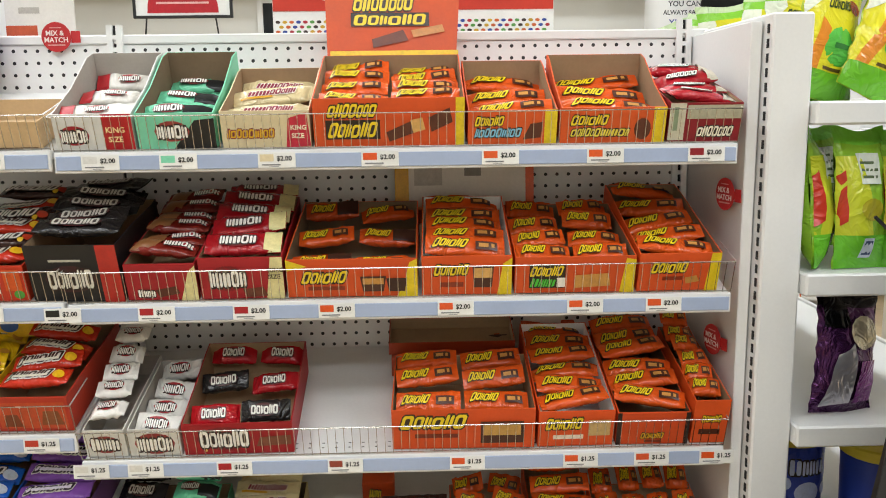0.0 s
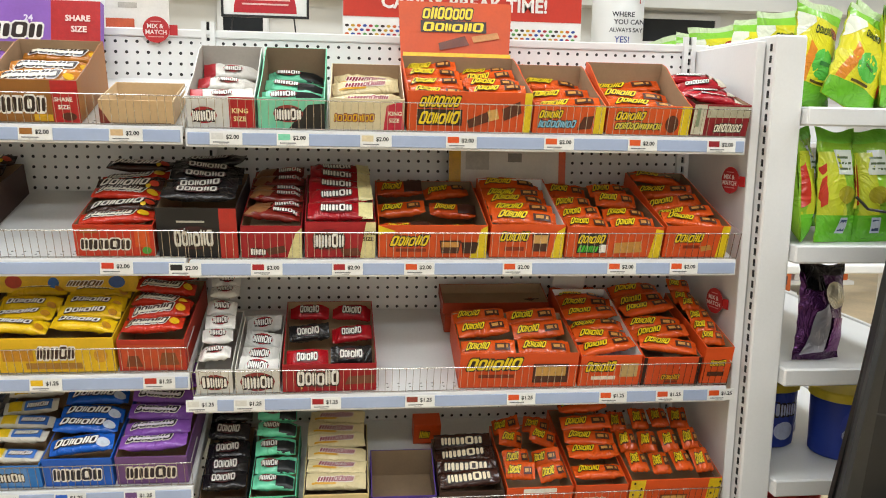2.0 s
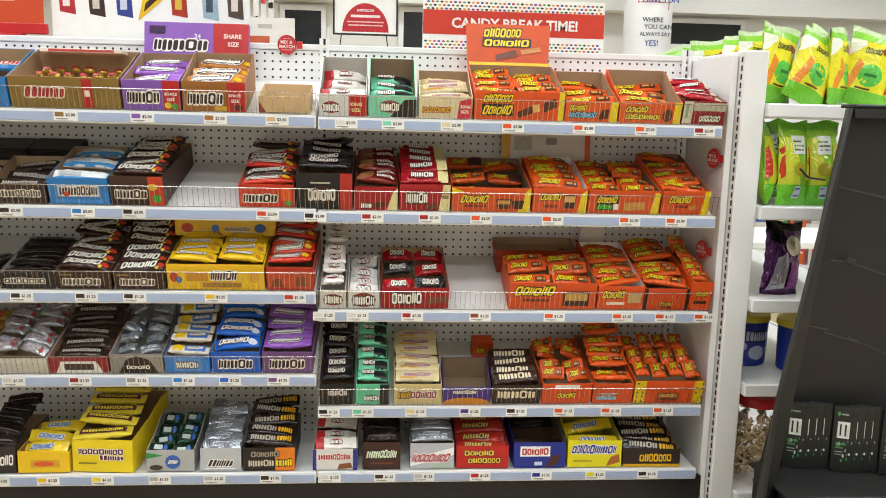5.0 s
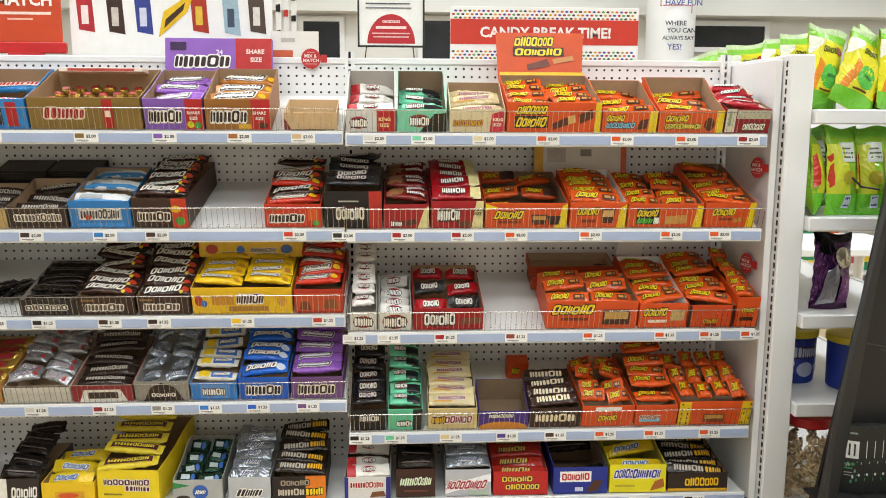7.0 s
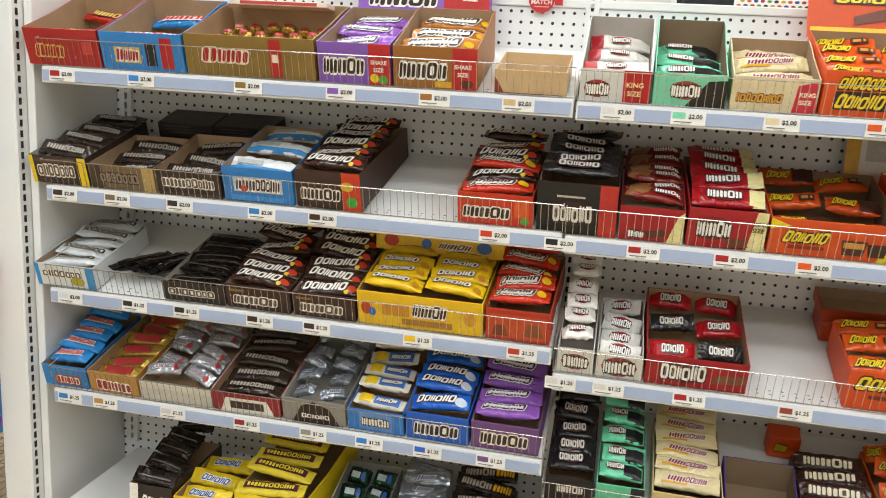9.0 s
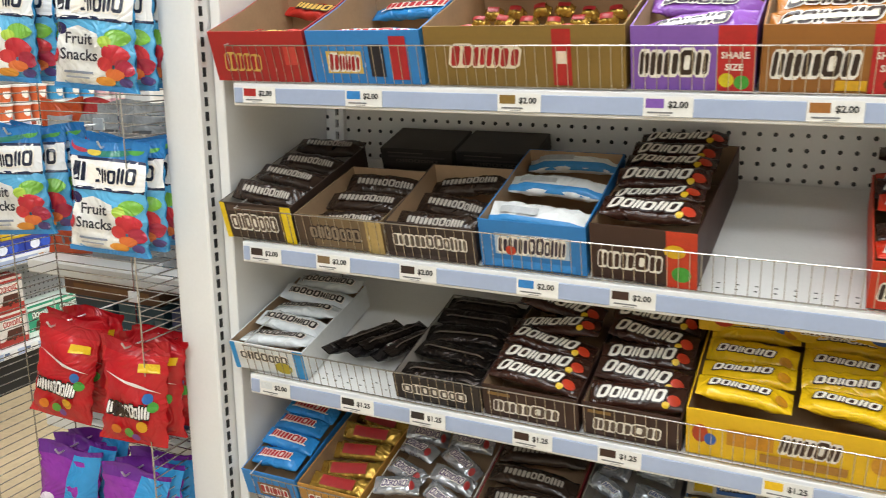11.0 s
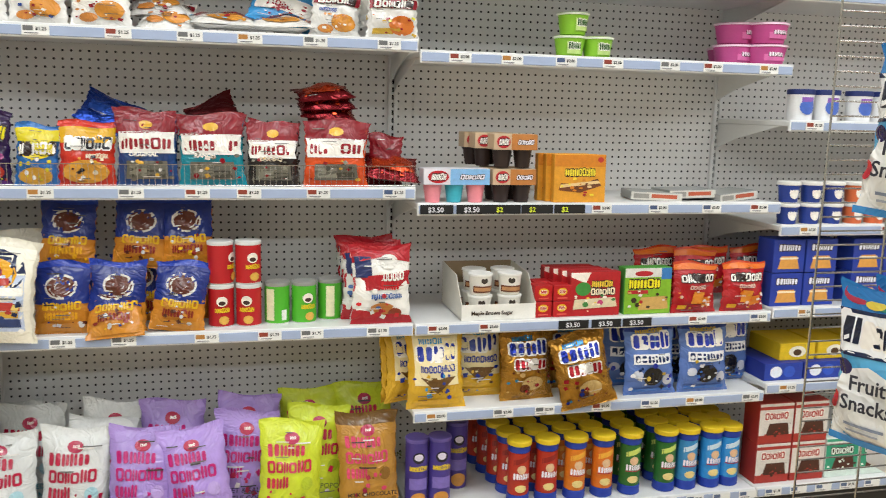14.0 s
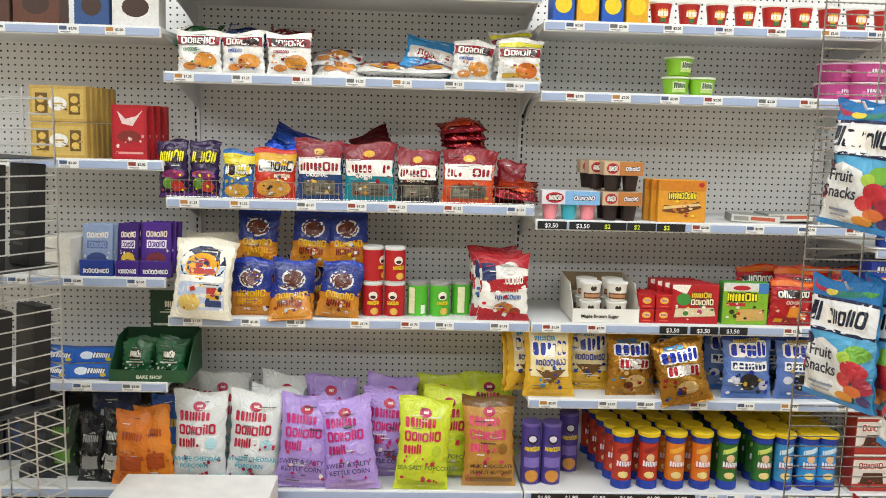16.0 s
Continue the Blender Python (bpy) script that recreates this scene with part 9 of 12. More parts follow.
bag("cheese_cracker", 0.163, 0.165, 0.06, "b3191f", [("r",0,0.86,1,0.96,"d86a1c"),("w",0.12,0.62,0.9,0.78,7,"efe9e0",0.05),("w",0.3,0.48,0.7,0.56,6,"e0b8a8",0.1),("q",((0.35,0.2),(0.62,0.18),(0.65,0.42),(0.4,0.44)),"e08a2c"),("q",((0.6,0.12),(0.85,0.16),(0.82,0.34),(0.6,0.3)),"d8781c"),("r",0.1,0.08,0.28,0.16,"e0a21c")], "red cheese cracker bag with orange crackers", on_wall(2.186, B4 + 0.03, 0.17, 5), top="c9401c")
bag("cheese_cracker", 0.163, 0.165, 0.06, "b3191f", [("r",0,0.86,1,0.96,"d86a1c"),("w",0.12,0.62,0.9,0.78,7,"efe9e0",0.05),("w",0.3,0.48,0.7,0.56,6,"e0b8a8",0.1),("q",((0.35,0.2),(0.62,0.18),(0.65,0.42),(0.4,0.44)),"e08a2c"),("q",((0.6,0.12),(0.85,0.16),(0.82,0.34),(0.6,0.3)),"d8781c"),("r",0.1,0.08,0.28,0.16,"e0a21c")], "red cheese cracker bag with orange crackers", on_wall(2.359, B4 + 0.03, 0.17, 5), top="c9401c")
bag("cheese_cracker", 0.163, 0.165, 0.06, "b3191f", [("r",0,0.86,1,0.96,"d86a1c"),("w",0.12,0.62,0.9,0.78,7,"efe9e0",0.05),("w",0.3,0.48,0.7,0.56,6,"e0b8a8",0.1),("q",((0.35,0.2),(0.62,0.18),(0.65,0.42),(0.4,0.44)),"e08a2c"),("q",((0.6,0.12),(0.85,0.16),(0.82,0.34),(0.6,0.3)),"d8781c"),("r",0.1,0.08,0.28,0.16,"e0a21c")], "red cheese cracker bag with orange crackers", on_wall(2.109, B4 + 0.03, 0.12, 5), top="c9401c")
bag("pop_butter", 0.189, 0.255, 0.07, "d8a92c", [("r",0.1,0.3,0.9,0.92,"e6d6a4")] + [("w",0.2,0.8,0.62,0.88,5,"3a8ab8",0.05),("w",0.14,0.6,0.86,0.8,3,"1c2f8c",0),("w",0.2,0.46,0.85,0.55,9,"2a3a8c",0.05),("q",((0.2,0.4),(0.5,0.2),(0.85,0.4)),"6a4a24"),("r",0.1,0.06,0.9,0.12,"d8a82a")], "gold and cream candy popcorn bag with blue blocks", on_wall(1.202, B5, 0.03, 6))
bag("pop_butter", 0, 0, 0, "", [], "", on_wall(1.359, B5, 0.12, 4)); bag("pop_butter", 0, 0, 0, "", [], "", on_wall(1.113, B5, 0.16, 3, 0, 40)); bag("pop_butter", 0, 0, 0, "", [], "", on_wall(1.139, B5, 0.12, 3, 0, 20))
bag("pop_gold", 0.188, 0.235, 0.08, "a8782a", [("w",0.2,0.82,0.6,0.9,5,"3a8ab8",0.05),("w",0.12,0.64,0.88,0.82,3,"1c2f8c",0),("w",0.2,0.44,0.85,0.58,4,"a3202a",0.08),("e",0.55,0.25,0.22,0.1,"d8b87a"),("e",0.4,0.18,0.1,0.06,"6a3a1c")], "shiny gold caramel popcorn bag with blue and red blocks", on_wall(1.508, B5, 0.06, 6, 0, 4), shiny=True)
bag("pop_gold", 0, 0, 0, "", [], "", pose(XF + 0.02, 1.695, B5 - 0.004, -14, -12, 84)); bag("pop_gold", 0, 0, 0, "", [], "", on_wall(1.478, B5, 0.18, 4)); bag("pop_gold", 0, 0, 0, "", [], "", on_wall(1.691, B5, 0.15, 4))
bag("pop_blue", 0.190, 0.24, 0.07, "5a76b4", [("w",0.2,0.86,0.75,0.92,8,"c9a83a",0.05),("w",0.12,0.66,0.88,0.86,3,"1f2f9c",0),("r",0.12,0.44,0.9,0.58,"efefef"),("w",0.14,0.46,0.88,0.56,4,"22325c",0),("e",0.5,0.27,0.2,0.13,"1c1a1c"),("e",0.2,0.3,0.1,0.06,"c9ccd6"),("e",0.8,0.22,0.1,0.08,"c9ccd6"),("r",0.1,0.05,0.9,0.1,"3a6fc0")], "blue and silver cookie popcorn bag", on_wall(1.929, B5, 0.04, 6), top="2a3f8c")
bag("pop_blue", 0.190, 0.24, 0.07, "5a76b4", [("w",0.2,0.86,0.75,0.92,8,"c9a83a",0.05),("w",0.12,0.66,0.88,0.86,3,"1f2f9c",0),("r",0.12,0.44,0.9,0.58,"efefef"),("w",0.14,0.46,0.88,0.56,4,"22325c",0),("e",0.5,0.27,0.2,0.13,"1c1a1c"),("e",0.2,0.3,0.1,0.06,"c9ccd6"),("e",0.8,0.22,0.1,0.08,"c9ccd6"),("r",0.1,0.05,0.9,0.1,"3a6fc0")], "blue and silver cookie popcorn bag", on_wall(2.122, B5, 0.04, 6), top="2a3f8c")
bag("pop_blue", 0.190, 0.24, 0.07, "5a76b4", [("w",0.2,0.86,0.75,0.92,8,"c9a83a",0.05),("w",0.12,0.66,0.88,0.86,3,"1f2f9c",0),("r",0.12,0.44,0.9,0.58,"efefef"),("w",0.14,0.46,0.88,0.56,4,"22325c",0),("e",0.5,0.27,0.2,0.13,"1c1a1c"),("e",0.2,0.3,0.1,0.06,"c9ccd6"),("e",0.8,0.22,0.1,0.08,"c9ccd6"),("r",0.1,0.05,0.9,0.1,"3a6fc0")], "blue and silver cookie popcorn bag", on_wall(1.889, B5, 0.14, 6), top="2a3f8c")
bag("pop_blue", 0.190, 0.24, 0.07, "5a76b4", [("w",0.2,0.86,0.75,0.92,8,"c9a83a",0.05),("w",0.12,0.66,0.88,0.86,3,"1f2f9c",0),("r",0.12,0.44,0.9,0.58,"efefef"),("w",0.14,0.46,0.88,0.56,4,"22325c",0),("e",0.5,0.27,0.2,0.13,"1c1a1c"),("e",0.2,0.3,0.1,0.06,"c9ccd6"),("e",0.8,0.22,0.1,0.08,"c9ccd6"),("r",0.1,0.05,0.9,0.1,"3a6fc0")], "blue and silver cookie popcorn bag", on_wall(2.077, B5, 0.14, 6), top="2a3f8c")
bag("pop_blue", 0.190, 0.24, 0.07, "5a76b4", [("w",0.2,0.86,0.75,0.92,8,"c9a83a",0.05),("w",0.12,0.66,0.88,0.86,3,"1f2f9c",0),("r",0.12,0.44,0.9,0.58,"efefef"),("w",0.14,0.46,0.88,0.56,4,"22325c",0),("e",0.5,0.27,0.2,0.13,"1c1a1c"),("e",0.2,0.3,0.1,0.06,"c9ccd6"),("e",0.8,0.22,0.1,0.08,"c9ccd6"),("r",0.1,0.05,0.9,0.1,"3a6fc0")], "blue and silver cookie popcorn bag", on_wall(2.268, B5, 0.14, 6), top="2a3f8c")
tin("purple_can", [(0.0354, 0), (0.0365, 0.004), (0.0365, 0.2230), (0.0376, 0.2240), (0.0376, 0.2330), (0.0347, 0.235)], ["c9c9c4", "4a3a8c", "6a5aa4", "6a5aa4", "6a5aa4"], [("e",0.5,0.75,0.2,0.08,"1c1824"),("e",0.5,0.76,0.14,0.05,"d8d0e0"),("w",0.2,0.56,0.82,0.64,8,"e8c81e",0.1),("r",0.2,0.3,0.8,0.46,"7a68b4"),("e",0.5,0.16,0.25,0.1,"c98a3a")], "tall purple chip can", on_wall(1.158, B6, 0.09, 0, 0, 0), lid=3, h=0.235)
tin("purple_can", [(0.0354, 0), (0.0365, 0.004), (0.0365, 0.2230), (0.0376, 0.2240), (0.0376, 0.2330), (0.0347, 0.235)], ["c9c9c4", "4a3a8c", "6a5aa4", "6a5aa4", "6a5aa4"], [("e",0.5,0.75,0.2,0.08,"1c1824"),("e",0.5,0.76,0.14,0.05,"d8d0e0"),("w",0.2,0.56,0.82,0.64,8,"e8c81e",0.1),("r",0.2,0.3,0.8,0.46,"7a68b4"),("e",0.5,0.16,0.25,0.1,"c98a3a")], "tall purple chip can", on_wall(1.233, B6, 0.09, 0, 0, 0), lid=3, h=0.235)
tin("purple_can", [(0.0354, 0), (0.0365, 0.004), (0.0365, 0.2230), (0.0376, 0.2240), (0.0376, 0.2330), (0.0347, 0.235)], ["c9c9c4", "4a3a8c", "6a5aa4", "6a5aa4", "6a5aa4"], [("e",0.5,0.75,0.2,0.08,"1c1824"),("e",0.5,0.76,0.14,0.05,"d8d0e0"),("w",0.2,0.56,0.82,0.64,8,"e8c81e",0.1),("r",0.2,0.3,0.8,0.46,"7a68b4"),("e",0.5,0.16,0.25,0.1,"c98a3a")], "tall purple chip can", on_wall(1.320, B6, 0.21, 0, 0, 0), lid=3, h=0.235)


def chip_tub(y, z, back, body, item, label):
    """A round chip tub with a blue foot and a broad yellow lid."""
    prof = [(0.034, 0), (0.0375, 0.003), (0.0375, 0.03), (0.0345, 0.032), (0.0345, 0.175), (0.037, 0.178), (0.037, 0.198), (0.041, 0.2), (0.041, 0.213), (0.038, 0.2155)]
    stax = [("r", 0.0, 0.16, 1, 0.8, body), ("q", ((0.2, 0.62), (0.8, 0.7), (0.75, 0.78), (0.2, 0.7)), item), ("e", 0.5, 0.56, 0.16, 0.07, "e0b890"), ("w", 0.2, 0.4, 0.82, 0.5, 4, "efe9f2", 0.08), ("r", 0.2, 0.385, 0.8, 0.4, "b02a3a"), ("e", 0.48, 0.26, 0.2, 0.06, "e6cf8a")]
    return tin("tub_" + body, prof, ["1c3a9c", "1c3a9c", "1c3a9c", body, "1c3a9c", "1c3a9c", "e0c01e", "e0c01e", "e0c01e"], stax, label, on_wall(y, z, back, 0, 0, 0), name="chip_tub", category="chip tub", group="yellow-lidded chip tubs", r=0.0347, h=0.2155, lid=3)



chip_tub(1.493 + -0.000, B6, 0.065, "b5301c", "8c1a16", "red chip tub with a yellow lid and blue foot")
chip_tub(1.590 + -0.000, B6, 0.065, "b5301c", "8c1a16", "red chip tub with a yellow lid and blue foot")
chip_tub(1.690 + -0.000, B6, 0.065, "d8781c", "e8a83a", "orange chip tub with a yellow lid and blue foot")
chip_tub(1.788 + -0.000, B6, 0.065, "d8701c", "e8a83a", "dark orange chip tub with a yellow lid and blue foot")
chip_tub(1.888 + 0.000, B6, 0.065, "2a6a2a", "c9d86a", "green chip tub with a yellow lid and blue foot")
chip_tub(2.018 + 0.000, B6, 0.065, "2a6a2a", "c9d86a", "green chip tub with a yellow lid and blue foot")
chip_tub(2.099 + 0.000, B6, 0.065, "3a8ac0", "c9dce6", "pale blue chip tub with a yellow lid and blue foot")
chip_tub(2.189 + 0.000, B6, 0.065, "2f8ed0", "c9dce6", "blue chip tub with a yellow lid and blue foot")
chip_tub(2.260 + 0.000, B6, 0.065, "2f8ed0", "c9dce6", "blue chip tub with a yellow lid and blue foot")
chip_tub(1.493 + -0.012, B6, 0.147, "b5301c", "8c1a16", "red chip tub with a yellow lid and blue foot")
chip_tub(1.590 + -0.012, B6, 0.147, "b5301c", "8c1a16", "red chip tub with a yellow lid and blue foot")
chip_tub(1.690 + -0.012, B6, 0.147, "d8781c", "e8a83a", "orange chip tub with a yellow lid and blue foot")
chip_tub(1.788 + -0.012, B6, 0.147, "d8701c", "e8a83a", "dark orange chip tub with a yellow lid and blue foot")
chip_tub(1.888 + 0.004, B6, 0.147, "2a6a2a", "c9d86a", "green chip tub with a yellow lid and blue foot")
chip_tub(2.018 + 0.004, B6, 0.147, "2a6a2a", "c9d86a", "green chip tub with a yellow lid and blue foot")
chip_tub(2.099 + 0.004, B6, 0.147, "2f8ed0", "c9dce6", "blue chip tub with a yellow lid and blue foot")
chip_tub(2.189 + 0.004, B6, 0.147, "2f8ed0", "c9dce6", "blue chip tub with a yellow lid and blue foot")
chip_tub(2.260 + 0.004, B6, 0.147, "2f8ed0", "c9dce6", "blue chip tub with a yellow lid and blue foot")
chip_tub(1.493 + -0.024, B6, 0.229, "b5301c", "8c1a16", "red chip tub with a yellow lid and blue foot")
chip_tub(1.590 + -0.024, B6, 0.229, "b5301c", "8c1a16", "red chip tub with a yellow lid and blue foot")
chip_tub(1.690 + -0.024, B6, 0.229, "d8781c", "e8a83a", "orange chip tub with a yellow lid and blue foot")
chip_tub(1.788 + -0.024, B6, 0.229, "d8701c", "e8a83a", "dark orange chip tub with a yellow lid and blue foot")
chip_tub(1.888 + 0.008, B6, 0.229, "2a6a2a", "c9d86a", "green chip tub with a yellow lid and blue foot")
chip_tub(2.018 + 0.008, B6, 0.229, "2a6a2a", "c9d86a", "green chip tub with a yellow lid and blue foot")
chip_tub(2.099 + 0.008, B6, 0.229, "2f8ed0", "c9dce6", "blue chip tub with a yellow lid and blue foot")
chip_tub(2.189 + 0.008, B6, 0.229, "2f8ed0", "c9dce6", "blue chip tub with a yellow lid and blue foot")
chip_tub(2.260 + 0.008, B6, 0.229, "2f8ed0", "c9dce6", "blue chip tub with a yellow lid and blue foot")
chip_tub(1.493 + -0.036, B6, 0.311, "b5301c", "8c1a16", "red chip tub with a yellow lid and blue foot")
chip_tub(1.590 + -0.036, B6, 0.311, "b5301c", "8c1a16", "red chip tub with a yellow lid and blue foot")
chip_tub(1.690 + -0.036, B6, 0.311, "d8781c", "e8a83a", "orange chip tub with a yellow lid and blue foot")
chip_tub(1.788 + -0.036, B6, 0.311, "d8701c", "e8a83a", "dark orange chip tub with a yellow lid and blue foot")
chip_tub(1.888 + 0.012, B6, 0.311, "2a6a2a", "c9d86a", "green chip tub with a yellow lid and blue foot")
chip_tub(2.018 + 0.012, B6, 0.311, "2a6a2a", "c9d86a", "green chip tub with a yellow lid and blue foot")
chip_tub(2.099 + 0.012, B6, 0.311, "2f8ed0", "c9dce6", "blue chip tub with a yellow lid and blue foot")
chip_tub(2.189 + 0.012, B6, 0.311, "2f8ed0", "c9dce6", "blue chip tub with a yellow lid and blue foot")
chip_tub(2.260 + 0.012, B6, 0.311, "2f8ed0", "c9dce6", "blue chip tub with a yellow lid and blue foot")
chip_tub(1.493 + -0.048, B6, 0.393, "b5301c", "8c1a16", "red chip tub with a yellow lid and blue foot")
chip_tub(1.590 + -0.048, B6, 0.393, "b5301c", "8c1a16", "red chip tub with a yellow lid and blue foot")
chip_tub(1.690 + -0.048, B6, 0.393, "d8781c", "e8a83a", "orange chip tub with a yellow lid and blue foot")
chip_tub(1.788 + -0.048, B6, 0.393, "d8701c", "e8a83a", "dark orange chip tub with a yellow lid and blue foot")
chip_tub(1.888 + 0.016, B6, 0.393, "2a6a2a", "c9d86a", "green chip tub with a yellow lid and blue foot")
chip_tub(2.018 + 0.016, B6, 0.393, "2a6a2a", "c9d86a", "green chip tub with a yellow lid and blue foot")
chip_tub(2.099 + 0.016, B6, 0.393, "2f8ed0", "c9dce6", "blue chip tub with a yellow lid and blue foot")
chip_tub(2.189 + 0.016, B6, 0.393, "2f8ed0", "c9dce6", "blue chip tub with a yellow lid and blue foot")
chip_tub(2.260 + 0.016, B6, 0.393, "2f8ed0", "c9dce6", "blue chip tub with a yellow lid and blue foot")
pack("top_box_0", 0.180 - 0.01, 0.17, 0.08, "4a2a1c", [("e",0.5,0.4,0.3,0.2,"3a2418"),("r",0.1,0.7,0.9,0.85,"b8a890")], "brown chocolate bag on the top shelf", on_wall(-0.731, Z1, 0.04, 2))
pack("top_box_1", 0.162 - 0.01, 0.17, 0.08, "5a3220", [("e",0.5,0.4,0.3,0.2,"3a2418"),("r",0.1,0.7,0.9,0.85,"b8a890")], "brown chocolate gift bag on the top shelf", on_wall(-0.560, Z1, 0.04, 2))
pack("top_box_2", 0.124 - 0.01, 0.17, 0.08, "2a4a7c", [("e",0.5,0.4,0.3,0.2,"3a2418"),("r",0.1,0.7,0.9,0.85,"b8a890")], "blue and brown cookie box on the top shelf", on_wall(-0.379, Z1, 0.04, 2))
pack("top_box_3", 0.164 - 0.01, 0.17, 0.08, "d8d6d2", [("e",0.5,0.4,0.3,0.2,"3a2418"),("r",0.1,0.7,0.9,0.85,"b8a890")], "white box with dark cocoa print on the top shelf", on_wall(-0.235, Z1, 0.04, 2))
pack("gold_box", 0.187, 0.12, 0.03, "b8974a", [("r",0.04,0.08,0.96,0.92,"c9aa5c"),("r",0.1,0.2,0.32,0.8,"6a5020"),("r",0.7,0.2,0.9,0.8,"6a5020"),("e",0.2,0.62,0.07,0.1,"d8b45a"),("e",0.2,0.36,0.07,0.1,"d8b45a"),("e",0.8,0.62,0.07,0.1,"d8b45a"),("e",0.8,0.36,0.07,0.1,"d8b45a"),("e",0.5,0.5,0.17,0.2,"e9e6e0"),("r",0.4,0.48,0.6,0.53,"b8974a")], "gold chocolate gift box with a white oval label", on_wall(-0.496, Z2 + 0, 0.030, 1), group="gold chocolate boxes")
pack("gold_box", 0.187, 0.12, 0.03, "b8974a", [("r",0.04,0.08,0.96,0.92,"c9aa5c"),("r",0.1,0.2,0.32,0.8,"6a5020"),("r",0.7,0.2,0.9,0.8,"6a5020"),("e",0.2,0.62,0.07,0.1,"d8b45a"),("e",0.2,0.36,0.07,0.1,"d8b45a"),("e",0.8,0.62,0.07,0.1,"d8b45a"),("e",0.8,0.36,0.07,0.1,"d8b45a"),("e",0.5,0.5,0.17,0.2,"e9e6e0"),("r",0.4,0.48,0.6,0.53,"b8974a")], "gold chocolate gift box with a white oval label", on_wall(-0.490, Z2 + 0, 0.064, 1), group="gold chocolate boxes")
pack("gold_box", 0.187, 0.12, 0.03, "b8974a", [("r",0.04,0.08,0.96,0.92,"c9aa5c"),("r",0.1,0.2,0.32,0.8,"6a5020"),("r",0.7,0.2,0.9,0.8,"6a5020"),("e",0.2,0.62,0.07,0.1,"d8b45a"),("e",0.2,0.36,0.07,0.1,"d8b45a"),("e",0.8,0.62,0.07,0.1,"d8b45a"),("e",0.8,0.36,0.07,0.1,"d8b45a"),("e",0.5,0.5,0.17,0.2,"e9e6e0"),("r",0.4,0.48,0.6,0.53,"b8974a")], "gold chocolate gift box with a white oval label", on_wall(-0.485, Z2 + 0, 0.098, 1), group="gold chocolate boxes")
pack("gold_box", 0.187, 0.12, 0.03, "b8974a", [("r",0.04,0.08,0.96,0.92,"c9aa5c"),("r",0.1,0.2,0.32,0.8,"6a5020"),("r",0.7,0.2,0.9,0.8,"6a5020"),("e",0.2,0.62,0.07,0.1,"d8b45a"),("e",0.2,0.36,0.07,0.1,"d8b45a"),("e",0.8,0.62,0.07,0.1,"d8b45a"),("e",0.8,0.36,0.07,0.1,"d8b45a"),("e",0.5,0.5,0.17,0.2,"e9e6e0"),("r",0.4,0.48,0.6,0.53,"b8974a")], "gold chocolate gift box with a white oval label", on_wall(-0.479, Z2 + 0, 0.132, 1), group="gold chocolate boxes")
pack("gold_box", 0.187, 0.12, 0.03, "b8974a", [("r",0.04,0.08,0.96,0.92,"c9aa5c"),("r",0.1,0.2,0.32,0.8,"6a5020"),("r",0.7,0.2,0.9,0.8,"6a5020"),("e",0.2,0.62,0.07,0.1,"d8b45a"),("e",0.2,0.36,0.07,0.1,"d8b45a"),("e",0.8,0.62,0.07,0.1,"d8b45a"),("e",0.8,0.36,0.07,0.1,"d8b45a"),("e",0.5,0.5,0.17,0.2,"e9e6e0"),("r",0.4,0.48,0.6,0.53,"b8974a")], "gold chocolate gift box with a white oval label", on_wall(-0.472, Z2 + 0, 0.166, 1), group="gold chocolate boxes")
pack("gold_box", 0.187, 0.12, 0.03, "b8974a", [("r",0.04,0.08,0.96,0.92,"c9aa5c"),("r",0.1,0.2,0.32,0.8,"6a5020"),("r",0.7,0.2,0.9,0.8,"6a5020"),("e",0.2,0.62,0.07,0.1,"d8b45a"),("e",0.2,0.36,0.07,0.1,"d8b45a"),("e",0.8,0.62,0.07,0.1,"d8b45a"),("e",0.8,0.36,0.07,0.1,"d8b45a"),("e",0.5,0.5,0.17,0.2,"e9e6e0"),("r",0.4,0.48,0.6,0.53,"b8974a")], "gold chocolate gift box with a white oval label", on_wall(-0.465, Z2 + 0, 0.200, 1), group="gold chocolate boxes")
pack("gold_box", 0.187, 0.12, 0.03, "b8974a", [("r",0.04,0.08,0.96,0.92,"c9aa5c"),("r",0.1,0.2,0.32,0.8,"6a5020"),("r",0.7,0.2,0.9,0.8,"6a5020"),("e",0.2,0.62,0.07,0.1,"d8b45a"),("e",0.2,0.36,0.07,0.1,"d8b45a"),("e",0.8,0.62,0.07,0.1,"d8b45a"),("e",0.8,0.36,0.07,0.1,"d8b45a"),("e",0.5,0.5,0.17,0.2,"e9e6e0"),("r",0.4,0.48,0.6,0.53,"b8974a")], "gold chocolate gift box with a white oval label", on_wall(-0.496, Z2 + 0.122, 0.030, 1), group="gold chocolate boxes")
pack("gold_box", 0.187, 0.12, 0.03, "b8974a", [("r",0.04,0.08,0.96,0.92,"c9aa5c"),("r",0.1,0.2,0.32,0.8,"6a5020"),("r",0.7,0.2,0.9,0.8,"6a5020"),("e",0.2,0.62,0.07,0.1,"d8b45a"),("e",0.2,0.36,0.07,0.1,"d8b45a"),("e",0.8,0.62,0.07,0.1,"d8b45a"),("e",0.8,0.36,0.07,0.1,"d8b45a"),("e",0.5,0.5,0.17,0.2,"e9e6e0"),("r",0.4,0.48,0.6,0.53,"b8974a")], "gold chocolate gift box with a white oval label", on_wall(-0.490, Z2 + 0.122, 0.064, 1), group="gold chocolate boxes")
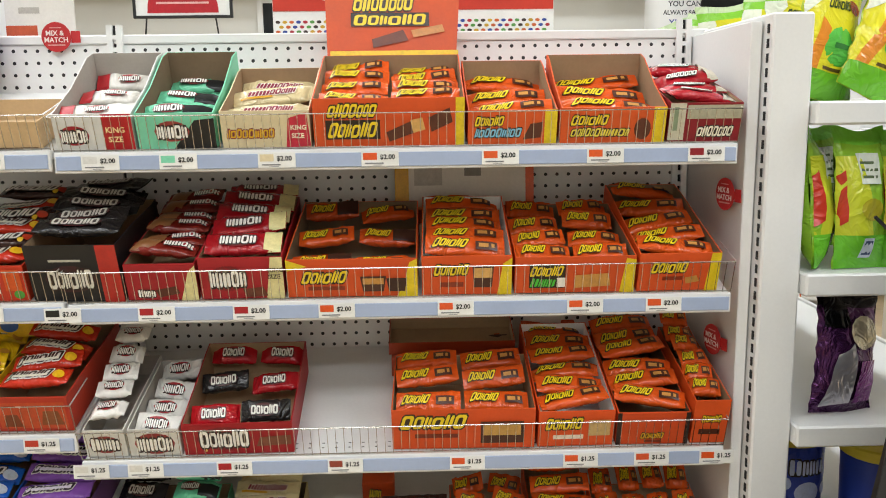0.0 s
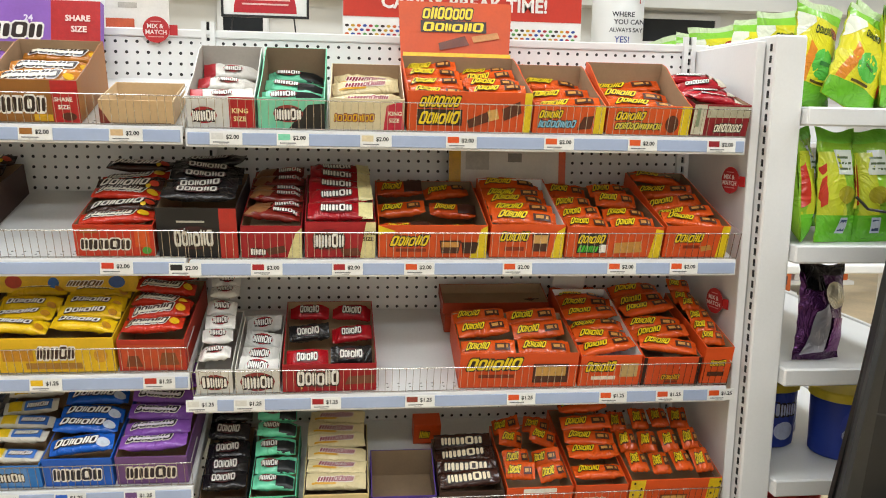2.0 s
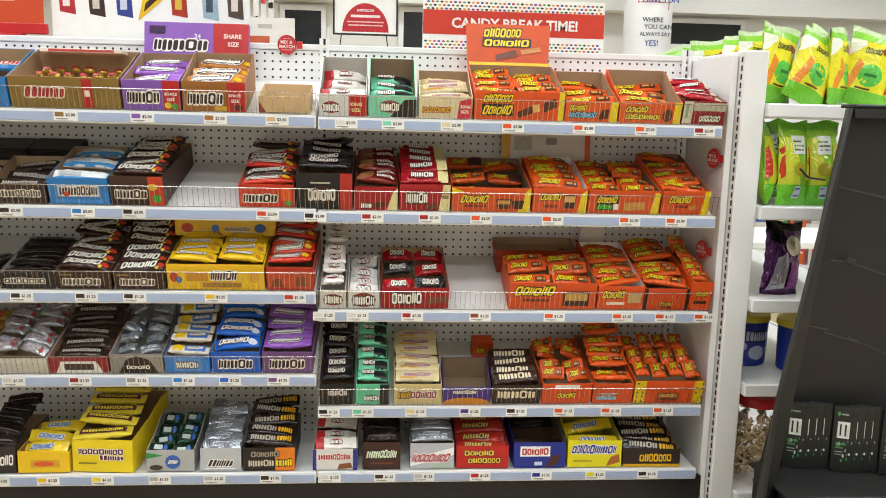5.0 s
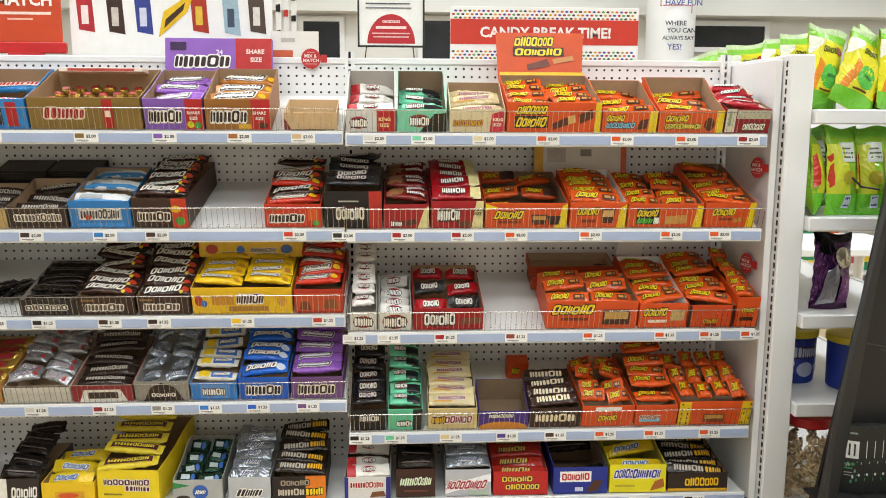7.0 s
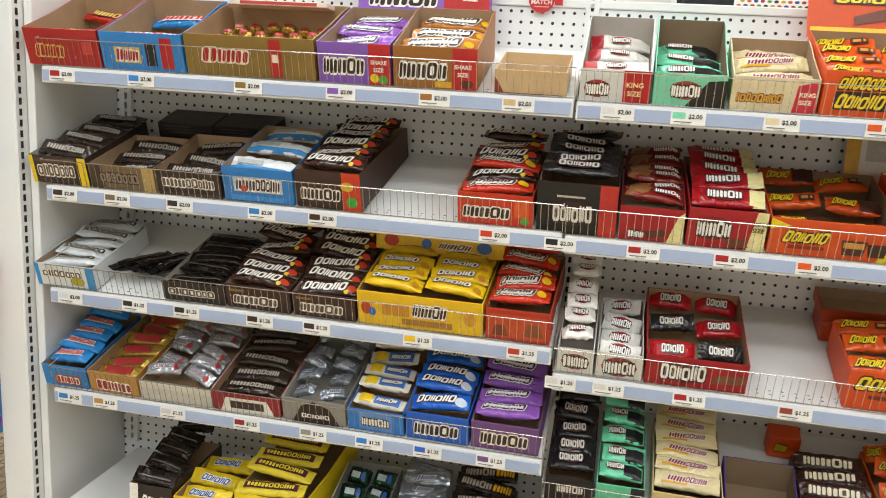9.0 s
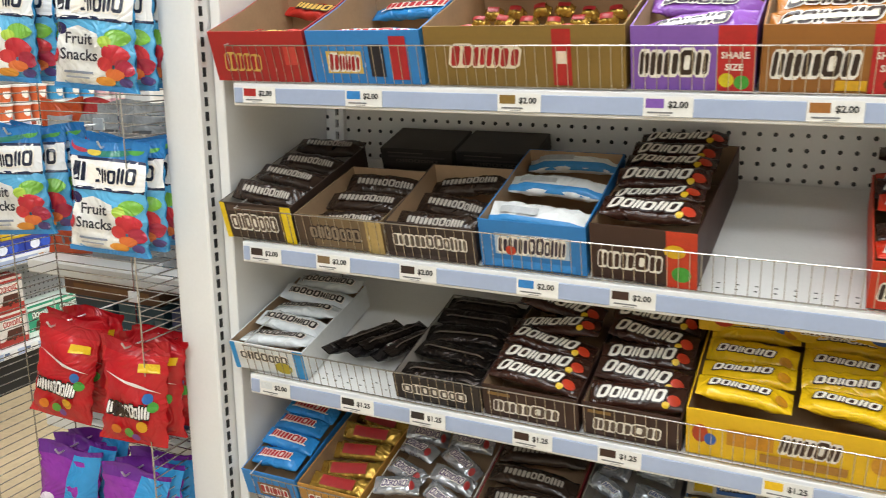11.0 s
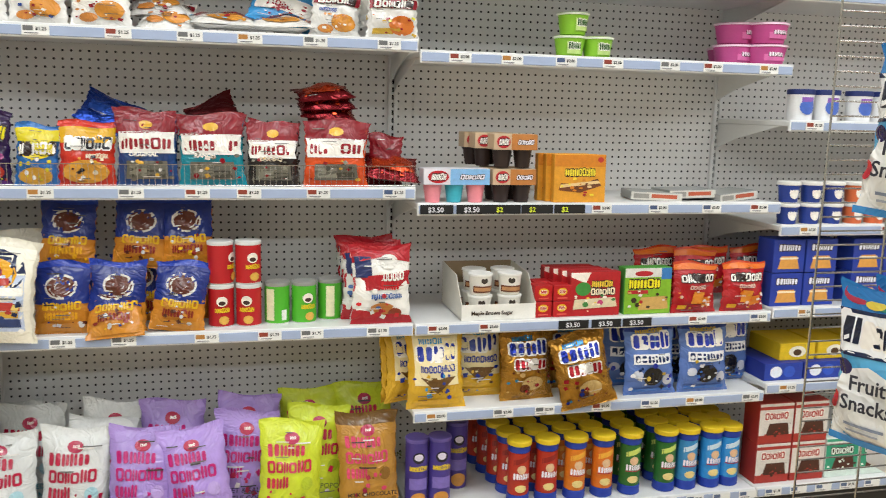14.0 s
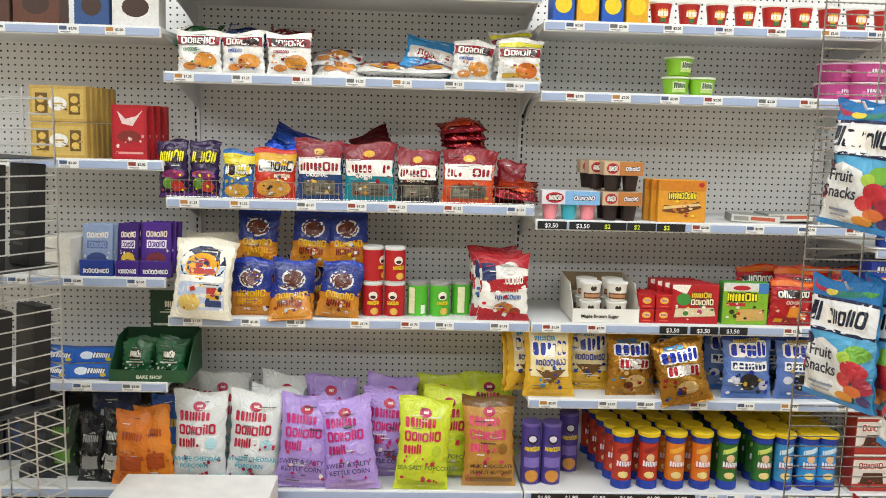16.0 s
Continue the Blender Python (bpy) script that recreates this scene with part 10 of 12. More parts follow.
pack("gold_box", 0.187, 0.12, 0.03, "b8974a", [("r",0.04,0.08,0.96,0.92,"c9aa5c"),("r",0.1,0.2,0.32,0.8,"6a5020"),("r",0.7,0.2,0.9,0.8,"6a5020"),("e",0.2,0.62,0.07,0.1,"d8b45a"),("e",0.2,0.36,0.07,0.1,"d8b45a"),("e",0.8,0.62,0.07,0.1,"d8b45a"),("e",0.8,0.36,0.07,0.1,"d8b45a"),("e",0.5,0.5,0.17,0.2,"e9e6e0"),("r",0.4,0.48,0.6,0.53,"b8974a")], "gold chocolate gift box with a white oval label", on_wall(-0.485, Z2 + 0.122, 0.098, 1), group="gold chocolate boxes")
pack("gold_box", 0.187, 0.12, 0.03, "b8974a", [("r",0.04,0.08,0.96,0.92,"c9aa5c"),("r",0.1,0.2,0.32,0.8,"6a5020"),("r",0.7,0.2,0.9,0.8,"6a5020"),("e",0.2,0.62,0.07,0.1,"d8b45a"),("e",0.2,0.36,0.07,0.1,"d8b45a"),("e",0.8,0.62,0.07,0.1,"d8b45a"),("e",0.8,0.36,0.07,0.1,"d8b45a"),("e",0.5,0.5,0.17,0.2,"e9e6e0"),("r",0.4,0.48,0.6,0.53,"b8974a")], "gold chocolate gift box with a white oval label", on_wall(-0.479, Z2 + 0.122, 0.132, 1), group="gold chocolate boxes")
pack("gold_box", 0.187, 0.12, 0.03, "b8974a", [("r",0.04,0.08,0.96,0.92,"c9aa5c"),("r",0.1,0.2,0.32,0.8,"6a5020"),("r",0.7,0.2,0.9,0.8,"6a5020"),("e",0.2,0.62,0.07,0.1,"d8b45a"),("e",0.2,0.36,0.07,0.1,"d8b45a"),("e",0.8,0.62,0.07,0.1,"d8b45a"),("e",0.8,0.36,0.07,0.1,"d8b45a"),("e",0.5,0.5,0.17,0.2,"e9e6e0"),("r",0.4,0.48,0.6,0.53,"b8974a")], "gold chocolate gift box with a white oval label", on_wall(-0.472, Z2 + 0.122, 0.166, 1), group="gold chocolate boxes")
pack("gold_box", 0.187, 0.12, 0.03, "b8974a", [("r",0.04,0.08,0.96,0.92,"c9aa5c"),("r",0.1,0.2,0.32,0.8,"6a5020"),("r",0.7,0.2,0.9,0.8,"6a5020"),("e",0.2,0.62,0.07,0.1,"d8b45a"),("e",0.2,0.36,0.07,0.1,"d8b45a"),("e",0.8,0.62,0.07,0.1,"d8b45a"),("e",0.8,0.36,0.07,0.1,"d8b45a"),("e",0.5,0.5,0.17,0.2,"e9e6e0"),("r",0.4,0.48,0.6,0.53,"b8974a")], "gold chocolate gift box with a white oval label", on_wall(-0.465, Z2 + 0.122, 0.200, 1), group="gold chocolate boxes")
pack("red_choc", 0.118, 0.185, 0.03, "a3161f", [("r",0.08,0.05,0.92,0.95,"b01c28"),("q",((0.15,0.9),(0.4,0.75),(0.7,0.8),(0.9,0.92),(0.6,0.62),(0.3,0.66)),"e0c8c4"),("e",0.5,0.42,0.34,0.12,"7a2a24"),("r",0.1,0.1,0.9,0.14,"d89a94")], "red boxed chocolates with a pale ribbon print", on_wall(-0.265, Z2, 0.040, 1))
pack("red_choc", 0.118, 0.185, 0.03, "a3161f", [("r",0.08,0.05,0.92,0.95,"b01c28"),("q",((0.15,0.9),(0.4,0.75),(0.7,0.8),(0.9,0.92),(0.6,0.62),(0.3,0.66)),"e0c8c4"),("e",0.5,0.42,0.34,0.12,"7a2a24"),("r",0.1,0.1,0.9,0.14,"d89a94")], "red boxed chocolates with a pale ribbon print", on_wall(-0.253, Z2, 0.074, 1))
pack("red_choc", 0.118, 0.185, 0.03, "a3161f", [("r",0.08,0.05,0.92,0.95,"b01c28"),("q",((0.15,0.9),(0.4,0.75),(0.7,0.8),(0.9,0.92),(0.6,0.62),(0.3,0.66)),"e0c8c4"),("e",0.5,0.42,0.34,0.12,"7a2a24"),("r",0.1,0.1,0.9,0.14,"d89a94")], "red boxed chocolates with a pale ribbon print", on_wall(-0.241, Z2, 0.108, 1))
pack("red_choc", 0.118, 0.185, 0.03, "a3161f", [("r",0.08,0.05,0.92,0.95,"b01c28"),("q",((0.15,0.9),(0.4,0.75),(0.7,0.8),(0.9,0.92),(0.6,0.62),(0.3,0.66)),"e0c8c4"),("e",0.5,0.42,0.34,0.12,"7a2a24"),("r",0.1,0.1,0.9,0.14,"d89a94")], "red boxed chocolates with a pale ribbon print", on_wall(-0.228, Z2, 0.142, 1))
pack("white_blank", 0.13, 0.13, 0.2, "dcd9d0", [], "plain white display tray standing open", on_wall(-0.526, Z3, 0.03, 0, 0, -14), category="display tray", name="display_tray")
pack("choc_0", 0.115 - 0.012, 0.17, 0.014, "8a9ab8", [("w",0.12,0.72,0.88,0.84,6,"e9dcc0",0.08),("r",0.15,0.5,0.85,0.66,"efe6f2" if 0 else "5a6a9a"),("w",0.2,0.52,0.8,0.64,6,"8a9ab8",0),("e",0.5,0.28,0.36,0.14,"3a4a7c"),("e",0.5,0.2,0.24,0.08,"5a3018")], "grey blue chocolate bar pack", on_wall(-0.391, Z3 + 0.006, 0.05, 8), name="chocolate_bar", category="chocolate bar")
pack("choc_0", 0.115 - 0.012, 0.17, 0.014, "8a9ab8", [("w",0.12,0.72,0.88,0.84,6,"e9dcc0",0.08),("r",0.15,0.5,0.85,0.66,"efe6f2" if 0 else "5a6a9a"),("w",0.2,0.52,0.8,0.64,6,"8a9ab8",0),("e",0.5,0.28,0.36,0.14,"3a4a7c"),("e",0.5,0.2,0.24,0.08,"5a3018")], "grey blue chocolate bar pack", on_wall(-0.380, Z3 + 0.006, 0.07, 8), name="chocolate_bar", category="chocolate bar")
pack("choc_0", 0.115 - 0.012, 0.17, 0.014, "8a9ab8", [("w",0.12,0.72,0.88,0.84,6,"e9dcc0",0.08),("r",0.15,0.5,0.85,0.66,"efe6f2" if 0 else "5a6a9a"),("w",0.2,0.52,0.8,0.64,6,"8a9ab8",0),("e",0.5,0.28,0.36,0.14,"3a4a7c"),("e",0.5,0.2,0.24,0.08,"5a3018")], "grey blue chocolate bar pack", on_wall(-0.368, Z3 + 0.006, 0.09, 8), name="chocolate_bar", category="chocolate bar")
pack("choc_tray_0", 0.115 - 0.002, 0.055, 0.02, "1f3a8c", [("w",0.1,0.2,0.9,0.5,9,"e0e0ea",0)], "low blue display tray front", on_wall(-0.380, Z3, 0.015, 0), name="display_tray", category="display tray")
pack("choc_1", 0.081 - 0.012, 0.175, 0.014, "3a1a6a", [("w",0.12,0.72,0.88,0.84,6,"e9dcc0",0.08),("r",0.15,0.5,0.85,0.66,"efe6f2" if 1 else "5a6a9a"),("w",0.2,0.52,0.8,0.64,6,"3a1a6a",0),("e",0.5,0.28,0.36,0.14,"d8b43a"),("e",0.5,0.2,0.24,0.08,"5a3018")], "purple milk chocolate bar with gold", on_wall(-0.285, Z3 + 0.006, 0.05, 8), name="chocolate_bar", category="chocolate bar")
pack("choc_1", 0.081 - 0.012, 0.175, 0.014, "3a1a6a", [("w",0.12,0.72,0.88,0.84,6,"e9dcc0",0.08),("r",0.15,0.5,0.85,0.66,"efe6f2" if 1 else "5a6a9a"),("w",0.2,0.52,0.8,0.64,6,"3a1a6a",0),("e",0.5,0.28,0.36,0.14,"d8b43a"),("e",0.5,0.2,0.24,0.08,"5a3018")], "purple milk chocolate bar with gold", on_wall(-0.274, Z3 + 0.006, 0.07, 8), name="chocolate_bar", category="chocolate bar")
pack("choc_1", 0.081 - 0.012, 0.175, 0.014, "3a1a6a", [("w",0.12,0.72,0.88,0.84,6,"e9dcc0",0.08),("r",0.15,0.5,0.85,0.66,"efe6f2" if 1 else "5a6a9a"),("w",0.2,0.52,0.8,0.64,6,"3a1a6a",0),("e",0.5,0.28,0.36,0.14,"d8b43a"),("e",0.5,0.2,0.24,0.08,"5a3018")], "purple milk chocolate bar with gold", on_wall(-0.262, Z3 + 0.006, 0.09, 8), name="chocolate_bar", category="chocolate bar")
pack("choc_tray_1", 0.081 - 0.002, 0.055, 0.02, "3a1a7a", [("w",0.1,0.2,0.9,0.5,9,"e0e0ea",0)], "low purple display tray front", on_wall(-0.275, Z3, 0.015, 0), name="display_tray", category="display tray")
pack("choc_2", 0.112 - 0.012, 0.18, 0.014, "4a1f86", [("w",0.12,0.72,0.88,0.84,6,"e9dcc0",0.08),("r",0.15,0.5,0.85,0.66,"efe6f2" if 2 else "5a6a9a"),("w",0.2,0.52,0.8,0.64,6,"4a1f86",0),("e",0.5,0.28,0.36,0.14,"7a2a3a"),("e",0.5,0.2,0.24,0.08,"5a3018")], "purple milk chocolate bar", on_wall(-0.188, Z3 + 0.006, 0.05, 8), name="chocolate_bar", category="chocolate bar")
pack("choc_2", 0.112 - 0.012, 0.18, 0.014, "4a1f86", [("w",0.12,0.72,0.88,0.84,6,"e9dcc0",0.08),("r",0.15,0.5,0.85,0.66,"efe6f2" if 2 else "5a6a9a"),("w",0.2,0.52,0.8,0.64,6,"4a1f86",0),("e",0.5,0.28,0.36,0.14,"7a2a3a"),("e",0.5,0.2,0.24,0.08,"5a3018")], "purple milk chocolate bar", on_wall(-0.176, Z3 + 0.006, 0.07, 8), name="chocolate_bar", category="chocolate bar")
pack("choc_2", 0.112 - 0.012, 0.18, 0.014, "4a1f86", [("w",0.12,0.72,0.88,0.84,6,"e9dcc0",0.08),("r",0.15,0.5,0.85,0.66,"efe6f2" if 2 else "5a6a9a"),("w",0.2,0.52,0.8,0.64,6,"4a1f86",0),("e",0.5,0.28,0.36,0.14,"7a2a3a"),("e",0.5,0.2,0.24,0.08,"5a3018")], "purple milk chocolate bar", on_wall(-0.165, Z3 + 0.006, 0.09, 8), name="chocolate_bar", category="chocolate bar")
pack("choc_tray_2", 0.112 - 0.002, 0.055, 0.02, "3a1a7a", [("w",0.1,0.2,0.9,0.5,9,"e0e0ea",0)], "low purple display tray front", on_wall(-0.179, Z3, 0.015, 0), name="display_tray", category="display tray")
gt = thing("cookie_display", "dark green bakery cookie display tray with a header", "cookie display", on_wall(-0.208, Z4, 0.0, 0))
gw = 0.269 / 2
gb = Build().box(-gw, gw, 0, 0.003, 0.001, 0.045, card("1c4a2a"))
part("front_panel", gb, gt)
letters("BAKE SHOP", 0.017, ink("dfe2d2"), gt, pose(-0.04, -0.002, 0.014), "lettering", 0.0004)
for s in (-1, 1):
    part("side_panel", Build().slab([(s * gw, 0.003, 0.001), (s * gw, 0.2, 0.001), (s * gw, 0.2, 0.15), (s * gw, 0.1, 0.14), (s * gw, 0.003, 0.045)], 0.003, card("1f5230")), gt)
part("back_panel", Build().box(-gw, gw, 0.2, 0.203, 0.001, 0.15, card("1c4a2a")), gt)
part("header", paint(Build().box(-gw * 0.35, gw * 0.95, 0.196, 0.199, 0.15, 0.29, card("173f24")), lambda u, v, l: (gw * (-0.35 + 1.3 * u), 0.196 - l, 0.15 + 0.14 * v), [("r",0.06,0.06,0.94,0.12,"c9d0c4"),("w",0.3,0.55,0.7,0.75,5,"e6e2d2",0),("r",0.2,0.4,0.8,0.44,"b8c0ac"),("r",0.3,0.48,0.7,0.5,"b8c0ac")]), gt, "dark green printed header card")
part("base_panel", Build().box(-gw, gw, 0.003, 0.2, 0.001, 0.003, card("1c4a2a")), gt)
for k in range(4):
    bag("cookie_bag", 0.11, 0.13, 0.04, "1f5a34", [("r",0.06,0.06,0.94,0.12,"c9d0c4"),("w",0.3,0.55,0.7,0.75,5,"e6e2d2",0),("r",0.2,0.4,0.8,0.44,"b8c0ac"),("r",0.3,0.48,0.7,0.5,"b8c0ac")], "small dark green cookie bag", on_wall(-0.208 + (k % 2 - 0.5) * 0.115, Z4 + 0.005, 0.05 + 0.06 * (k // 2), 10))

pack("blue_cookie", 0.141, 0.05, 0.11, "1f5fb8", [("e",0.3,0.5,0.18,0.3,"e6ecf2"),("w",0.45,0.3,0.9,0.7,4,"f0f2f6",0.1),("e",0.85,0.2,0.08,0.14,"d8b82a")], "blue cookie snack pack lying in a tray", on_wall(-0.565, Z4 + 0.004, 0.03, 18, 3))
pack("blue_cookie", 0.141, 0.05, 0.11, "1f5fb8", [("e",0.3,0.5,0.18,0.3,"e6ecf2"),("w",0.45,0.3,0.9,0.7,4,"f0f2f6",0.1),("e",0.85,0.2,0.08,0.14,"d8b82a")], "blue cookie snack pack lying in a tray", on_wall(-0.565, Z4 + 0.044, 0.09, 10, 3))
pack("blue_cookie", 0.141, 0.05, 0.11, "1f5fb8", [("e",0.3,0.5,0.18,0.3,"e6ecf2"),("w",0.45,0.3,0.9,0.7,4,"f0f2f6",0.1),("e",0.85,0.2,0.08,0.14,"d8b82a")], "blue cookie snack pack lying in a tray", on_wall(-0.423, Z4 + 0.004, 0.03, 18, -1))
pack("blue_cookie", 0.141, 0.05, 0.11, "1f5fb8", [("e",0.3,0.5,0.18,0.3,"e6ecf2"),("w",0.45,0.3,0.9,0.7,4,"f0f2f6",0.1),("e",0.85,0.2,0.08,0.14,"d8b82a")], "blue cookie snack pack lying in a tray", on_wall(-0.423, Z4 + 0.044, 0.09, 10, -1))
bag("z_bag_0", 0.080 + 0.02, 0.24, 0.06, "141416", [("w",0.2,0.6,0.8,0.72,4,"8a8a86",0.05),("r",0.2,0.2,0.8,0.4,"8a8a86")], "glossy plain black snack pouch", on_wall(-0.435, Z5, 0.06, 8, 0))
bag("z_bag_1", 0.070 + 0.02, 0.26, 0.06, "17171a", [("w",0.2,0.6,0.8,0.72,4,"b8b8b4",0.05),("r",0.2,0.2,0.8,0.4,"b8b8b4")], "black snack pouch with grey print", on_wall(-0.360, Z5, 0.05, 8, 2))
bag("z_bag_2", 0.115 + 0.02, 0.27, 0.06, "d8761c", [("w",0.2,0.6,0.8,0.72,4,"b04a16",0.05),("r",0.2,0.2,0.8,0.4,"b04a16")], "dull orange snack pouch", on_wall(-0.287, Z5, 0.03, 8, 3))
bag("z_bag_3", 0.112 + 0.02, 0.28, 0.06, "e08424", [("w",0.2,0.6,0.8,0.72,4,"b04a16",0.05),("r",0.2,0.2,0.8,0.4,"b04a16")], "bright orange snack pouch", on_wall(-0.200, Z5, 0.05, 8, -4))
bag("z_bag_4", 0.107 + 0.02, 0.3, 0.06, "2a5aa8", [("w",0.2,0.6,0.8,0.72,4,"d8b43a",0.05),("r",0.2,0.2,0.8,0.4,"d8b43a")], "blue and orange snack bag", on_wall(-0.179, Z5, 0.12, 8, 0))
bag("z_bag_5", 0.129 + 0.02, 0.26, 0.06, "1c2a1c", [("w",0.2,0.6,0.8,0.72,4,"5a8a3a",0.05),("r",0.2,0.2,0.8,0.4,"5a8a3a")], "dark green and black snack bag", on_wall(-0.558, Z5, 0.1, 8, -3))
bag("z_bag_6", 0.114 + 0.02, 0.24, 0.06, "202226", [("w",0.2,0.6,0.8,0.72,4,"3a3f46",0.05),("r",0.2,0.2,0.8,0.4,"3a3f46")], "dark grey foil snack bag", on_wall(-0.635, Z5, 0.08, 8, 0))
bag("z_bag_7", 0.172 + 0.02, 0.3, 0.06, "2a3a5c", [("w",0.2,0.6,0.8,0.72,4,"c9ccd2",0.05),("r",0.2,0.2,0.8,0.4,"c9ccd2")], "navy blue snack bag at the back", on_wall(-0.396, Z5, 0.2, 8, 0))
tin("frost_a", [(0.037, 0), (0.038, 0.002), (0.042, 0.085), (0.044, 0.086), (0.044, 0.1), (0.042, 0.102)], ["e9e9ea", "e9e9ea", "1f2f6c", "1f2f6c", "1f2f6c"], [("e",0.5,0.45,0.25,0.25,"4a6ac0"),("r",0.3,0.6,0.7,0.75,"8a5ab0")], "white frosting tub with a navy lid", on_wall(YS[3] + 0.080, 1.44, 0.06, 0), name="frosting_tub", category="frosting tub", group="frosting tubs", lid=3, r=0.041)
tin("frost_a", [(0.037, 0), (0.038, 0.002), (0.042, 0.085), (0.044, 0.086), (0.044, 0.1), (0.042, 0.102)], ["e9e9ea", "e9e9ea", "1f2f6c", "1f2f6c", "1f2f6c"], [("e",0.5,0.45,0.25,0.25,"4a6ac0"),("r",0.3,0.6,0.7,0.75,"8a5ab0")], "white frosting tub with a navy lid", on_wall(YS[3] + 0.176, 1.44, 0.06, 0), name="frosting_tub", category="frosting tub", group="frosting tubs", lid=3, r=0.041)
tin("frost_a", [(0.037, 0), (0.038, 0.002), (0.042, 0.085), (0.044, 0.086), (0.044, 0.1), (0.042, 0.102)], ["e9e9ea", "e9e9ea", "1f2f6c", "1f2f6c", "1f2f6c"], [("e",0.5,0.45,0.25,0.25,"4a6ac0"),("r",0.3,0.6,0.7,0.75,"8a5ab0")], "white frosting tub with a navy lid", on_wall(YS[3] + 0.302, 1.44, 0.06, 0), name="frosting_tub", category="frosting tub", group="frosting tubs", lid=3, r=0.041)
tin("frost_a", [(0.037, 0), (0.038, 0.002), (0.042, 0.085), (0.044, 0.086), (0.044, 0.1), (0.042, 0.102)], ["e9e9ea", "e9e9ea", "1f2f6c", "1f2f6c", "1f2f6c"], [("e",0.5,0.45,0.25,0.25,"4a6ac0"),("r",0.3,0.6,0.7,0.75,"8a5ab0")], "white frosting tub with a navy lid", on_wall(YS[3] + 0.398, 1.44, 0.06, 0), name="frosting_tub", category="frosting tub", group="frosting tubs", lid=3, r=0.041)
tin("frost_a", [(0.037, 0), (0.038, 0.002), (0.042, 0.085), (0.044, 0.086), (0.044, 0.1), (0.042, 0.102)], ["e9e9ea", "e9e9ea", "1f2f6c", "1f2f6c", "1f2f6c"], [("e",0.5,0.45,0.25,0.25,"4a6ac0"),("r",0.3,0.6,0.7,0.75,"8a5ab0")], "white frosting tub with a navy lid", on_wall(YS[3] + 0.494, 1.44, 0.06, 0), name="frosting_tub", category="frosting tub", group="frosting tubs", lid=3, r=0.041)
tin("frost_a", [(0.037, 0), (0.038, 0.002), (0.042, 0.085), (0.044, 0.086), (0.044, 0.1), (0.042, 0.102)], ["e9e9ea", "e9e9ea", "1f2f6c", "1f2f6c", "1f2f6c"], [("e",0.5,0.45,0.25,0.25,"4a6ac0"),("r",0.3,0.6,0.7,0.75,"8a5ab0")], "white frosting tub with a navy lid", on_wall(YS[3] + 0.590, 1.44, 0.06, 0), name="frosting_tub", category="frosting tub", group="frosting tubs", lid=3, r=0.041)
tin("frost_b", [(0.037, 0), (0.038, 0.002), (0.042, 0.085), (0.044, 0.086), (0.044, 0.1), (0.042, 0.102)], ["d8862a", "d8862a", "c23a2a", "c23a2a", "c23a2a"], [("e",0.5,0.45,0.25,0.25,"efe0c0"),("r",0.3,0.6,0.7,0.75,"b5202a")], "orange frosting tub with a red lid", on_wall(YS[3] + 0.686, 1.44, 0.06, 0), name="frosting_tub", category="frosting tub", group="frosting tubs", lid=3, r=0.041)
tin("frost_b", [(0.037, 0), (0.038, 0.002), (0.042, 0.085), (0.044, 0.086), (0.044, 0.1), (0.042, 0.102)], ["d8862a", "d8862a", "c23a2a", "c23a2a", "c23a2a"], [("e",0.5,0.45,0.25,0.25,"efe0c0"),("r",0.3,0.6,0.7,0.75,"b5202a")], "orange frosting tub with a red lid", on_wall(YS[3] + 0.782, 1.44, 0.06, 0), name="frosting_tub", category="frosting tub", group="frosting tubs", lid=3, r=0.041)
tin("frost_b", [(0.037, 0), (0.038, 0.002), (0.042, 0.085), (0.044, 0.086), (0.044, 0.1), (0.042, 0.102)], ["d8862a", "d8862a", "c23a2a", "c23a2a", "c23a2a"], [("e",0.5,0.45,0.25,0.25,"efe0c0"),("r",0.3,0.6,0.7,0.75,"b5202a")], "orange frosting tub with a red lid", on_wall(YS[3] + 0.878, 1.44, 0.06, 0), name="frosting_tub", category="frosting tub", group="frosting tubs", lid=3, r=0.041)
tin("pud_0", [(0.028, 0), (0.029, 0.002), (0.035, 0.058), (0.038, 0.06), (0.038, 0.068), (0.036, 0.07)], ["e6e2da", "1f3a8c", "e9e6e0", "e9e6e0", "e9e6e0"], [("e",0.5,0.5,0.2,0.3,"efe9e0")], "small printed pudding cup with a white lid", on_wall(YS[3] + 0.060, 1.10 + 0, 0.05, 0), name="pudding_cup", category="pudding cup", group="small pudding cups", lid=3, r=0.032)
tin("pud_0", [(0.028, 0), (0.029, 0.002), (0.035, 0.058), (0.038, 0.06), (0.038, 0.068), (0.036, 0.07)], ["e6e2da", "1f3a8c", "e9e6e0", "e9e6e0", "e9e6e0"], [("e",0.5,0.5,0.2,0.3,"efe9e0")], "small printed pudding cup with a white lid", on_wall(YS[3] + 0.145, 1.10 + 0, 0.05, 0), name="pudding_cup", category="pudding cup", group="small pudding cups", lid=3, r=0.032)
tin("pud_0", [(0.028, 0), (0.029, 0.002), (0.035, 0.058), (0.038, 0.06), (0.038, 0.068), (0.036, 0.07)], ["e6e2da", "1f3a8c", "e9e6e0", "e9e6e0", "e9e6e0"], [("e",0.5,0.5,0.2,0.3,"efe9e0")], "small printed pudding cup with a white lid", on_wall(YS[3] + 0.230, 1.10 + 0, 0.05, 0), name="pudding_cup", category="pudding cup", group="small pudding cups", lid=3, r=0.032)
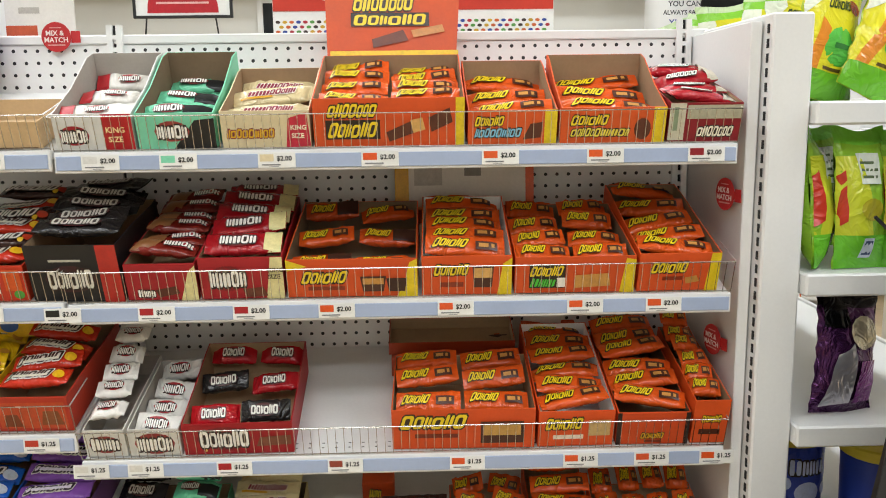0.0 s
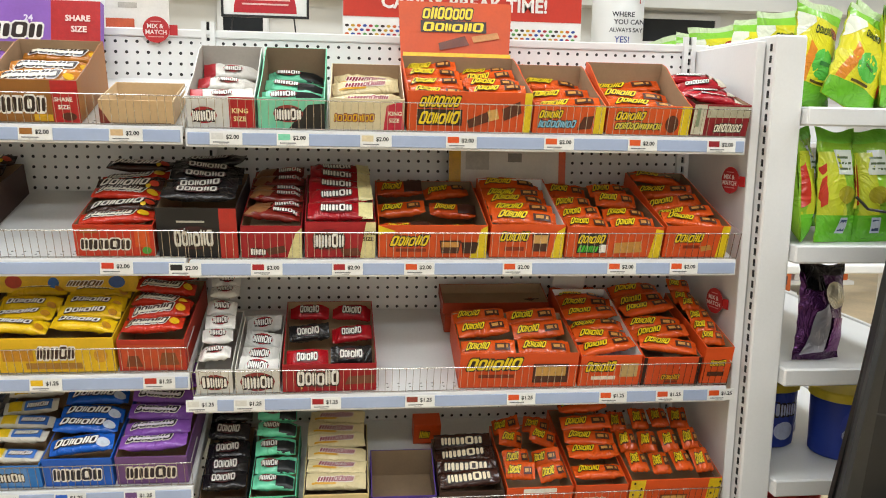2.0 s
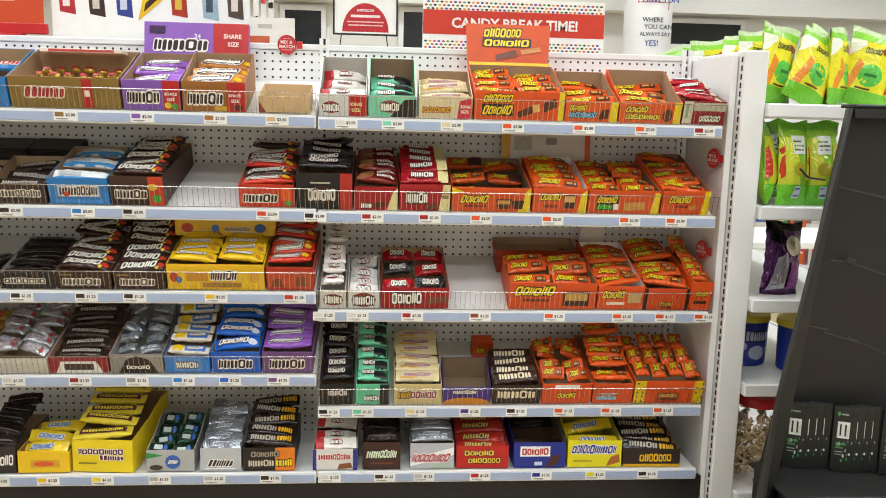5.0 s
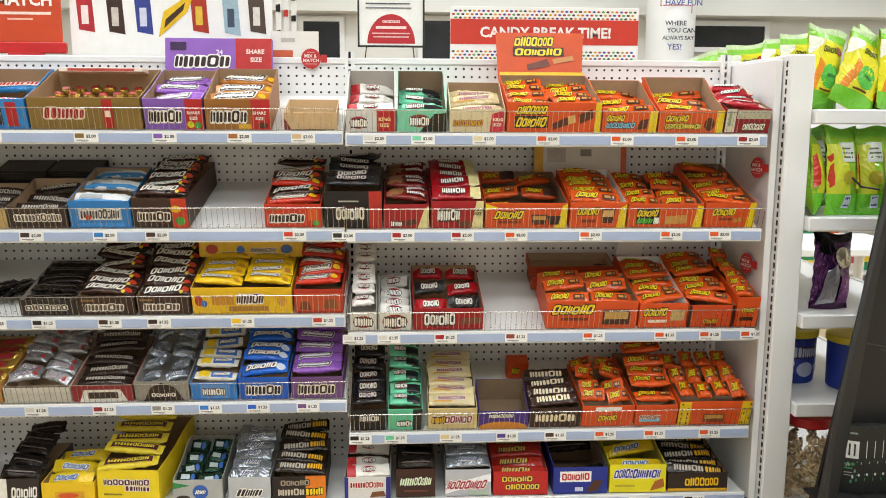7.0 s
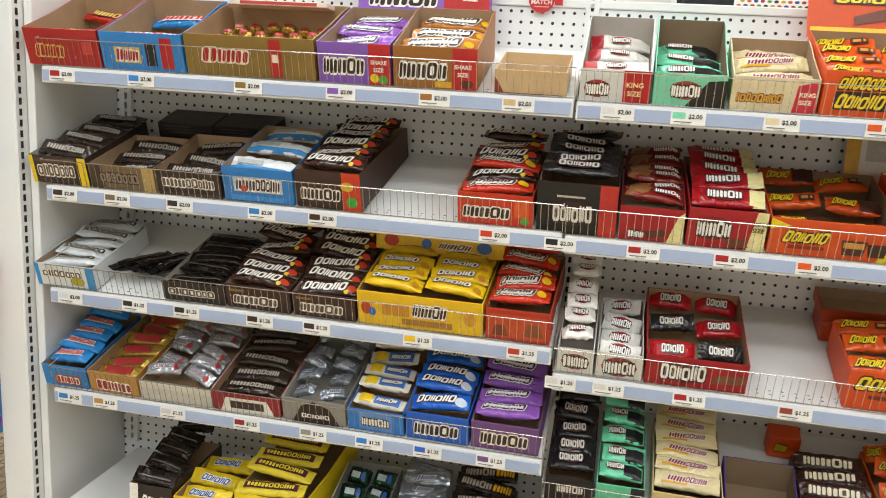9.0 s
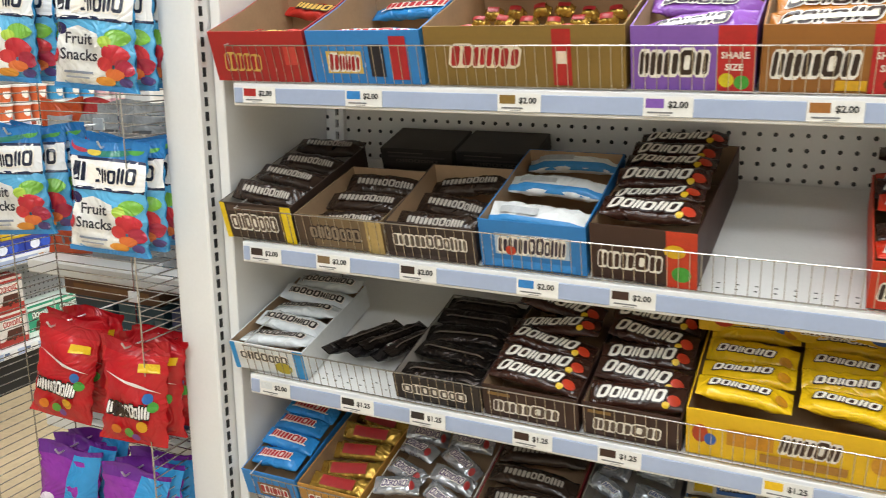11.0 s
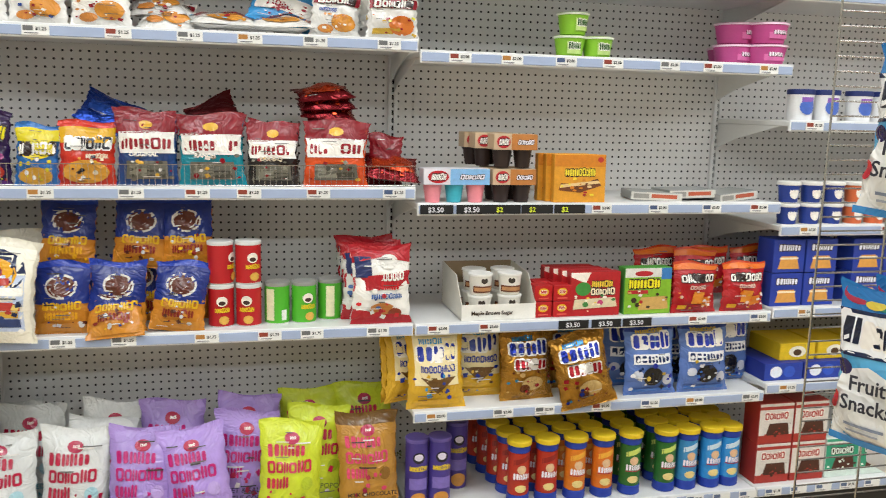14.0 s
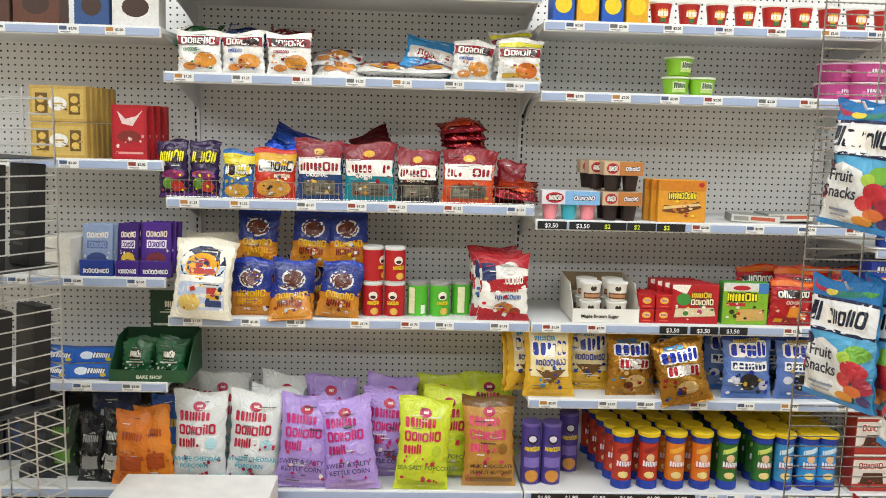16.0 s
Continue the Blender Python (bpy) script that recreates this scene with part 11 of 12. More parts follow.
tin("pud_1", [(0.028, 0), (0.029, 0.002), (0.035, 0.058), (0.038, 0.06), (0.038, 0.068), (0.036, 0.07)], ["e6e2da", "d86a3a", "e9e6e0", "e9e6e0", "e9e6e0"], [("e",0.5,0.5,0.2,0.3,"efe9e0")], "small printed pudding cup with a white lid", on_wall(YS[3] + 0.315, 1.10 + 0, 0.05, 0), name="pudding_cup", category="pudding cup", group="small pudding cups", lid=3, r=0.032)
tin("pud_1", [(0.028, 0), (0.029, 0.002), (0.035, 0.058), (0.038, 0.06), (0.038, 0.068), (0.036, 0.07)], ["e6e2da", "d86a3a", "e9e6e0", "e9e6e0", "e9e6e0"], [("e",0.5,0.5,0.2,0.3,"efe9e0")], "small printed pudding cup with a white lid", on_wall(YS[3] + 0.400, 1.10 + 0, 0.05, 0), name="pudding_cup", category="pudding cup", group="small pudding cups", lid=3, r=0.032)
tin("pud_1", [(0.028, 0), (0.029, 0.002), (0.035, 0.058), (0.038, 0.06), (0.038, 0.068), (0.036, 0.07)], ["e6e2da", "d86a3a", "e9e6e0", "e9e6e0", "e9e6e0"], [("e",0.5,0.5,0.2,0.3,"efe9e0")], "small printed pudding cup with a white lid", on_wall(YS[3] + 0.485, 1.10 + 0, 0.05, 0), name="pudding_cup", category="pudding cup", group="small pudding cups", lid=3, r=0.032)
tin("pud_2", [(0.028, 0), (0.029, 0.002), (0.035, 0.058), (0.038, 0.06), (0.038, 0.068), (0.036, 0.07)], ["e6e2da", "3a9ad0", "e9e6e0", "e9e6e0", "e9e6e0"], [("e",0.5,0.5,0.2,0.3,"efe9e0")], "small printed pudding cup with a white lid", on_wall(YS[3] + 0.570, 1.10 + 0, 0.05, 0), name="pudding_cup", category="pudding cup", group="small pudding cups", lid=3, r=0.032)
tin("pud_2", [(0.028, 0), (0.029, 0.002), (0.035, 0.058), (0.038, 0.06), (0.038, 0.068), (0.036, 0.07)], ["e6e2da", "3a9ad0", "e9e6e0", "e9e6e0", "e9e6e0"], [("e",0.5,0.5,0.2,0.3,"efe9e0")], "small printed pudding cup with a white lid", on_wall(YS[3] + 0.655, 1.10 + 0, 0.05, 0), name="pudding_cup", category="pudding cup", group="small pudding cups", lid=3, r=0.032)
tin("pud_2", [(0.028, 0), (0.029, 0.002), (0.035, 0.058), (0.038, 0.06), (0.038, 0.068), (0.036, 0.07)], ["e6e2da", "3a9ad0", "e9e6e0", "e9e6e0", "e9e6e0"], [("e",0.5,0.5,0.2,0.3,"efe9e0")], "small printed pudding cup with a white lid", on_wall(YS[3] + 0.740, 1.10 + 0, 0.05, 0), name="pudding_cup", category="pudding cup", group="small pudding cups", lid=3, r=0.032)
tin("pud_3", [(0.028, 0), (0.029, 0.002), (0.035, 0.058), (0.038, 0.06), (0.038, 0.068), (0.036, 0.07)], ["e6e2da", "e0b0b8", "e9e6e0", "e9e6e0", "e9e6e0"], [("e",0.5,0.5,0.2,0.3,"efe9e0")], "small printed pudding cup with a white lid", on_wall(YS[3] + 0.825, 1.10 + 0, 0.05, 0), name="pudding_cup", category="pudding cup", group="small pudding cups", lid=3, r=0.032)
tin("pud_3", [(0.028, 0), (0.029, 0.002), (0.035, 0.058), (0.038, 0.06), (0.038, 0.068), (0.036, 0.07)], ["e6e2da", "e0b0b8", "e9e6e0", "e9e6e0", "e9e6e0"], [("e",0.5,0.5,0.2,0.3,"efe9e0")], "small printed pudding cup with a white lid", on_wall(YS[3] + 0.910, 1.10 + 0, 0.05, 0), name="pudding_cup", category="pudding cup", group="small pudding cups", lid=3, r=0.032)
tin("pud_0", [(0.028, 0), (0.029, 0.002), (0.035, 0.058), (0.038, 0.06), (0.038, 0.068), (0.036, 0.07)], ["e6e2da", "1f3a8c", "e9e6e0", "e9e6e0", "e9e6e0"], [("e",0.5,0.5,0.2,0.3,"efe9e0")], "small printed pudding cup with a white lid", on_wall(YS[3] + 0.060, 1.10 + 0.072, 0.05, 0), name="pudding_cup", category="pudding cup", group="small pudding cups", lid=3, r=0.032)
tin("pud_0", [(0.028, 0), (0.029, 0.002), (0.035, 0.058), (0.038, 0.06), (0.038, 0.068), (0.036, 0.07)], ["e6e2da", "1f3a8c", "e9e6e0", "e9e6e0", "e9e6e0"], [("e",0.5,0.5,0.2,0.3,"efe9e0")], "small printed pudding cup with a white lid", on_wall(YS[3] + 0.145, 1.10 + 0.072, 0.05, 0), name="pudding_cup", category="pudding cup", group="small pudding cups", lid=3, r=0.032)
tin("pud_0", [(0.028, 0), (0.029, 0.002), (0.035, 0.058), (0.038, 0.06), (0.038, 0.068), (0.036, 0.07)], ["e6e2da", "1f3a8c", "e9e6e0", "e9e6e0", "e9e6e0"], [("e",0.5,0.5,0.2,0.3,"efe9e0")], "small printed pudding cup with a white lid", on_wall(YS[3] + 0.230, 1.10 + 0.072, 0.05, 0), name="pudding_cup", category="pudding cup", group="small pudding cups", lid=3, r=0.032)
tin("pud_1", [(0.028, 0), (0.029, 0.002), (0.035, 0.058), (0.038, 0.06), (0.038, 0.068), (0.036, 0.07)], ["e6e2da", "d86a3a", "e9e6e0", "e9e6e0", "e9e6e0"], [("e",0.5,0.5,0.2,0.3,"efe9e0")], "small printed pudding cup with a white lid", on_wall(YS[3] + 0.315, 1.10 + 0.072, 0.05, 0), name="pudding_cup", category="pudding cup", group="small pudding cups", lid=3, r=0.032)
tin("pud_1", [(0.028, 0), (0.029, 0.002), (0.035, 0.058), (0.038, 0.06), (0.038, 0.068), (0.036, 0.07)], ["e6e2da", "d86a3a", "e9e6e0", "e9e6e0", "e9e6e0"], [("e",0.5,0.5,0.2,0.3,"efe9e0")], "small printed pudding cup with a white lid", on_wall(YS[3] + 0.400, 1.10 + 0.072, 0.05, 0), name="pudding_cup", category="pudding cup", group="small pudding cups", lid=3, r=0.032)
tin("pud_1", [(0.028, 0), (0.029, 0.002), (0.035, 0.058), (0.038, 0.06), (0.038, 0.068), (0.036, 0.07)], ["e6e2da", "d86a3a", "e9e6e0", "e9e6e0", "e9e6e0"], [("e",0.5,0.5,0.2,0.3,"efe9e0")], "small printed pudding cup with a white lid", on_wall(YS[3] + 0.485, 1.10 + 0.072, 0.05, 0), name="pudding_cup", category="pudding cup", group="small pudding cups", lid=3, r=0.032)
tin("pud_2", [(0.028, 0), (0.029, 0.002), (0.035, 0.058), (0.038, 0.06), (0.038, 0.068), (0.036, 0.07)], ["e6e2da", "3a9ad0", "e9e6e0", "e9e6e0", "e9e6e0"], [("e",0.5,0.5,0.2,0.3,"efe9e0")], "small printed pudding cup with a white lid", on_wall(YS[3] + 0.570, 1.10 + 0.072, 0.05, 0), name="pudding_cup", category="pudding cup", group="small pudding cups", lid=3, r=0.032)
tin("pud_2", [(0.028, 0), (0.029, 0.002), (0.035, 0.058), (0.038, 0.06), (0.038, 0.068), (0.036, 0.07)], ["e6e2da", "3a9ad0", "e9e6e0", "e9e6e0", "e9e6e0"], [("e",0.5,0.5,0.2,0.3,"efe9e0")], "small printed pudding cup with a white lid", on_wall(YS[3] + 0.655, 1.10 + 0.072, 0.05, 0), name="pudding_cup", category="pudding cup", group="small pudding cups", lid=3, r=0.032)
tin("pud_2", [(0.028, 0), (0.029, 0.002), (0.035, 0.058), (0.038, 0.06), (0.038, 0.068), (0.036, 0.07)], ["e6e2da", "3a9ad0", "e9e6e0", "e9e6e0", "e9e6e0"], [("e",0.5,0.5,0.2,0.3,"efe9e0")], "small printed pudding cup with a white lid", on_wall(YS[3] + 0.740, 1.10 + 0.072, 0.05, 0), name="pudding_cup", category="pudding cup", group="small pudding cups", lid=3, r=0.032)
tin("pud_3", [(0.028, 0), (0.029, 0.002), (0.035, 0.058), (0.038, 0.06), (0.038, 0.068), (0.036, 0.07)], ["e6e2da", "e0b0b8", "e9e6e0", "e9e6e0", "e9e6e0"], [("e",0.5,0.5,0.2,0.3,"efe9e0")], "small printed pudding cup with a white lid", on_wall(YS[3] + 0.825, 1.10 + 0.072, 0.05, 0), name="pudding_cup", category="pudding cup", group="small pudding cups", lid=3, r=0.032)
tin("pud_3", [(0.028, 0), (0.029, 0.002), (0.035, 0.058), (0.038, 0.06), (0.038, 0.068), (0.036, 0.07)], ["e6e2da", "e0b0b8", "e9e6e0", "e9e6e0", "e9e6e0"], [("e",0.5,0.5,0.2,0.3,"efe9e0")], "small printed pudding cup with a white lid", on_wall(YS[3] + 0.910, 1.10 + 0.072, 0.05, 0), name="pudding_cup", category="pudding cup", group="small pudding cups", lid=3, r=0.032)
pack("tart_box", 0.12, 0.112, 0.09, "1f3a9c", [("w",0.15,0.66,0.85,0.86,4,"e9e9f2",0.05),("q",((0.15,0.1),(0.85,0.1),(0.75,0.5),(0.25,0.5)),"d89a4a"),("r",0.2,0.4,0.8,0.46,"efe0c0")], "blue toaster pastry box", on_wall(YS[3] + 0.070, 0.822 + 0, 0.03, 0), group="blue toaster pastry boxes")
pack("tart_box", 0.12, 0.112, 0.09, "1f3a9c", [("w",0.15,0.66,0.85,0.86,4,"e9e9f2",0.05),("q",((0.15,0.1),(0.85,0.1),(0.75,0.5),(0.25,0.5)),"d89a4a"),("r",0.2,0.4,0.8,0.46,"efe0c0")], "blue toaster pastry box", on_wall(YS[3] + 0.195, 0.822 + 0, 0.03, 0), group="blue toaster pastry boxes")
pack("tart_box", 0.12, 0.112, 0.09, "1f3a9c", [("w",0.15,0.66,0.85,0.86,4,"e9e9f2",0.05),("q",((0.15,0.1),(0.85,0.1),(0.75,0.5),(0.25,0.5)),"d89a4a"),("r",0.2,0.4,0.8,0.46,"efe0c0")], "blue toaster pastry box", on_wall(YS[3] + 0.380, 0.822 + 0, 0.03, 0), group="blue toaster pastry boxes")
pack("tart_box", 0.12, 0.112, 0.09, "1f3a9c", [("w",0.15,0.66,0.85,0.86,4,"e9e9f2",0.05),("q",((0.15,0.1),(0.85,0.1),(0.75,0.5),(0.25,0.5)),"d89a4a"),("r",0.2,0.4,0.8,0.46,"efe0c0")], "blue toaster pastry box", on_wall(YS[3] + 0.505, 0.822 + 0, 0.03, 0), group="blue toaster pastry boxes")
pack("tart_box", 0.12, 0.112, 0.09, "1f3a9c", [("w",0.15,0.66,0.85,0.86,4,"e9e9f2",0.05),("q",((0.15,0.1),(0.85,0.1),(0.75,0.5),(0.25,0.5)),"d89a4a"),("r",0.2,0.4,0.8,0.46,"efe0c0")], "blue toaster pastry box", on_wall(YS[3] + 0.630, 0.822 + 0, 0.03, 0), group="blue toaster pastry boxes")
pack("tart_box", 0.12, 0.112, 0.09, "1f3a9c", [("w",0.15,0.66,0.85,0.86,4,"e9e9f2",0.05),("q",((0.15,0.1),(0.85,0.1),(0.75,0.5),(0.25,0.5)),"d89a4a"),("r",0.2,0.4,0.8,0.46,"efe0c0")], "blue toaster pastry box", on_wall(YS[3] + 0.755, 0.822 + 0, 0.03, 0), group="blue toaster pastry boxes")
pack("tart_box", 0.12, 0.112, 0.09, "1f3a9c", [("w",0.15,0.66,0.85,0.86,4,"e9e9f2",0.05),("q",((0.15,0.1),(0.85,0.1),(0.75,0.5),(0.25,0.5)),"d89a4a"),("r",0.2,0.4,0.8,0.46,"efe0c0")], "blue toaster pastry box", on_wall(YS[3] + 0.880, 0.822 + 0, 0.03, 0), group="blue toaster pastry boxes")
pack("tart_box", 0.12, 0.112, 0.09, "1f3a9c", [("w",0.15,0.66,0.85,0.86,4,"e9e9f2",0.05),("q",((0.15,0.1),(0.85,0.1),(0.75,0.5),(0.25,0.5)),"d89a4a"),("r",0.2,0.4,0.8,0.46,"efe0c0")], "blue toaster pastry box", on_wall(YS[3] + 0.070, 0.822 + 0.115, 0.03, 0), group="blue toaster pastry boxes")
pack("tart_box", 0.12, 0.112, 0.09, "1f3a9c", [("w",0.15,0.66,0.85,0.86,4,"e9e9f2",0.05),("q",((0.15,0.1),(0.85,0.1),(0.75,0.5),(0.25,0.5)),"d89a4a"),("r",0.2,0.4,0.8,0.46,"efe0c0")], "blue toaster pastry box", on_wall(YS[3] + 0.195, 0.822 + 0.115, 0.03, 0), group="blue toaster pastry boxes")
pack("tart_box", 0.12, 0.112, 0.09, "1f3a9c", [("w",0.15,0.66,0.85,0.86,4,"e9e9f2",0.05),("q",((0.15,0.1),(0.85,0.1),(0.75,0.5),(0.25,0.5)),"d89a4a"),("r",0.2,0.4,0.8,0.46,"efe0c0")], "blue toaster pastry box", on_wall(YS[3] + 0.380, 0.822 + 0.115, 0.03, 0), group="blue toaster pastry boxes")
pack("tart_box", 0.12, 0.112, 0.09, "1f3a9c", [("w",0.15,0.66,0.85,0.86,4,"e9e9f2",0.05),("q",((0.15,0.1),(0.85,0.1),(0.75,0.5),(0.25,0.5)),"d89a4a"),("r",0.2,0.4,0.8,0.46,"efe0c0")], "blue toaster pastry box", on_wall(YS[3] + 0.505, 0.822 + 0.115, 0.03, 0), group="blue toaster pastry boxes")
pack("tart_box", 0.12, 0.112, 0.09, "1f3a9c", [("w",0.15,0.66,0.85,0.86,4,"e9e9f2",0.05),("q",((0.15,0.1),(0.85,0.1),(0.75,0.5),(0.25,0.5)),"d89a4a"),("r",0.2,0.4,0.8,0.46,"efe0c0")], "blue toaster pastry box", on_wall(YS[3] + 0.630, 0.822 + 0.115, 0.03, 0), group="blue toaster pastry boxes")
pack("tart_box", 0.12, 0.112, 0.09, "1f3a9c", [("w",0.15,0.66,0.85,0.86,4,"e9e9f2",0.05),("q",((0.15,0.1),(0.85,0.1),(0.75,0.5),(0.25,0.5)),"d89a4a"),("r",0.2,0.4,0.8,0.46,"efe0c0")], "blue toaster pastry box", on_wall(YS[3] + 0.755, 0.822 + 0.115, 0.03, 0), group="blue toaster pastry boxes")
pack("tart_box", 0.12, 0.112, 0.09, "1f3a9c", [("w",0.15,0.66,0.85,0.86,4,"e9e9f2",0.05),("q",((0.15,0.1),(0.85,0.1),(0.75,0.5),(0.25,0.5)),"d89a4a"),("r",0.2,0.4,0.8,0.46,"efe0c0")], "blue toaster pastry box", on_wall(YS[3] + 0.880, 0.822 + 0.115, 0.03, 0), group="blue toaster pastry boxes")
pack("cookie_tray_0", 0.15, 0.06, 0.2, "1c3a9c", [("e",0.3,0.5,0.16,0.36,"e6e9f2"),("e",0.65,0.5,0.16,0.36,"2f55c0")], "blue cookie snack carton", on_wall(YS[3] + 0.090, 0.56, 0.03, 0), side="1c2f8c")
pack("yellow_carton", 0.14, 0.06, 0.18, "e0bc1e", [("e",0.5,0.5,0.25,0.35,"efe9d8"),("e",0.5,0.45,0.12,0.2,"4a3018")], "yellow cookie carton stacked on another", on_wall(YS[3] + 0.160, 0.62, 0.06, 0))
pack("cookie_tray_1", 0.15, 0.06, 0.2, "1c3a9c", [("e",0.3,0.5,0.16,0.36,"e6e9f2"),("e",0.65,0.5,0.16,0.36,"2f55c0")], "yellow cookie snack carton", on_wall(YS[3] + 0.245, 0.56, 0.03, 0), side="1c2f8c")
pack("yellow_carton", 0.14, 0.06, 0.18, "e0bc1e", [("e",0.5,0.5,0.25,0.35,"efe9d8"),("e",0.5,0.45,0.12,0.2,"4a3018")], "yellow cookie carton stacked on another", on_wall(YS[3] + 0.310, 0.62, 0.06, 0))
pack("cookie_tray_0", 0.15, 0.06, 0.2, "1c3a9c", [("e",0.3,0.5,0.16,0.36,"e6e9f2"),("e",0.65,0.5,0.16,0.36,"2f55c0")], "blue cookie snack carton", on_wall(YS[3] + 0.400, 0.56, 0.03, 0), side="1c2f8c")
pack("yellow_carton", 0.14, 0.06, 0.18, "e0bc1e", [("e",0.5,0.5,0.25,0.35,"efe9d8"),("e",0.5,0.45,0.12,0.2,"4a3018")], "yellow cookie carton stacked on another", on_wall(YS[3] + 0.460, 0.62, 0.06, 0))
pack("cookie_tray_1", 0.15, 0.06, 0.2, "d8b41e", [("e",0.3,0.5,0.16,0.36,"e6e9f2"),("e",0.65,0.5,0.16,0.36,"e9e6e0")], "yellow cookie snack carton", on_wall(YS[3] + 0.555, 0.56, 0.03, 0), side="c9a81e")
pack("yellow_carton", 0.14, 0.06, 0.18, "e0bc1e", [("e",0.5,0.5,0.25,0.35,"efe9d8"),("e",0.5,0.45,0.12,0.2,"4a3018")], "yellow cookie carton stacked on another", on_wall(YS[3] + 0.610, 0.62, 0.06, 0))
pack("cookie_tray_0", 0.15, 0.06, 0.2, "d8b41e", [("e",0.3,0.5,0.16,0.36,"e6e9f2"),("e",0.65,0.5,0.16,0.36,"e9e6e0")], "blue cookie snack carton", on_wall(YS[3] + 0.710, 0.56, 0.03, 0), side="c9a81e")
pack("yellow_carton", 0.14, 0.06, 0.18, "e0bc1e", [("e",0.5,0.5,0.25,0.35,"efe9d8"),("e",0.5,0.45,0.12,0.2,"4a3018")], "yellow cookie carton stacked on another", on_wall(YS[3] + 0.760, 0.62, 0.06, 0))
pack("cookie_tray_1", 0.15, 0.06, 0.2, "d8b41e", [("e",0.3,0.5,0.16,0.36,"e6e9f2"),("e",0.65,0.5,0.16,0.36,"e9e6e0")], "yellow cookie snack carton", on_wall(YS[3] + 0.865, 0.56, 0.03, 0), side="c9a81e")
pack("yellow_carton", 0.14, 0.06, 0.18, "e0bc1e", [("e",0.5,0.5,0.25,0.35,"efe9d8"),("e",0.5,0.45,0.12,0.2,"4a3018")], "yellow cookie carton stacked on another", on_wall(YS[3] + 0.910, 0.62, 0.06, 0))
pack("brownie_0", 0.135, 0.145, 0.09, "d8d0c8", [("r",0,0.0,1,0.2,"a8322a"),("r",0,0.85,1,0.93,"a8322a"),("w",0.15,0.6,0.85,0.78,6,"a8322a",0),("q",((0.2,0.2),(0.9,0.2),(0.85,0.5),(0.3,0.5)),"4a2418")], "white and red brownie box", on_wall(YS[3] + 0.080, 0.187, 0.03, 0), side="a8322a")
pack("brownie_0", 0.135, 0.05, 0.09, "d8d0c8", [("r",0,0.0,1,0.2,"a8322a"),("r",0,0.85,1,0.93,"a8322a"),("w",0.15,0.6,0.85,0.78,6,"a8322a",0),("q",((0.2,0.2),(0.9,0.2),(0.85,0.5),(0.3,0.5)),"4a2418")], "white and red brownie box", on_wall(YS[3] + 0.080, 0.333, 0.03, 0), side="a8322a")
pack("brownie_0", 0.135, 0.145, 0.09, "d8d0c8", [("r",0,0.0,1,0.2,"a8322a"),("r",0,0.85,1,0.93,"a8322a"),("w",0.15,0.6,0.85,0.78,6,"a8322a",0),("q",((0.2,0.2),(0.9,0.2),(0.85,0.5),(0.3,0.5)),"4a2418")], "white and red brownie box", on_wall(YS[3] + 0.220, 0.187, 0.03, 0), side="a8322a")
pack("brownie_0", 0.135, 0.05, 0.09, "d8d0c8", [("r",0,0.0,1,0.2,"a8322a"),("r",0,0.85,1,0.93,"a8322a"),("w",0.15,0.6,0.85,0.78,6,"a8322a",0),("q",((0.2,0.2),(0.9,0.2),(0.85,0.5),(0.3,0.5)),"4a2418")], "white and red brownie box", on_wall(YS[3] + 0.220, 0.333, 0.03, 0), side="a8322a")
pack("brownie_1", 0.135, 0.145, 0.09, "2f9a76", [("r",0,0.0,1,0.2,"d8e6dc"),("r",0,0.85,1,0.93,"d8e6dc"),("w",0.15,0.6,0.85,0.78,6,"d8e6dc",0),("q",((0.2,0.2),(0.9,0.2),(0.85,0.5),(0.3,0.5)),"4a2418")], "green mint cookie box", on_wall(YS[3] + 0.360, 0.187, 0.03, 0), side="d8e6dc")
pack("brownie_1", 0.135, 0.145, 0.09, "3aa886", [("r",0,0.0,1,0.2,"d8e6dc"),("r",0,0.85,1,0.93,"d8e6dc"),("w",0.15,0.6,0.85,0.78,6,"d8e6dc",0),("q",((0.2,0.2),(0.9,0.2),(0.85,0.5),(0.3,0.5)),"4a2418")], "green mint cookie box", on_wall(YS[3] + 0.500, 0.187, 0.03, 0), side="d8e6dc")
pack("brownie_2", 0.135, 0.145, 0.09, "3a8fcc", [("r",0,0.0,1,0.2,"d8e0e6"),("r",0,0.85,1,0.93,"d8e0e6"),("w",0.15,0.6,0.85,0.78,6,"d8e0e6",0),("q",((0.2,0.2),(0.9,0.2),(0.85,0.5),(0.3,0.5)),"4a2418")], "blue marshmallow treat box", on_wall(YS[3] + 0.640, 0.187, 0.03, 0), side="d8e0e6")
pack("brownie_2", 0.135, 0.145, 0.09, "3a8fcc", [("r",0,0.0,1,0.2,"d8e0e6"),("r",0,0.85,1,0.93,"d8e0e6"),("w",0.15,0.6,0.85,0.78,6,"d8e0e6",0),("q",((0.2,0.2),(0.9,0.2),(0.85,0.5),(0.3,0.5)),"4a2418")], "blue marshmallow treat box", on_wall(YS[3] + 0.780, 0.187, 0.03, 0), side="d8e0e6")
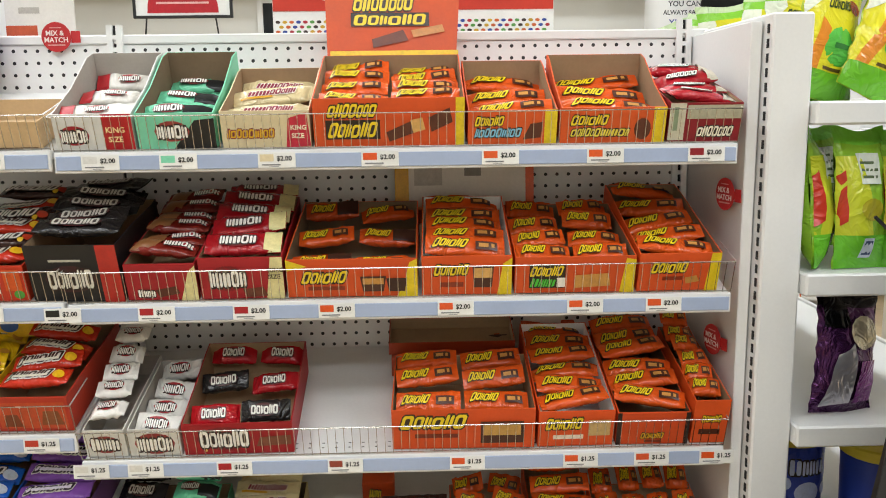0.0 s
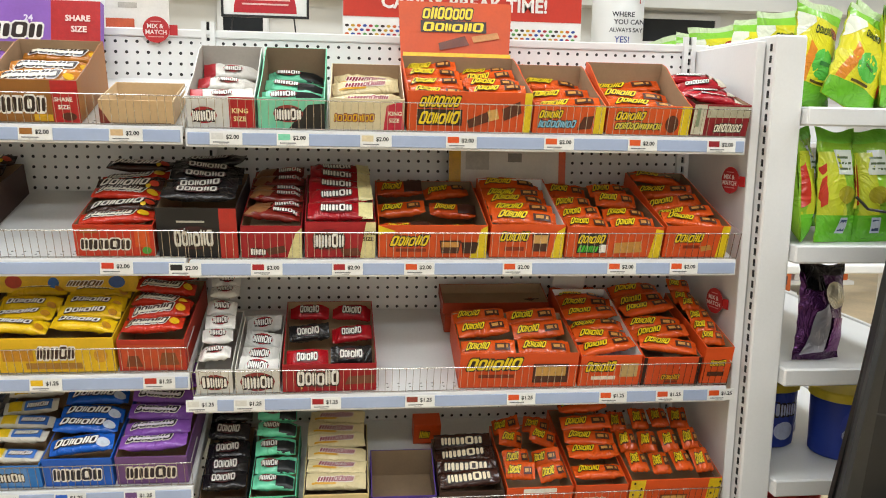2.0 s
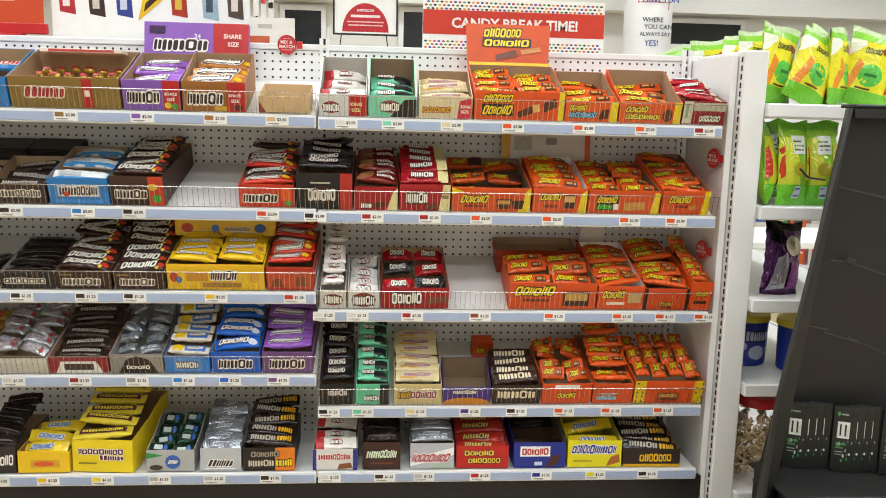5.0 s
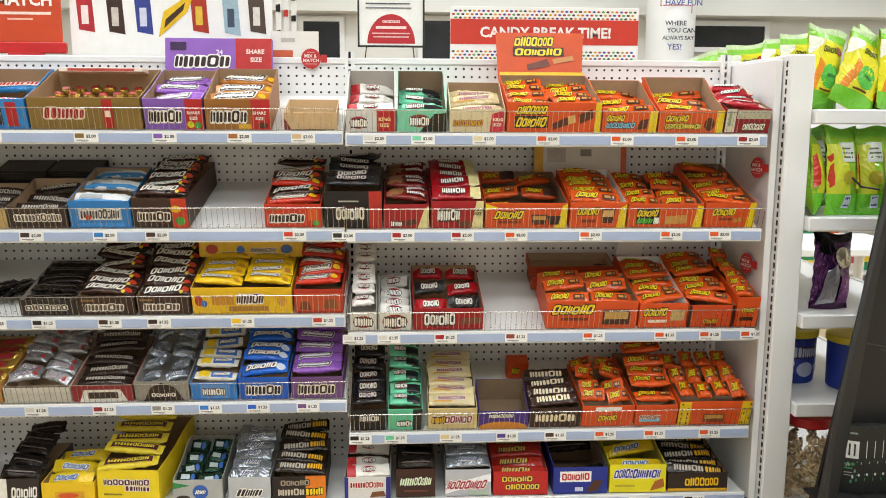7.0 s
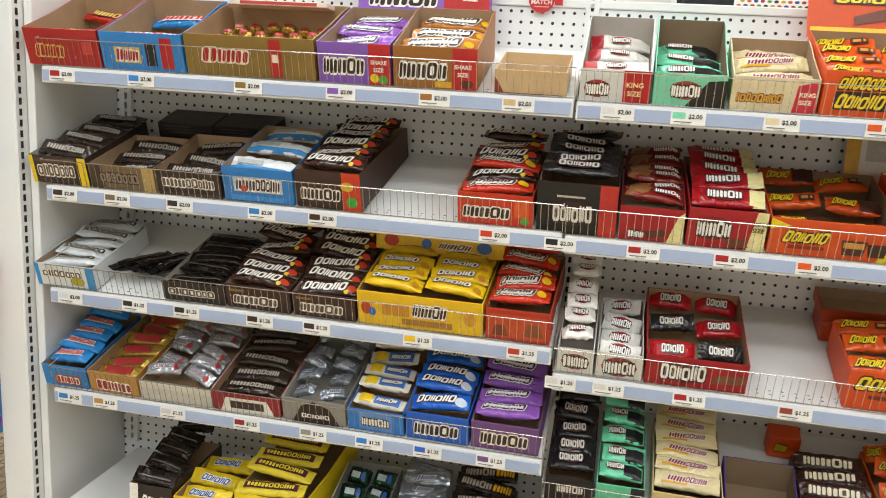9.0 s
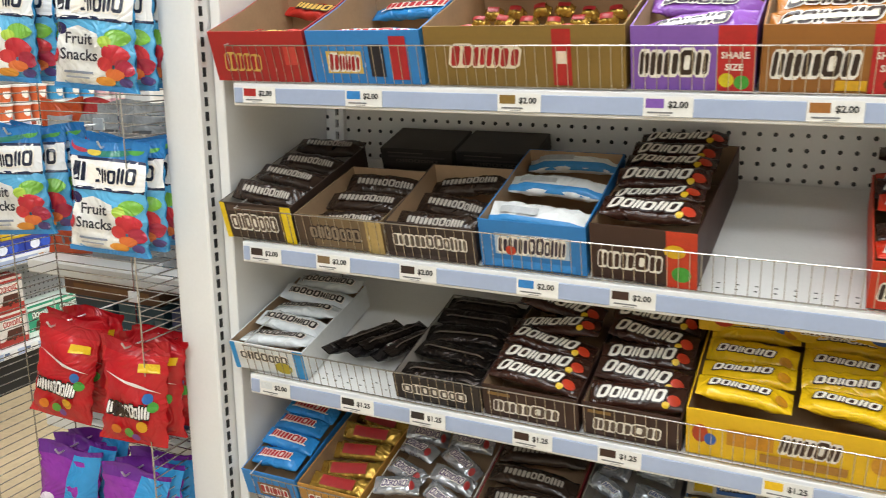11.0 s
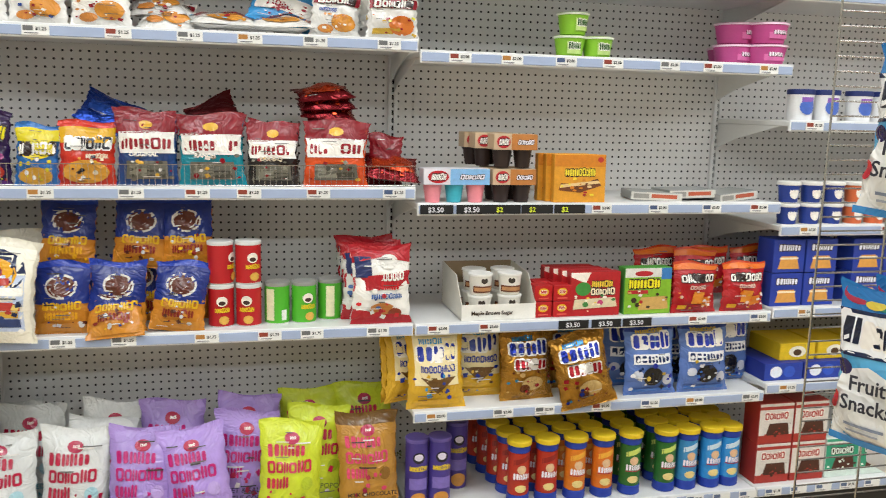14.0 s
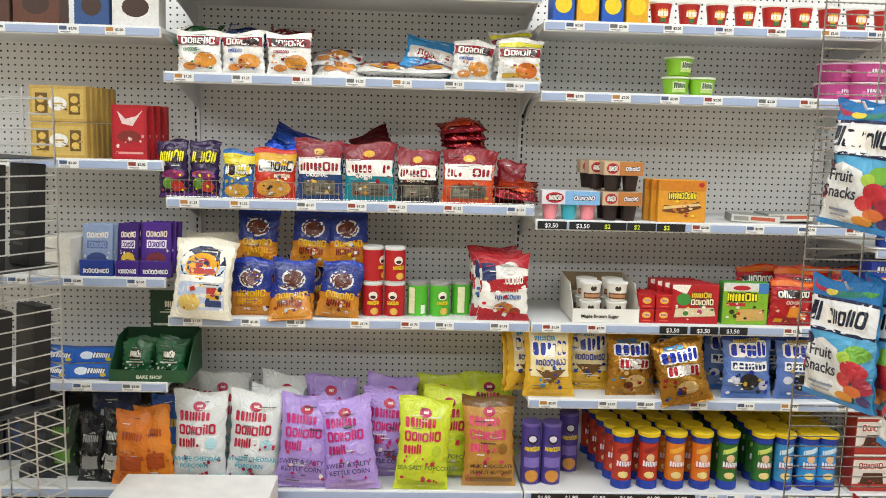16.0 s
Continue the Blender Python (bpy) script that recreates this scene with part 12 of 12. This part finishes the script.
# added row of dark boxes, covers the pale pegboard to darken this shelf's back
for k in range(9):
    y = YS[0] + 0.12 + 0.118 * k
    pack("dark_fill_%d" % (k % 3), 0.11, 0.26 + 0.02 * (k % 3), 0.06, ("131416", "18263c", "1a1512")[k % 3], [("r", 0.15, 0.62, 0.85, 0.8, ("2e3034", "30507c", "3a2c24")[k % 3]), ("w", 0.2, 0.65, 0.8, 0.77, 5, ("7c8084", "a8b4c4", "94887c")[k % 3], 0), ("e", 0.5, 0.36, 0.26, 0.16, ("24282c", "23406a", "4a3020")[k % 3]), ("r", 0.2, 0.1, 0.7, 0.13, "5c6064")], "dark printed box added to darken the back of the bottom shelf", on_wall(y, Z5, 0.24, 3, 0, (k * 37) % 9 - 4))
price_tag(XF + 0.0085, -0.066, 1.6245, "$1.25", "b07a3a", turn=90)
price_tag(XF + 0.0085, 0.124, 1.6245, "$1.25", "6a6a6a", turn=90)
price_tag(XF + 0.0085, 0.322, 1.6245, "$1.25", "8c3a2a", turn=90)
price_tag(XF + 0.0085, 0.501, 1.6245, "$1.25", "6a6a6a", turn=90)
price_tag(XF + 0.0085, 0.656, 1.6245, "$1.25", "b07a3a", turn=90)
price_tag(XF + 0.0085, 0.831, 1.6245, "$1.25", "6a6a6a", turn=90)
price_tag(XF + 0.0085, 1.036, 1.6245, "$1.25", "6a6a6a", turn=90)
price_tag(XF + 0.0085, -0.054, 1.2065, "$1.25", "b07a3a", turn=90)
price_tag(XF + 0.0085, 0.114, 1.2065, "$1.25", "b07a3a", turn=90)
price_tag(XF + 0.0085, 0.339, 1.2065, "$1.25", "6a6a6a", turn=90)
price_tag(XF + 0.0085, 0.510, 1.2065, "$1.25", "8c3a2a", turn=90)
price_tag(XF + 0.0085, 0.648, 1.2065, "$1.25", "8c3a2a", turn=90)
price_tag(XF + 0.0085, 0.839, 1.2065, "$1.25", "8c3a2a", turn=90)
price_tag(XF + 0.0085, 1.056, 1.2065, "$1.25", "4a5a7c", turn=90)
price_tag(XF + 0.0085, -0.049, 0.7975, "$1.25", "6a6a6a", turn=90)
price_tag(XF + 0.0085, 0.148, 0.7975, "$1.25", "6a6a6a", turn=90)
price_tag(XF + 0.0085, 0.305, 0.7975, "$1.25", "6a6a6a", turn=90)
price_tag(XF + 0.0085, 0.526, 0.7975, "$1.75", "b07a3a", turn=90)
price_tag(XF + 0.0085, 0.700, 0.7975, "$1.75", "8c3a2a", turn=90)
price_tag(XF + 0.0085, 0.820, 0.7975, "$1.75", "6a6a6a", turn=90)
price_tag(XF + 0.0085, 1.013, 0.7975, "$1.75", "6a6a6a", turn=90)
price_tag(XF + 0.0085, 1.229, 1.8295, "$2.00", "4a5a7c", turn=90)
price_tag(XF + 0.0085, 1.377, 1.8295, "$2.00", "6a6a6a", turn=90)
price_tag(XF + 0.0085, 1.561, 1.8295, "$2.00", "6a6a6a", turn=90)
price_tag(XF + 0.0085, 1.735, 1.8295, "$2.00", "4a5a7c", turn=90)
price_tag(XF + 0.0085, 1.915, 1.8295, "$2.00", "8c3a2a", turn=90)
price_tag(XF + 0.0085, 2.100, 1.8295, "$2.00", "b07a3a", turn=90)
price_tag(XF + 0.0085, 2.262, 1.8295, "$2.00", "4a5a7c", turn=90)
price_tag(XF + 0.0085, 1.242, 1.5965, "$2.00", "8c3a2a", turn=90)
price_tag(XF + 0.0085, 1.398, 1.5965, "$2.00", "b07a3a", turn=90)
price_tag(XF + 0.0085, 1.565, 1.5965, "$2.00", "4a5a7c", turn=90)
price_tag(XF + 0.0085, 1.714, 1.5965, "$2.00", "8c3a2a", turn=90)
price_tag(XF + 0.0085, 1.901, 1.5965, "$2.00", "6a6a6a", turn=90)
price_tag(XF + 0.0085, 2.047, 1.5965, "$2.00", "8c3a2a", turn=90)
price_tag(XF + 0.0085, 2.242, 1.5965, "$2.00", "b07a3a", turn=90)
price_tag(XF + 0.0085, 1.703, 1.1595, "$2.00", "8c3a2a", turn=90)
price_tag(XF + 0.0085, 1.894, 1.1595, "$2.00", "4a5a7c", turn=90)
price_tag(XF + 0.0085, 2.079, 1.1595, "$2.00", "4a5a7c", turn=90)
price_tag(XF + 0.0085, 2.249, 1.1595, "$2.00", "8c3a2a", turn=90)
price_tag(XF + 0.0085, 1.196, 0.7965, "$2.00", "8c3a2a", turn=90)
price_tag(XF + 0.0085, 1.356, 0.7965, "$2.00", "8c3a2a", turn=90)
price_tag(XF + 0.0085, 2.059, 0.7965, "$2.00", "8c3a2a", turn=90)
price_tag(XF + 0.0085, 2.282, 0.7965, "$2.00", "4a5a7c", turn=90)
price_tag(XF + 0.0085, 1.197, 0.5205, "$2.00", "b07a3a", turn=90)
price_tag(XF + 0.0085, 1.410, 0.5205, "$2.00", "6a6a6a", turn=90)
price_tag(XF + 0.0085, 1.547, 0.5205, "$2.00", "6a6a6a", turn=90)
price_tag(XF + 0.0085, 1.739, 0.5205, "$2.00", "8c3a2a", turn=90)
price_tag(XF + 0.0085, 1.910, 0.5205, "$2.00", "4a5a7c", turn=90)
price_tag(XF + 0.0085, 2.071, 0.5205, "$2.00", "b07a3a", turn=90)
price_tag(XF + 0.0085, 2.279, 0.5205, "$2.00", "6a6a6a", turn=90)
price_tag(XF + 0.0085, -0.851, 1.7675, "$2.00", "4a5a7c", turn=90)
price_tag(XF + 0.0085, -0.672, 1.7675, "$2.00", "8c3a2a", turn=90)
price_tag(XF + 0.0085, -0.436, 1.7675, "$2.00", "4a5a7c", turn=90)
price_tag(XF + 0.0085, -0.286, 1.7675, "$2.00", "b07a3a", turn=90)
price_tag(XF + 0.0085, -0.930, 1.3295, "$2.00", "4a5a7c", turn=90)
price_tag(XF + 0.0085, -0.679, 1.3295, "$2.00", "4a5a7c", turn=90)
price_tag(XF + 0.0085, -0.451, 1.3295, "$2.00", "4a5a7c", turn=90)
price_tag(XF + 0.0085, -0.224, 1.3295, "$2.00", "8c3a2a", turn=90)
price_tag(XF + 0.0085, -0.884, 0.9295, "$2.00", "8c3a2a", turn=90)
price_tag(XF + 0.0085, -0.636, 0.9295, "$2.00", "4a5a7c", turn=90)
price_tag(XF + 0.0085, -0.450, 0.9295, "$2.00", "4a5a7c", turn=90)
price_tag(XF + 0.0085, -0.237, 0.9295, "$2.00", "4a5a7c", turn=90)
price_tag(XF + 0.0085, -0.920, 0.5595, "$2.00", "b07a3a", turn=90)
price_tag(XF + 0.0085, -0.693, 0.5595, "$2.00", "4a5a7c", turn=90)
price_tag(XF + 0.0085, -0.431, 0.5595, "$2.00", "4a5a7c", turn=90)
price_tag(XF + 0.0085, -0.262, 0.5595, "$2.00", "6a6a6a", turn=90)
price_tag(XF + 0.0085, 2.426, 1.4245, "$1.25", "8c3a2a", turn=90)
price_tag(XF + 0.0085, 2.785, 1.4245, "$1.25", "b07a3a", turn=90)
price_tag(XF + 0.0085, 2.980, 1.4245, "$1.25", "b07a3a", turn=90)
price_tag(XF + 0.0085, 3.283, 1.4245, "$1.25", "4a5a7c", turn=90)
price_tag(XF + 0.0085, 2.440, 1.0845, "$1.25", "b07a3a", turn=90)
price_tag(XF + 0.0085, 2.753, 1.0845, "$1.25", "8c3a2a", turn=90)
price_tag(XF + 0.0085, 2.958, 1.0845, "$1.25", "4a5a7c", turn=90)
price_tag(XF + 0.0085, 3.315, 1.0845, "$1.25", "b07a3a", turn=90)
price_tag(XF + 0.0085, 2.462, 0.8065, "$1.25", "b07a3a", turn=90)
price_tag(XF + 0.0085, 2.690, 0.8065, "$1.25", "b07a3a", turn=90)
price_tag(XF + 0.0085, 3.042, 0.8065, "$1.25", "6a6a6a", turn=90)
price_tag(XF + 0.0085, 3.242, 0.8065, "$1.25", "8c3a2a", turn=90)
price_tag(XF + 0.0085, 2.418, 0.5445, "$1.25", "b07a3a", turn=90)
price_tag(XF + 0.0085, 2.715, 0.5445, "$1.25", "b07a3a", turn=90)
price_tag(XF + 0.0085, 3.039, 0.5445, "$1.25", "4a5a7c", turn=90)
price_tag(XF + 0.0085, 3.300, 0.5445, "$1.25", "8c3a2a", turn=90)
price_tag(XF + 0.009, 1.183, B3 - 0.0155, "$3.50", "", "0f0f10", "e6e6ec", 90, 0.1)
price_tag(XF + 0.009, 1.292, B3 - 0.0155, "$3.50", "", "0f0f10", "e6e6ec", 90, 0.1)
price_tag(XF + 0.009, 1.391, B3 - 0.0155, "$2", "", "0f0f10", "d8e63a", 90, 0.1)
price_tag(XF + 0.009, 1.494, B3 - 0.0155, "$2", "", "0f0f10", "d8e63a", 90, 0.1)
price_tag(XF + 0.009, 1.598, B3 - 0.0155, "$2", "", "0f0f10", "d8e63a", 90, 0.1)
price_tag(XF + 0.009, 1.630, B4 - 0.0155, "$3.50", "", "0f0f10", "e6e6ec", 90, 0.1)
price_tag(XF + 0.009, 1.740, B4 - 0.0155, "$3.50", "", "0f0f10", "e6e6ec", 90, 0.1)
price_tag(XF + 0.009, 1.846, B4 - 0.0155, "$3.50", "", "0f0f10", "e6e6ec", 90, 0.1)
price_tag(XF + 0.009, 1.20, B6 - 0.0155, "$1.99", "", "0f0f10", "e6e6ec", 90, 0.1)
price_tag(XF + 0.009, 1.30, B6 - 0.0155, "$1.99", "", "0f0f10", "e6e6ec", 90, 0.1)
price_tag(XF + 0.009, 1.40, B6 - 0.0155, "$1.99", "", "0f0f10", "e6e6ec", 90, 0.1)
price_tag(XF + 0.009, 1.50, B6 - 0.0155, "$1.99", "", "0f0f10", "e6e6ec", 90, 0.1)
price_tag(XF + 0.009, 1.60, B6 - 0.0155, "$1.99", "", "0f0f10", "e6e6ec", 90, 0.1)
price_tag(XF + 0.009, 1.70, B6 - 0.0155, "$1.99", "", "0f0f10", "e6e6ec", 90, 0.1)
price_tag(XF + 0.0085, 1.80, B6 - 0.0155, "$1.75", "5a6a8a", turn=90)
price_tag(XF + 0.0085, 1.90, B6 - 0.0155, "", "5a6a8a", turn=90)
price_tag(XF + 0.0085, 2.00, B6 - 0.0155, "", "5a6a8a", turn=90)
price_tag(XF + 0.0085, 2.10, B6 - 0.0155, "$1.75", "5a6a8a", turn=90)
price_tag(XF + 0.0085, 2.20, B6 - 0.0155, "", "5a6a8a", turn=90)
price_tag(XF + 0.0085, 2.30, B6 - 0.0155, "", "5a6a8a", turn=90)
price_tag(XF + 0.0085, 2.40, B6 - 0.0155, "$1.75", "5a6a8a", turn=90)
price_tag(XF + 0.0085, 2.50, B6 - 0.0155, "", "5a6a8a", turn=90)
price_tag(XF + 0.0085, 2.60, B6 - 0.0155, "", "5a6a8a", turn=90)
price_tag(XF + 0.0085, 2.70, B6 - 0.0155, "$1.75", "5a6a8a", turn=90)
price_tag(XF + 0.0085, 2.80, B6 - 0.0155, "", "5a6a8a", turn=90)
price_tag(XF + 0.0085, 2.90, B6 - 0.0155, "", "5a6a8a", turn=90)
price_tag(XF + 0.0085, 3.00, B6 - 0.0155, "$1.75", "5a6a8a", turn=90)
price_tag(XF + 0.0085, 3.10, B6 - 0.0155, "", "5a6a8a", turn=90)
price_tag(XF + 0.0085, 3.20, B6 - 0.0155, "", "5a6a8a", turn=90)
price_tag(XF + 0.0085, 3.30, B6 - 0.0155, "$1.75", "5a6a8a", turn=90)
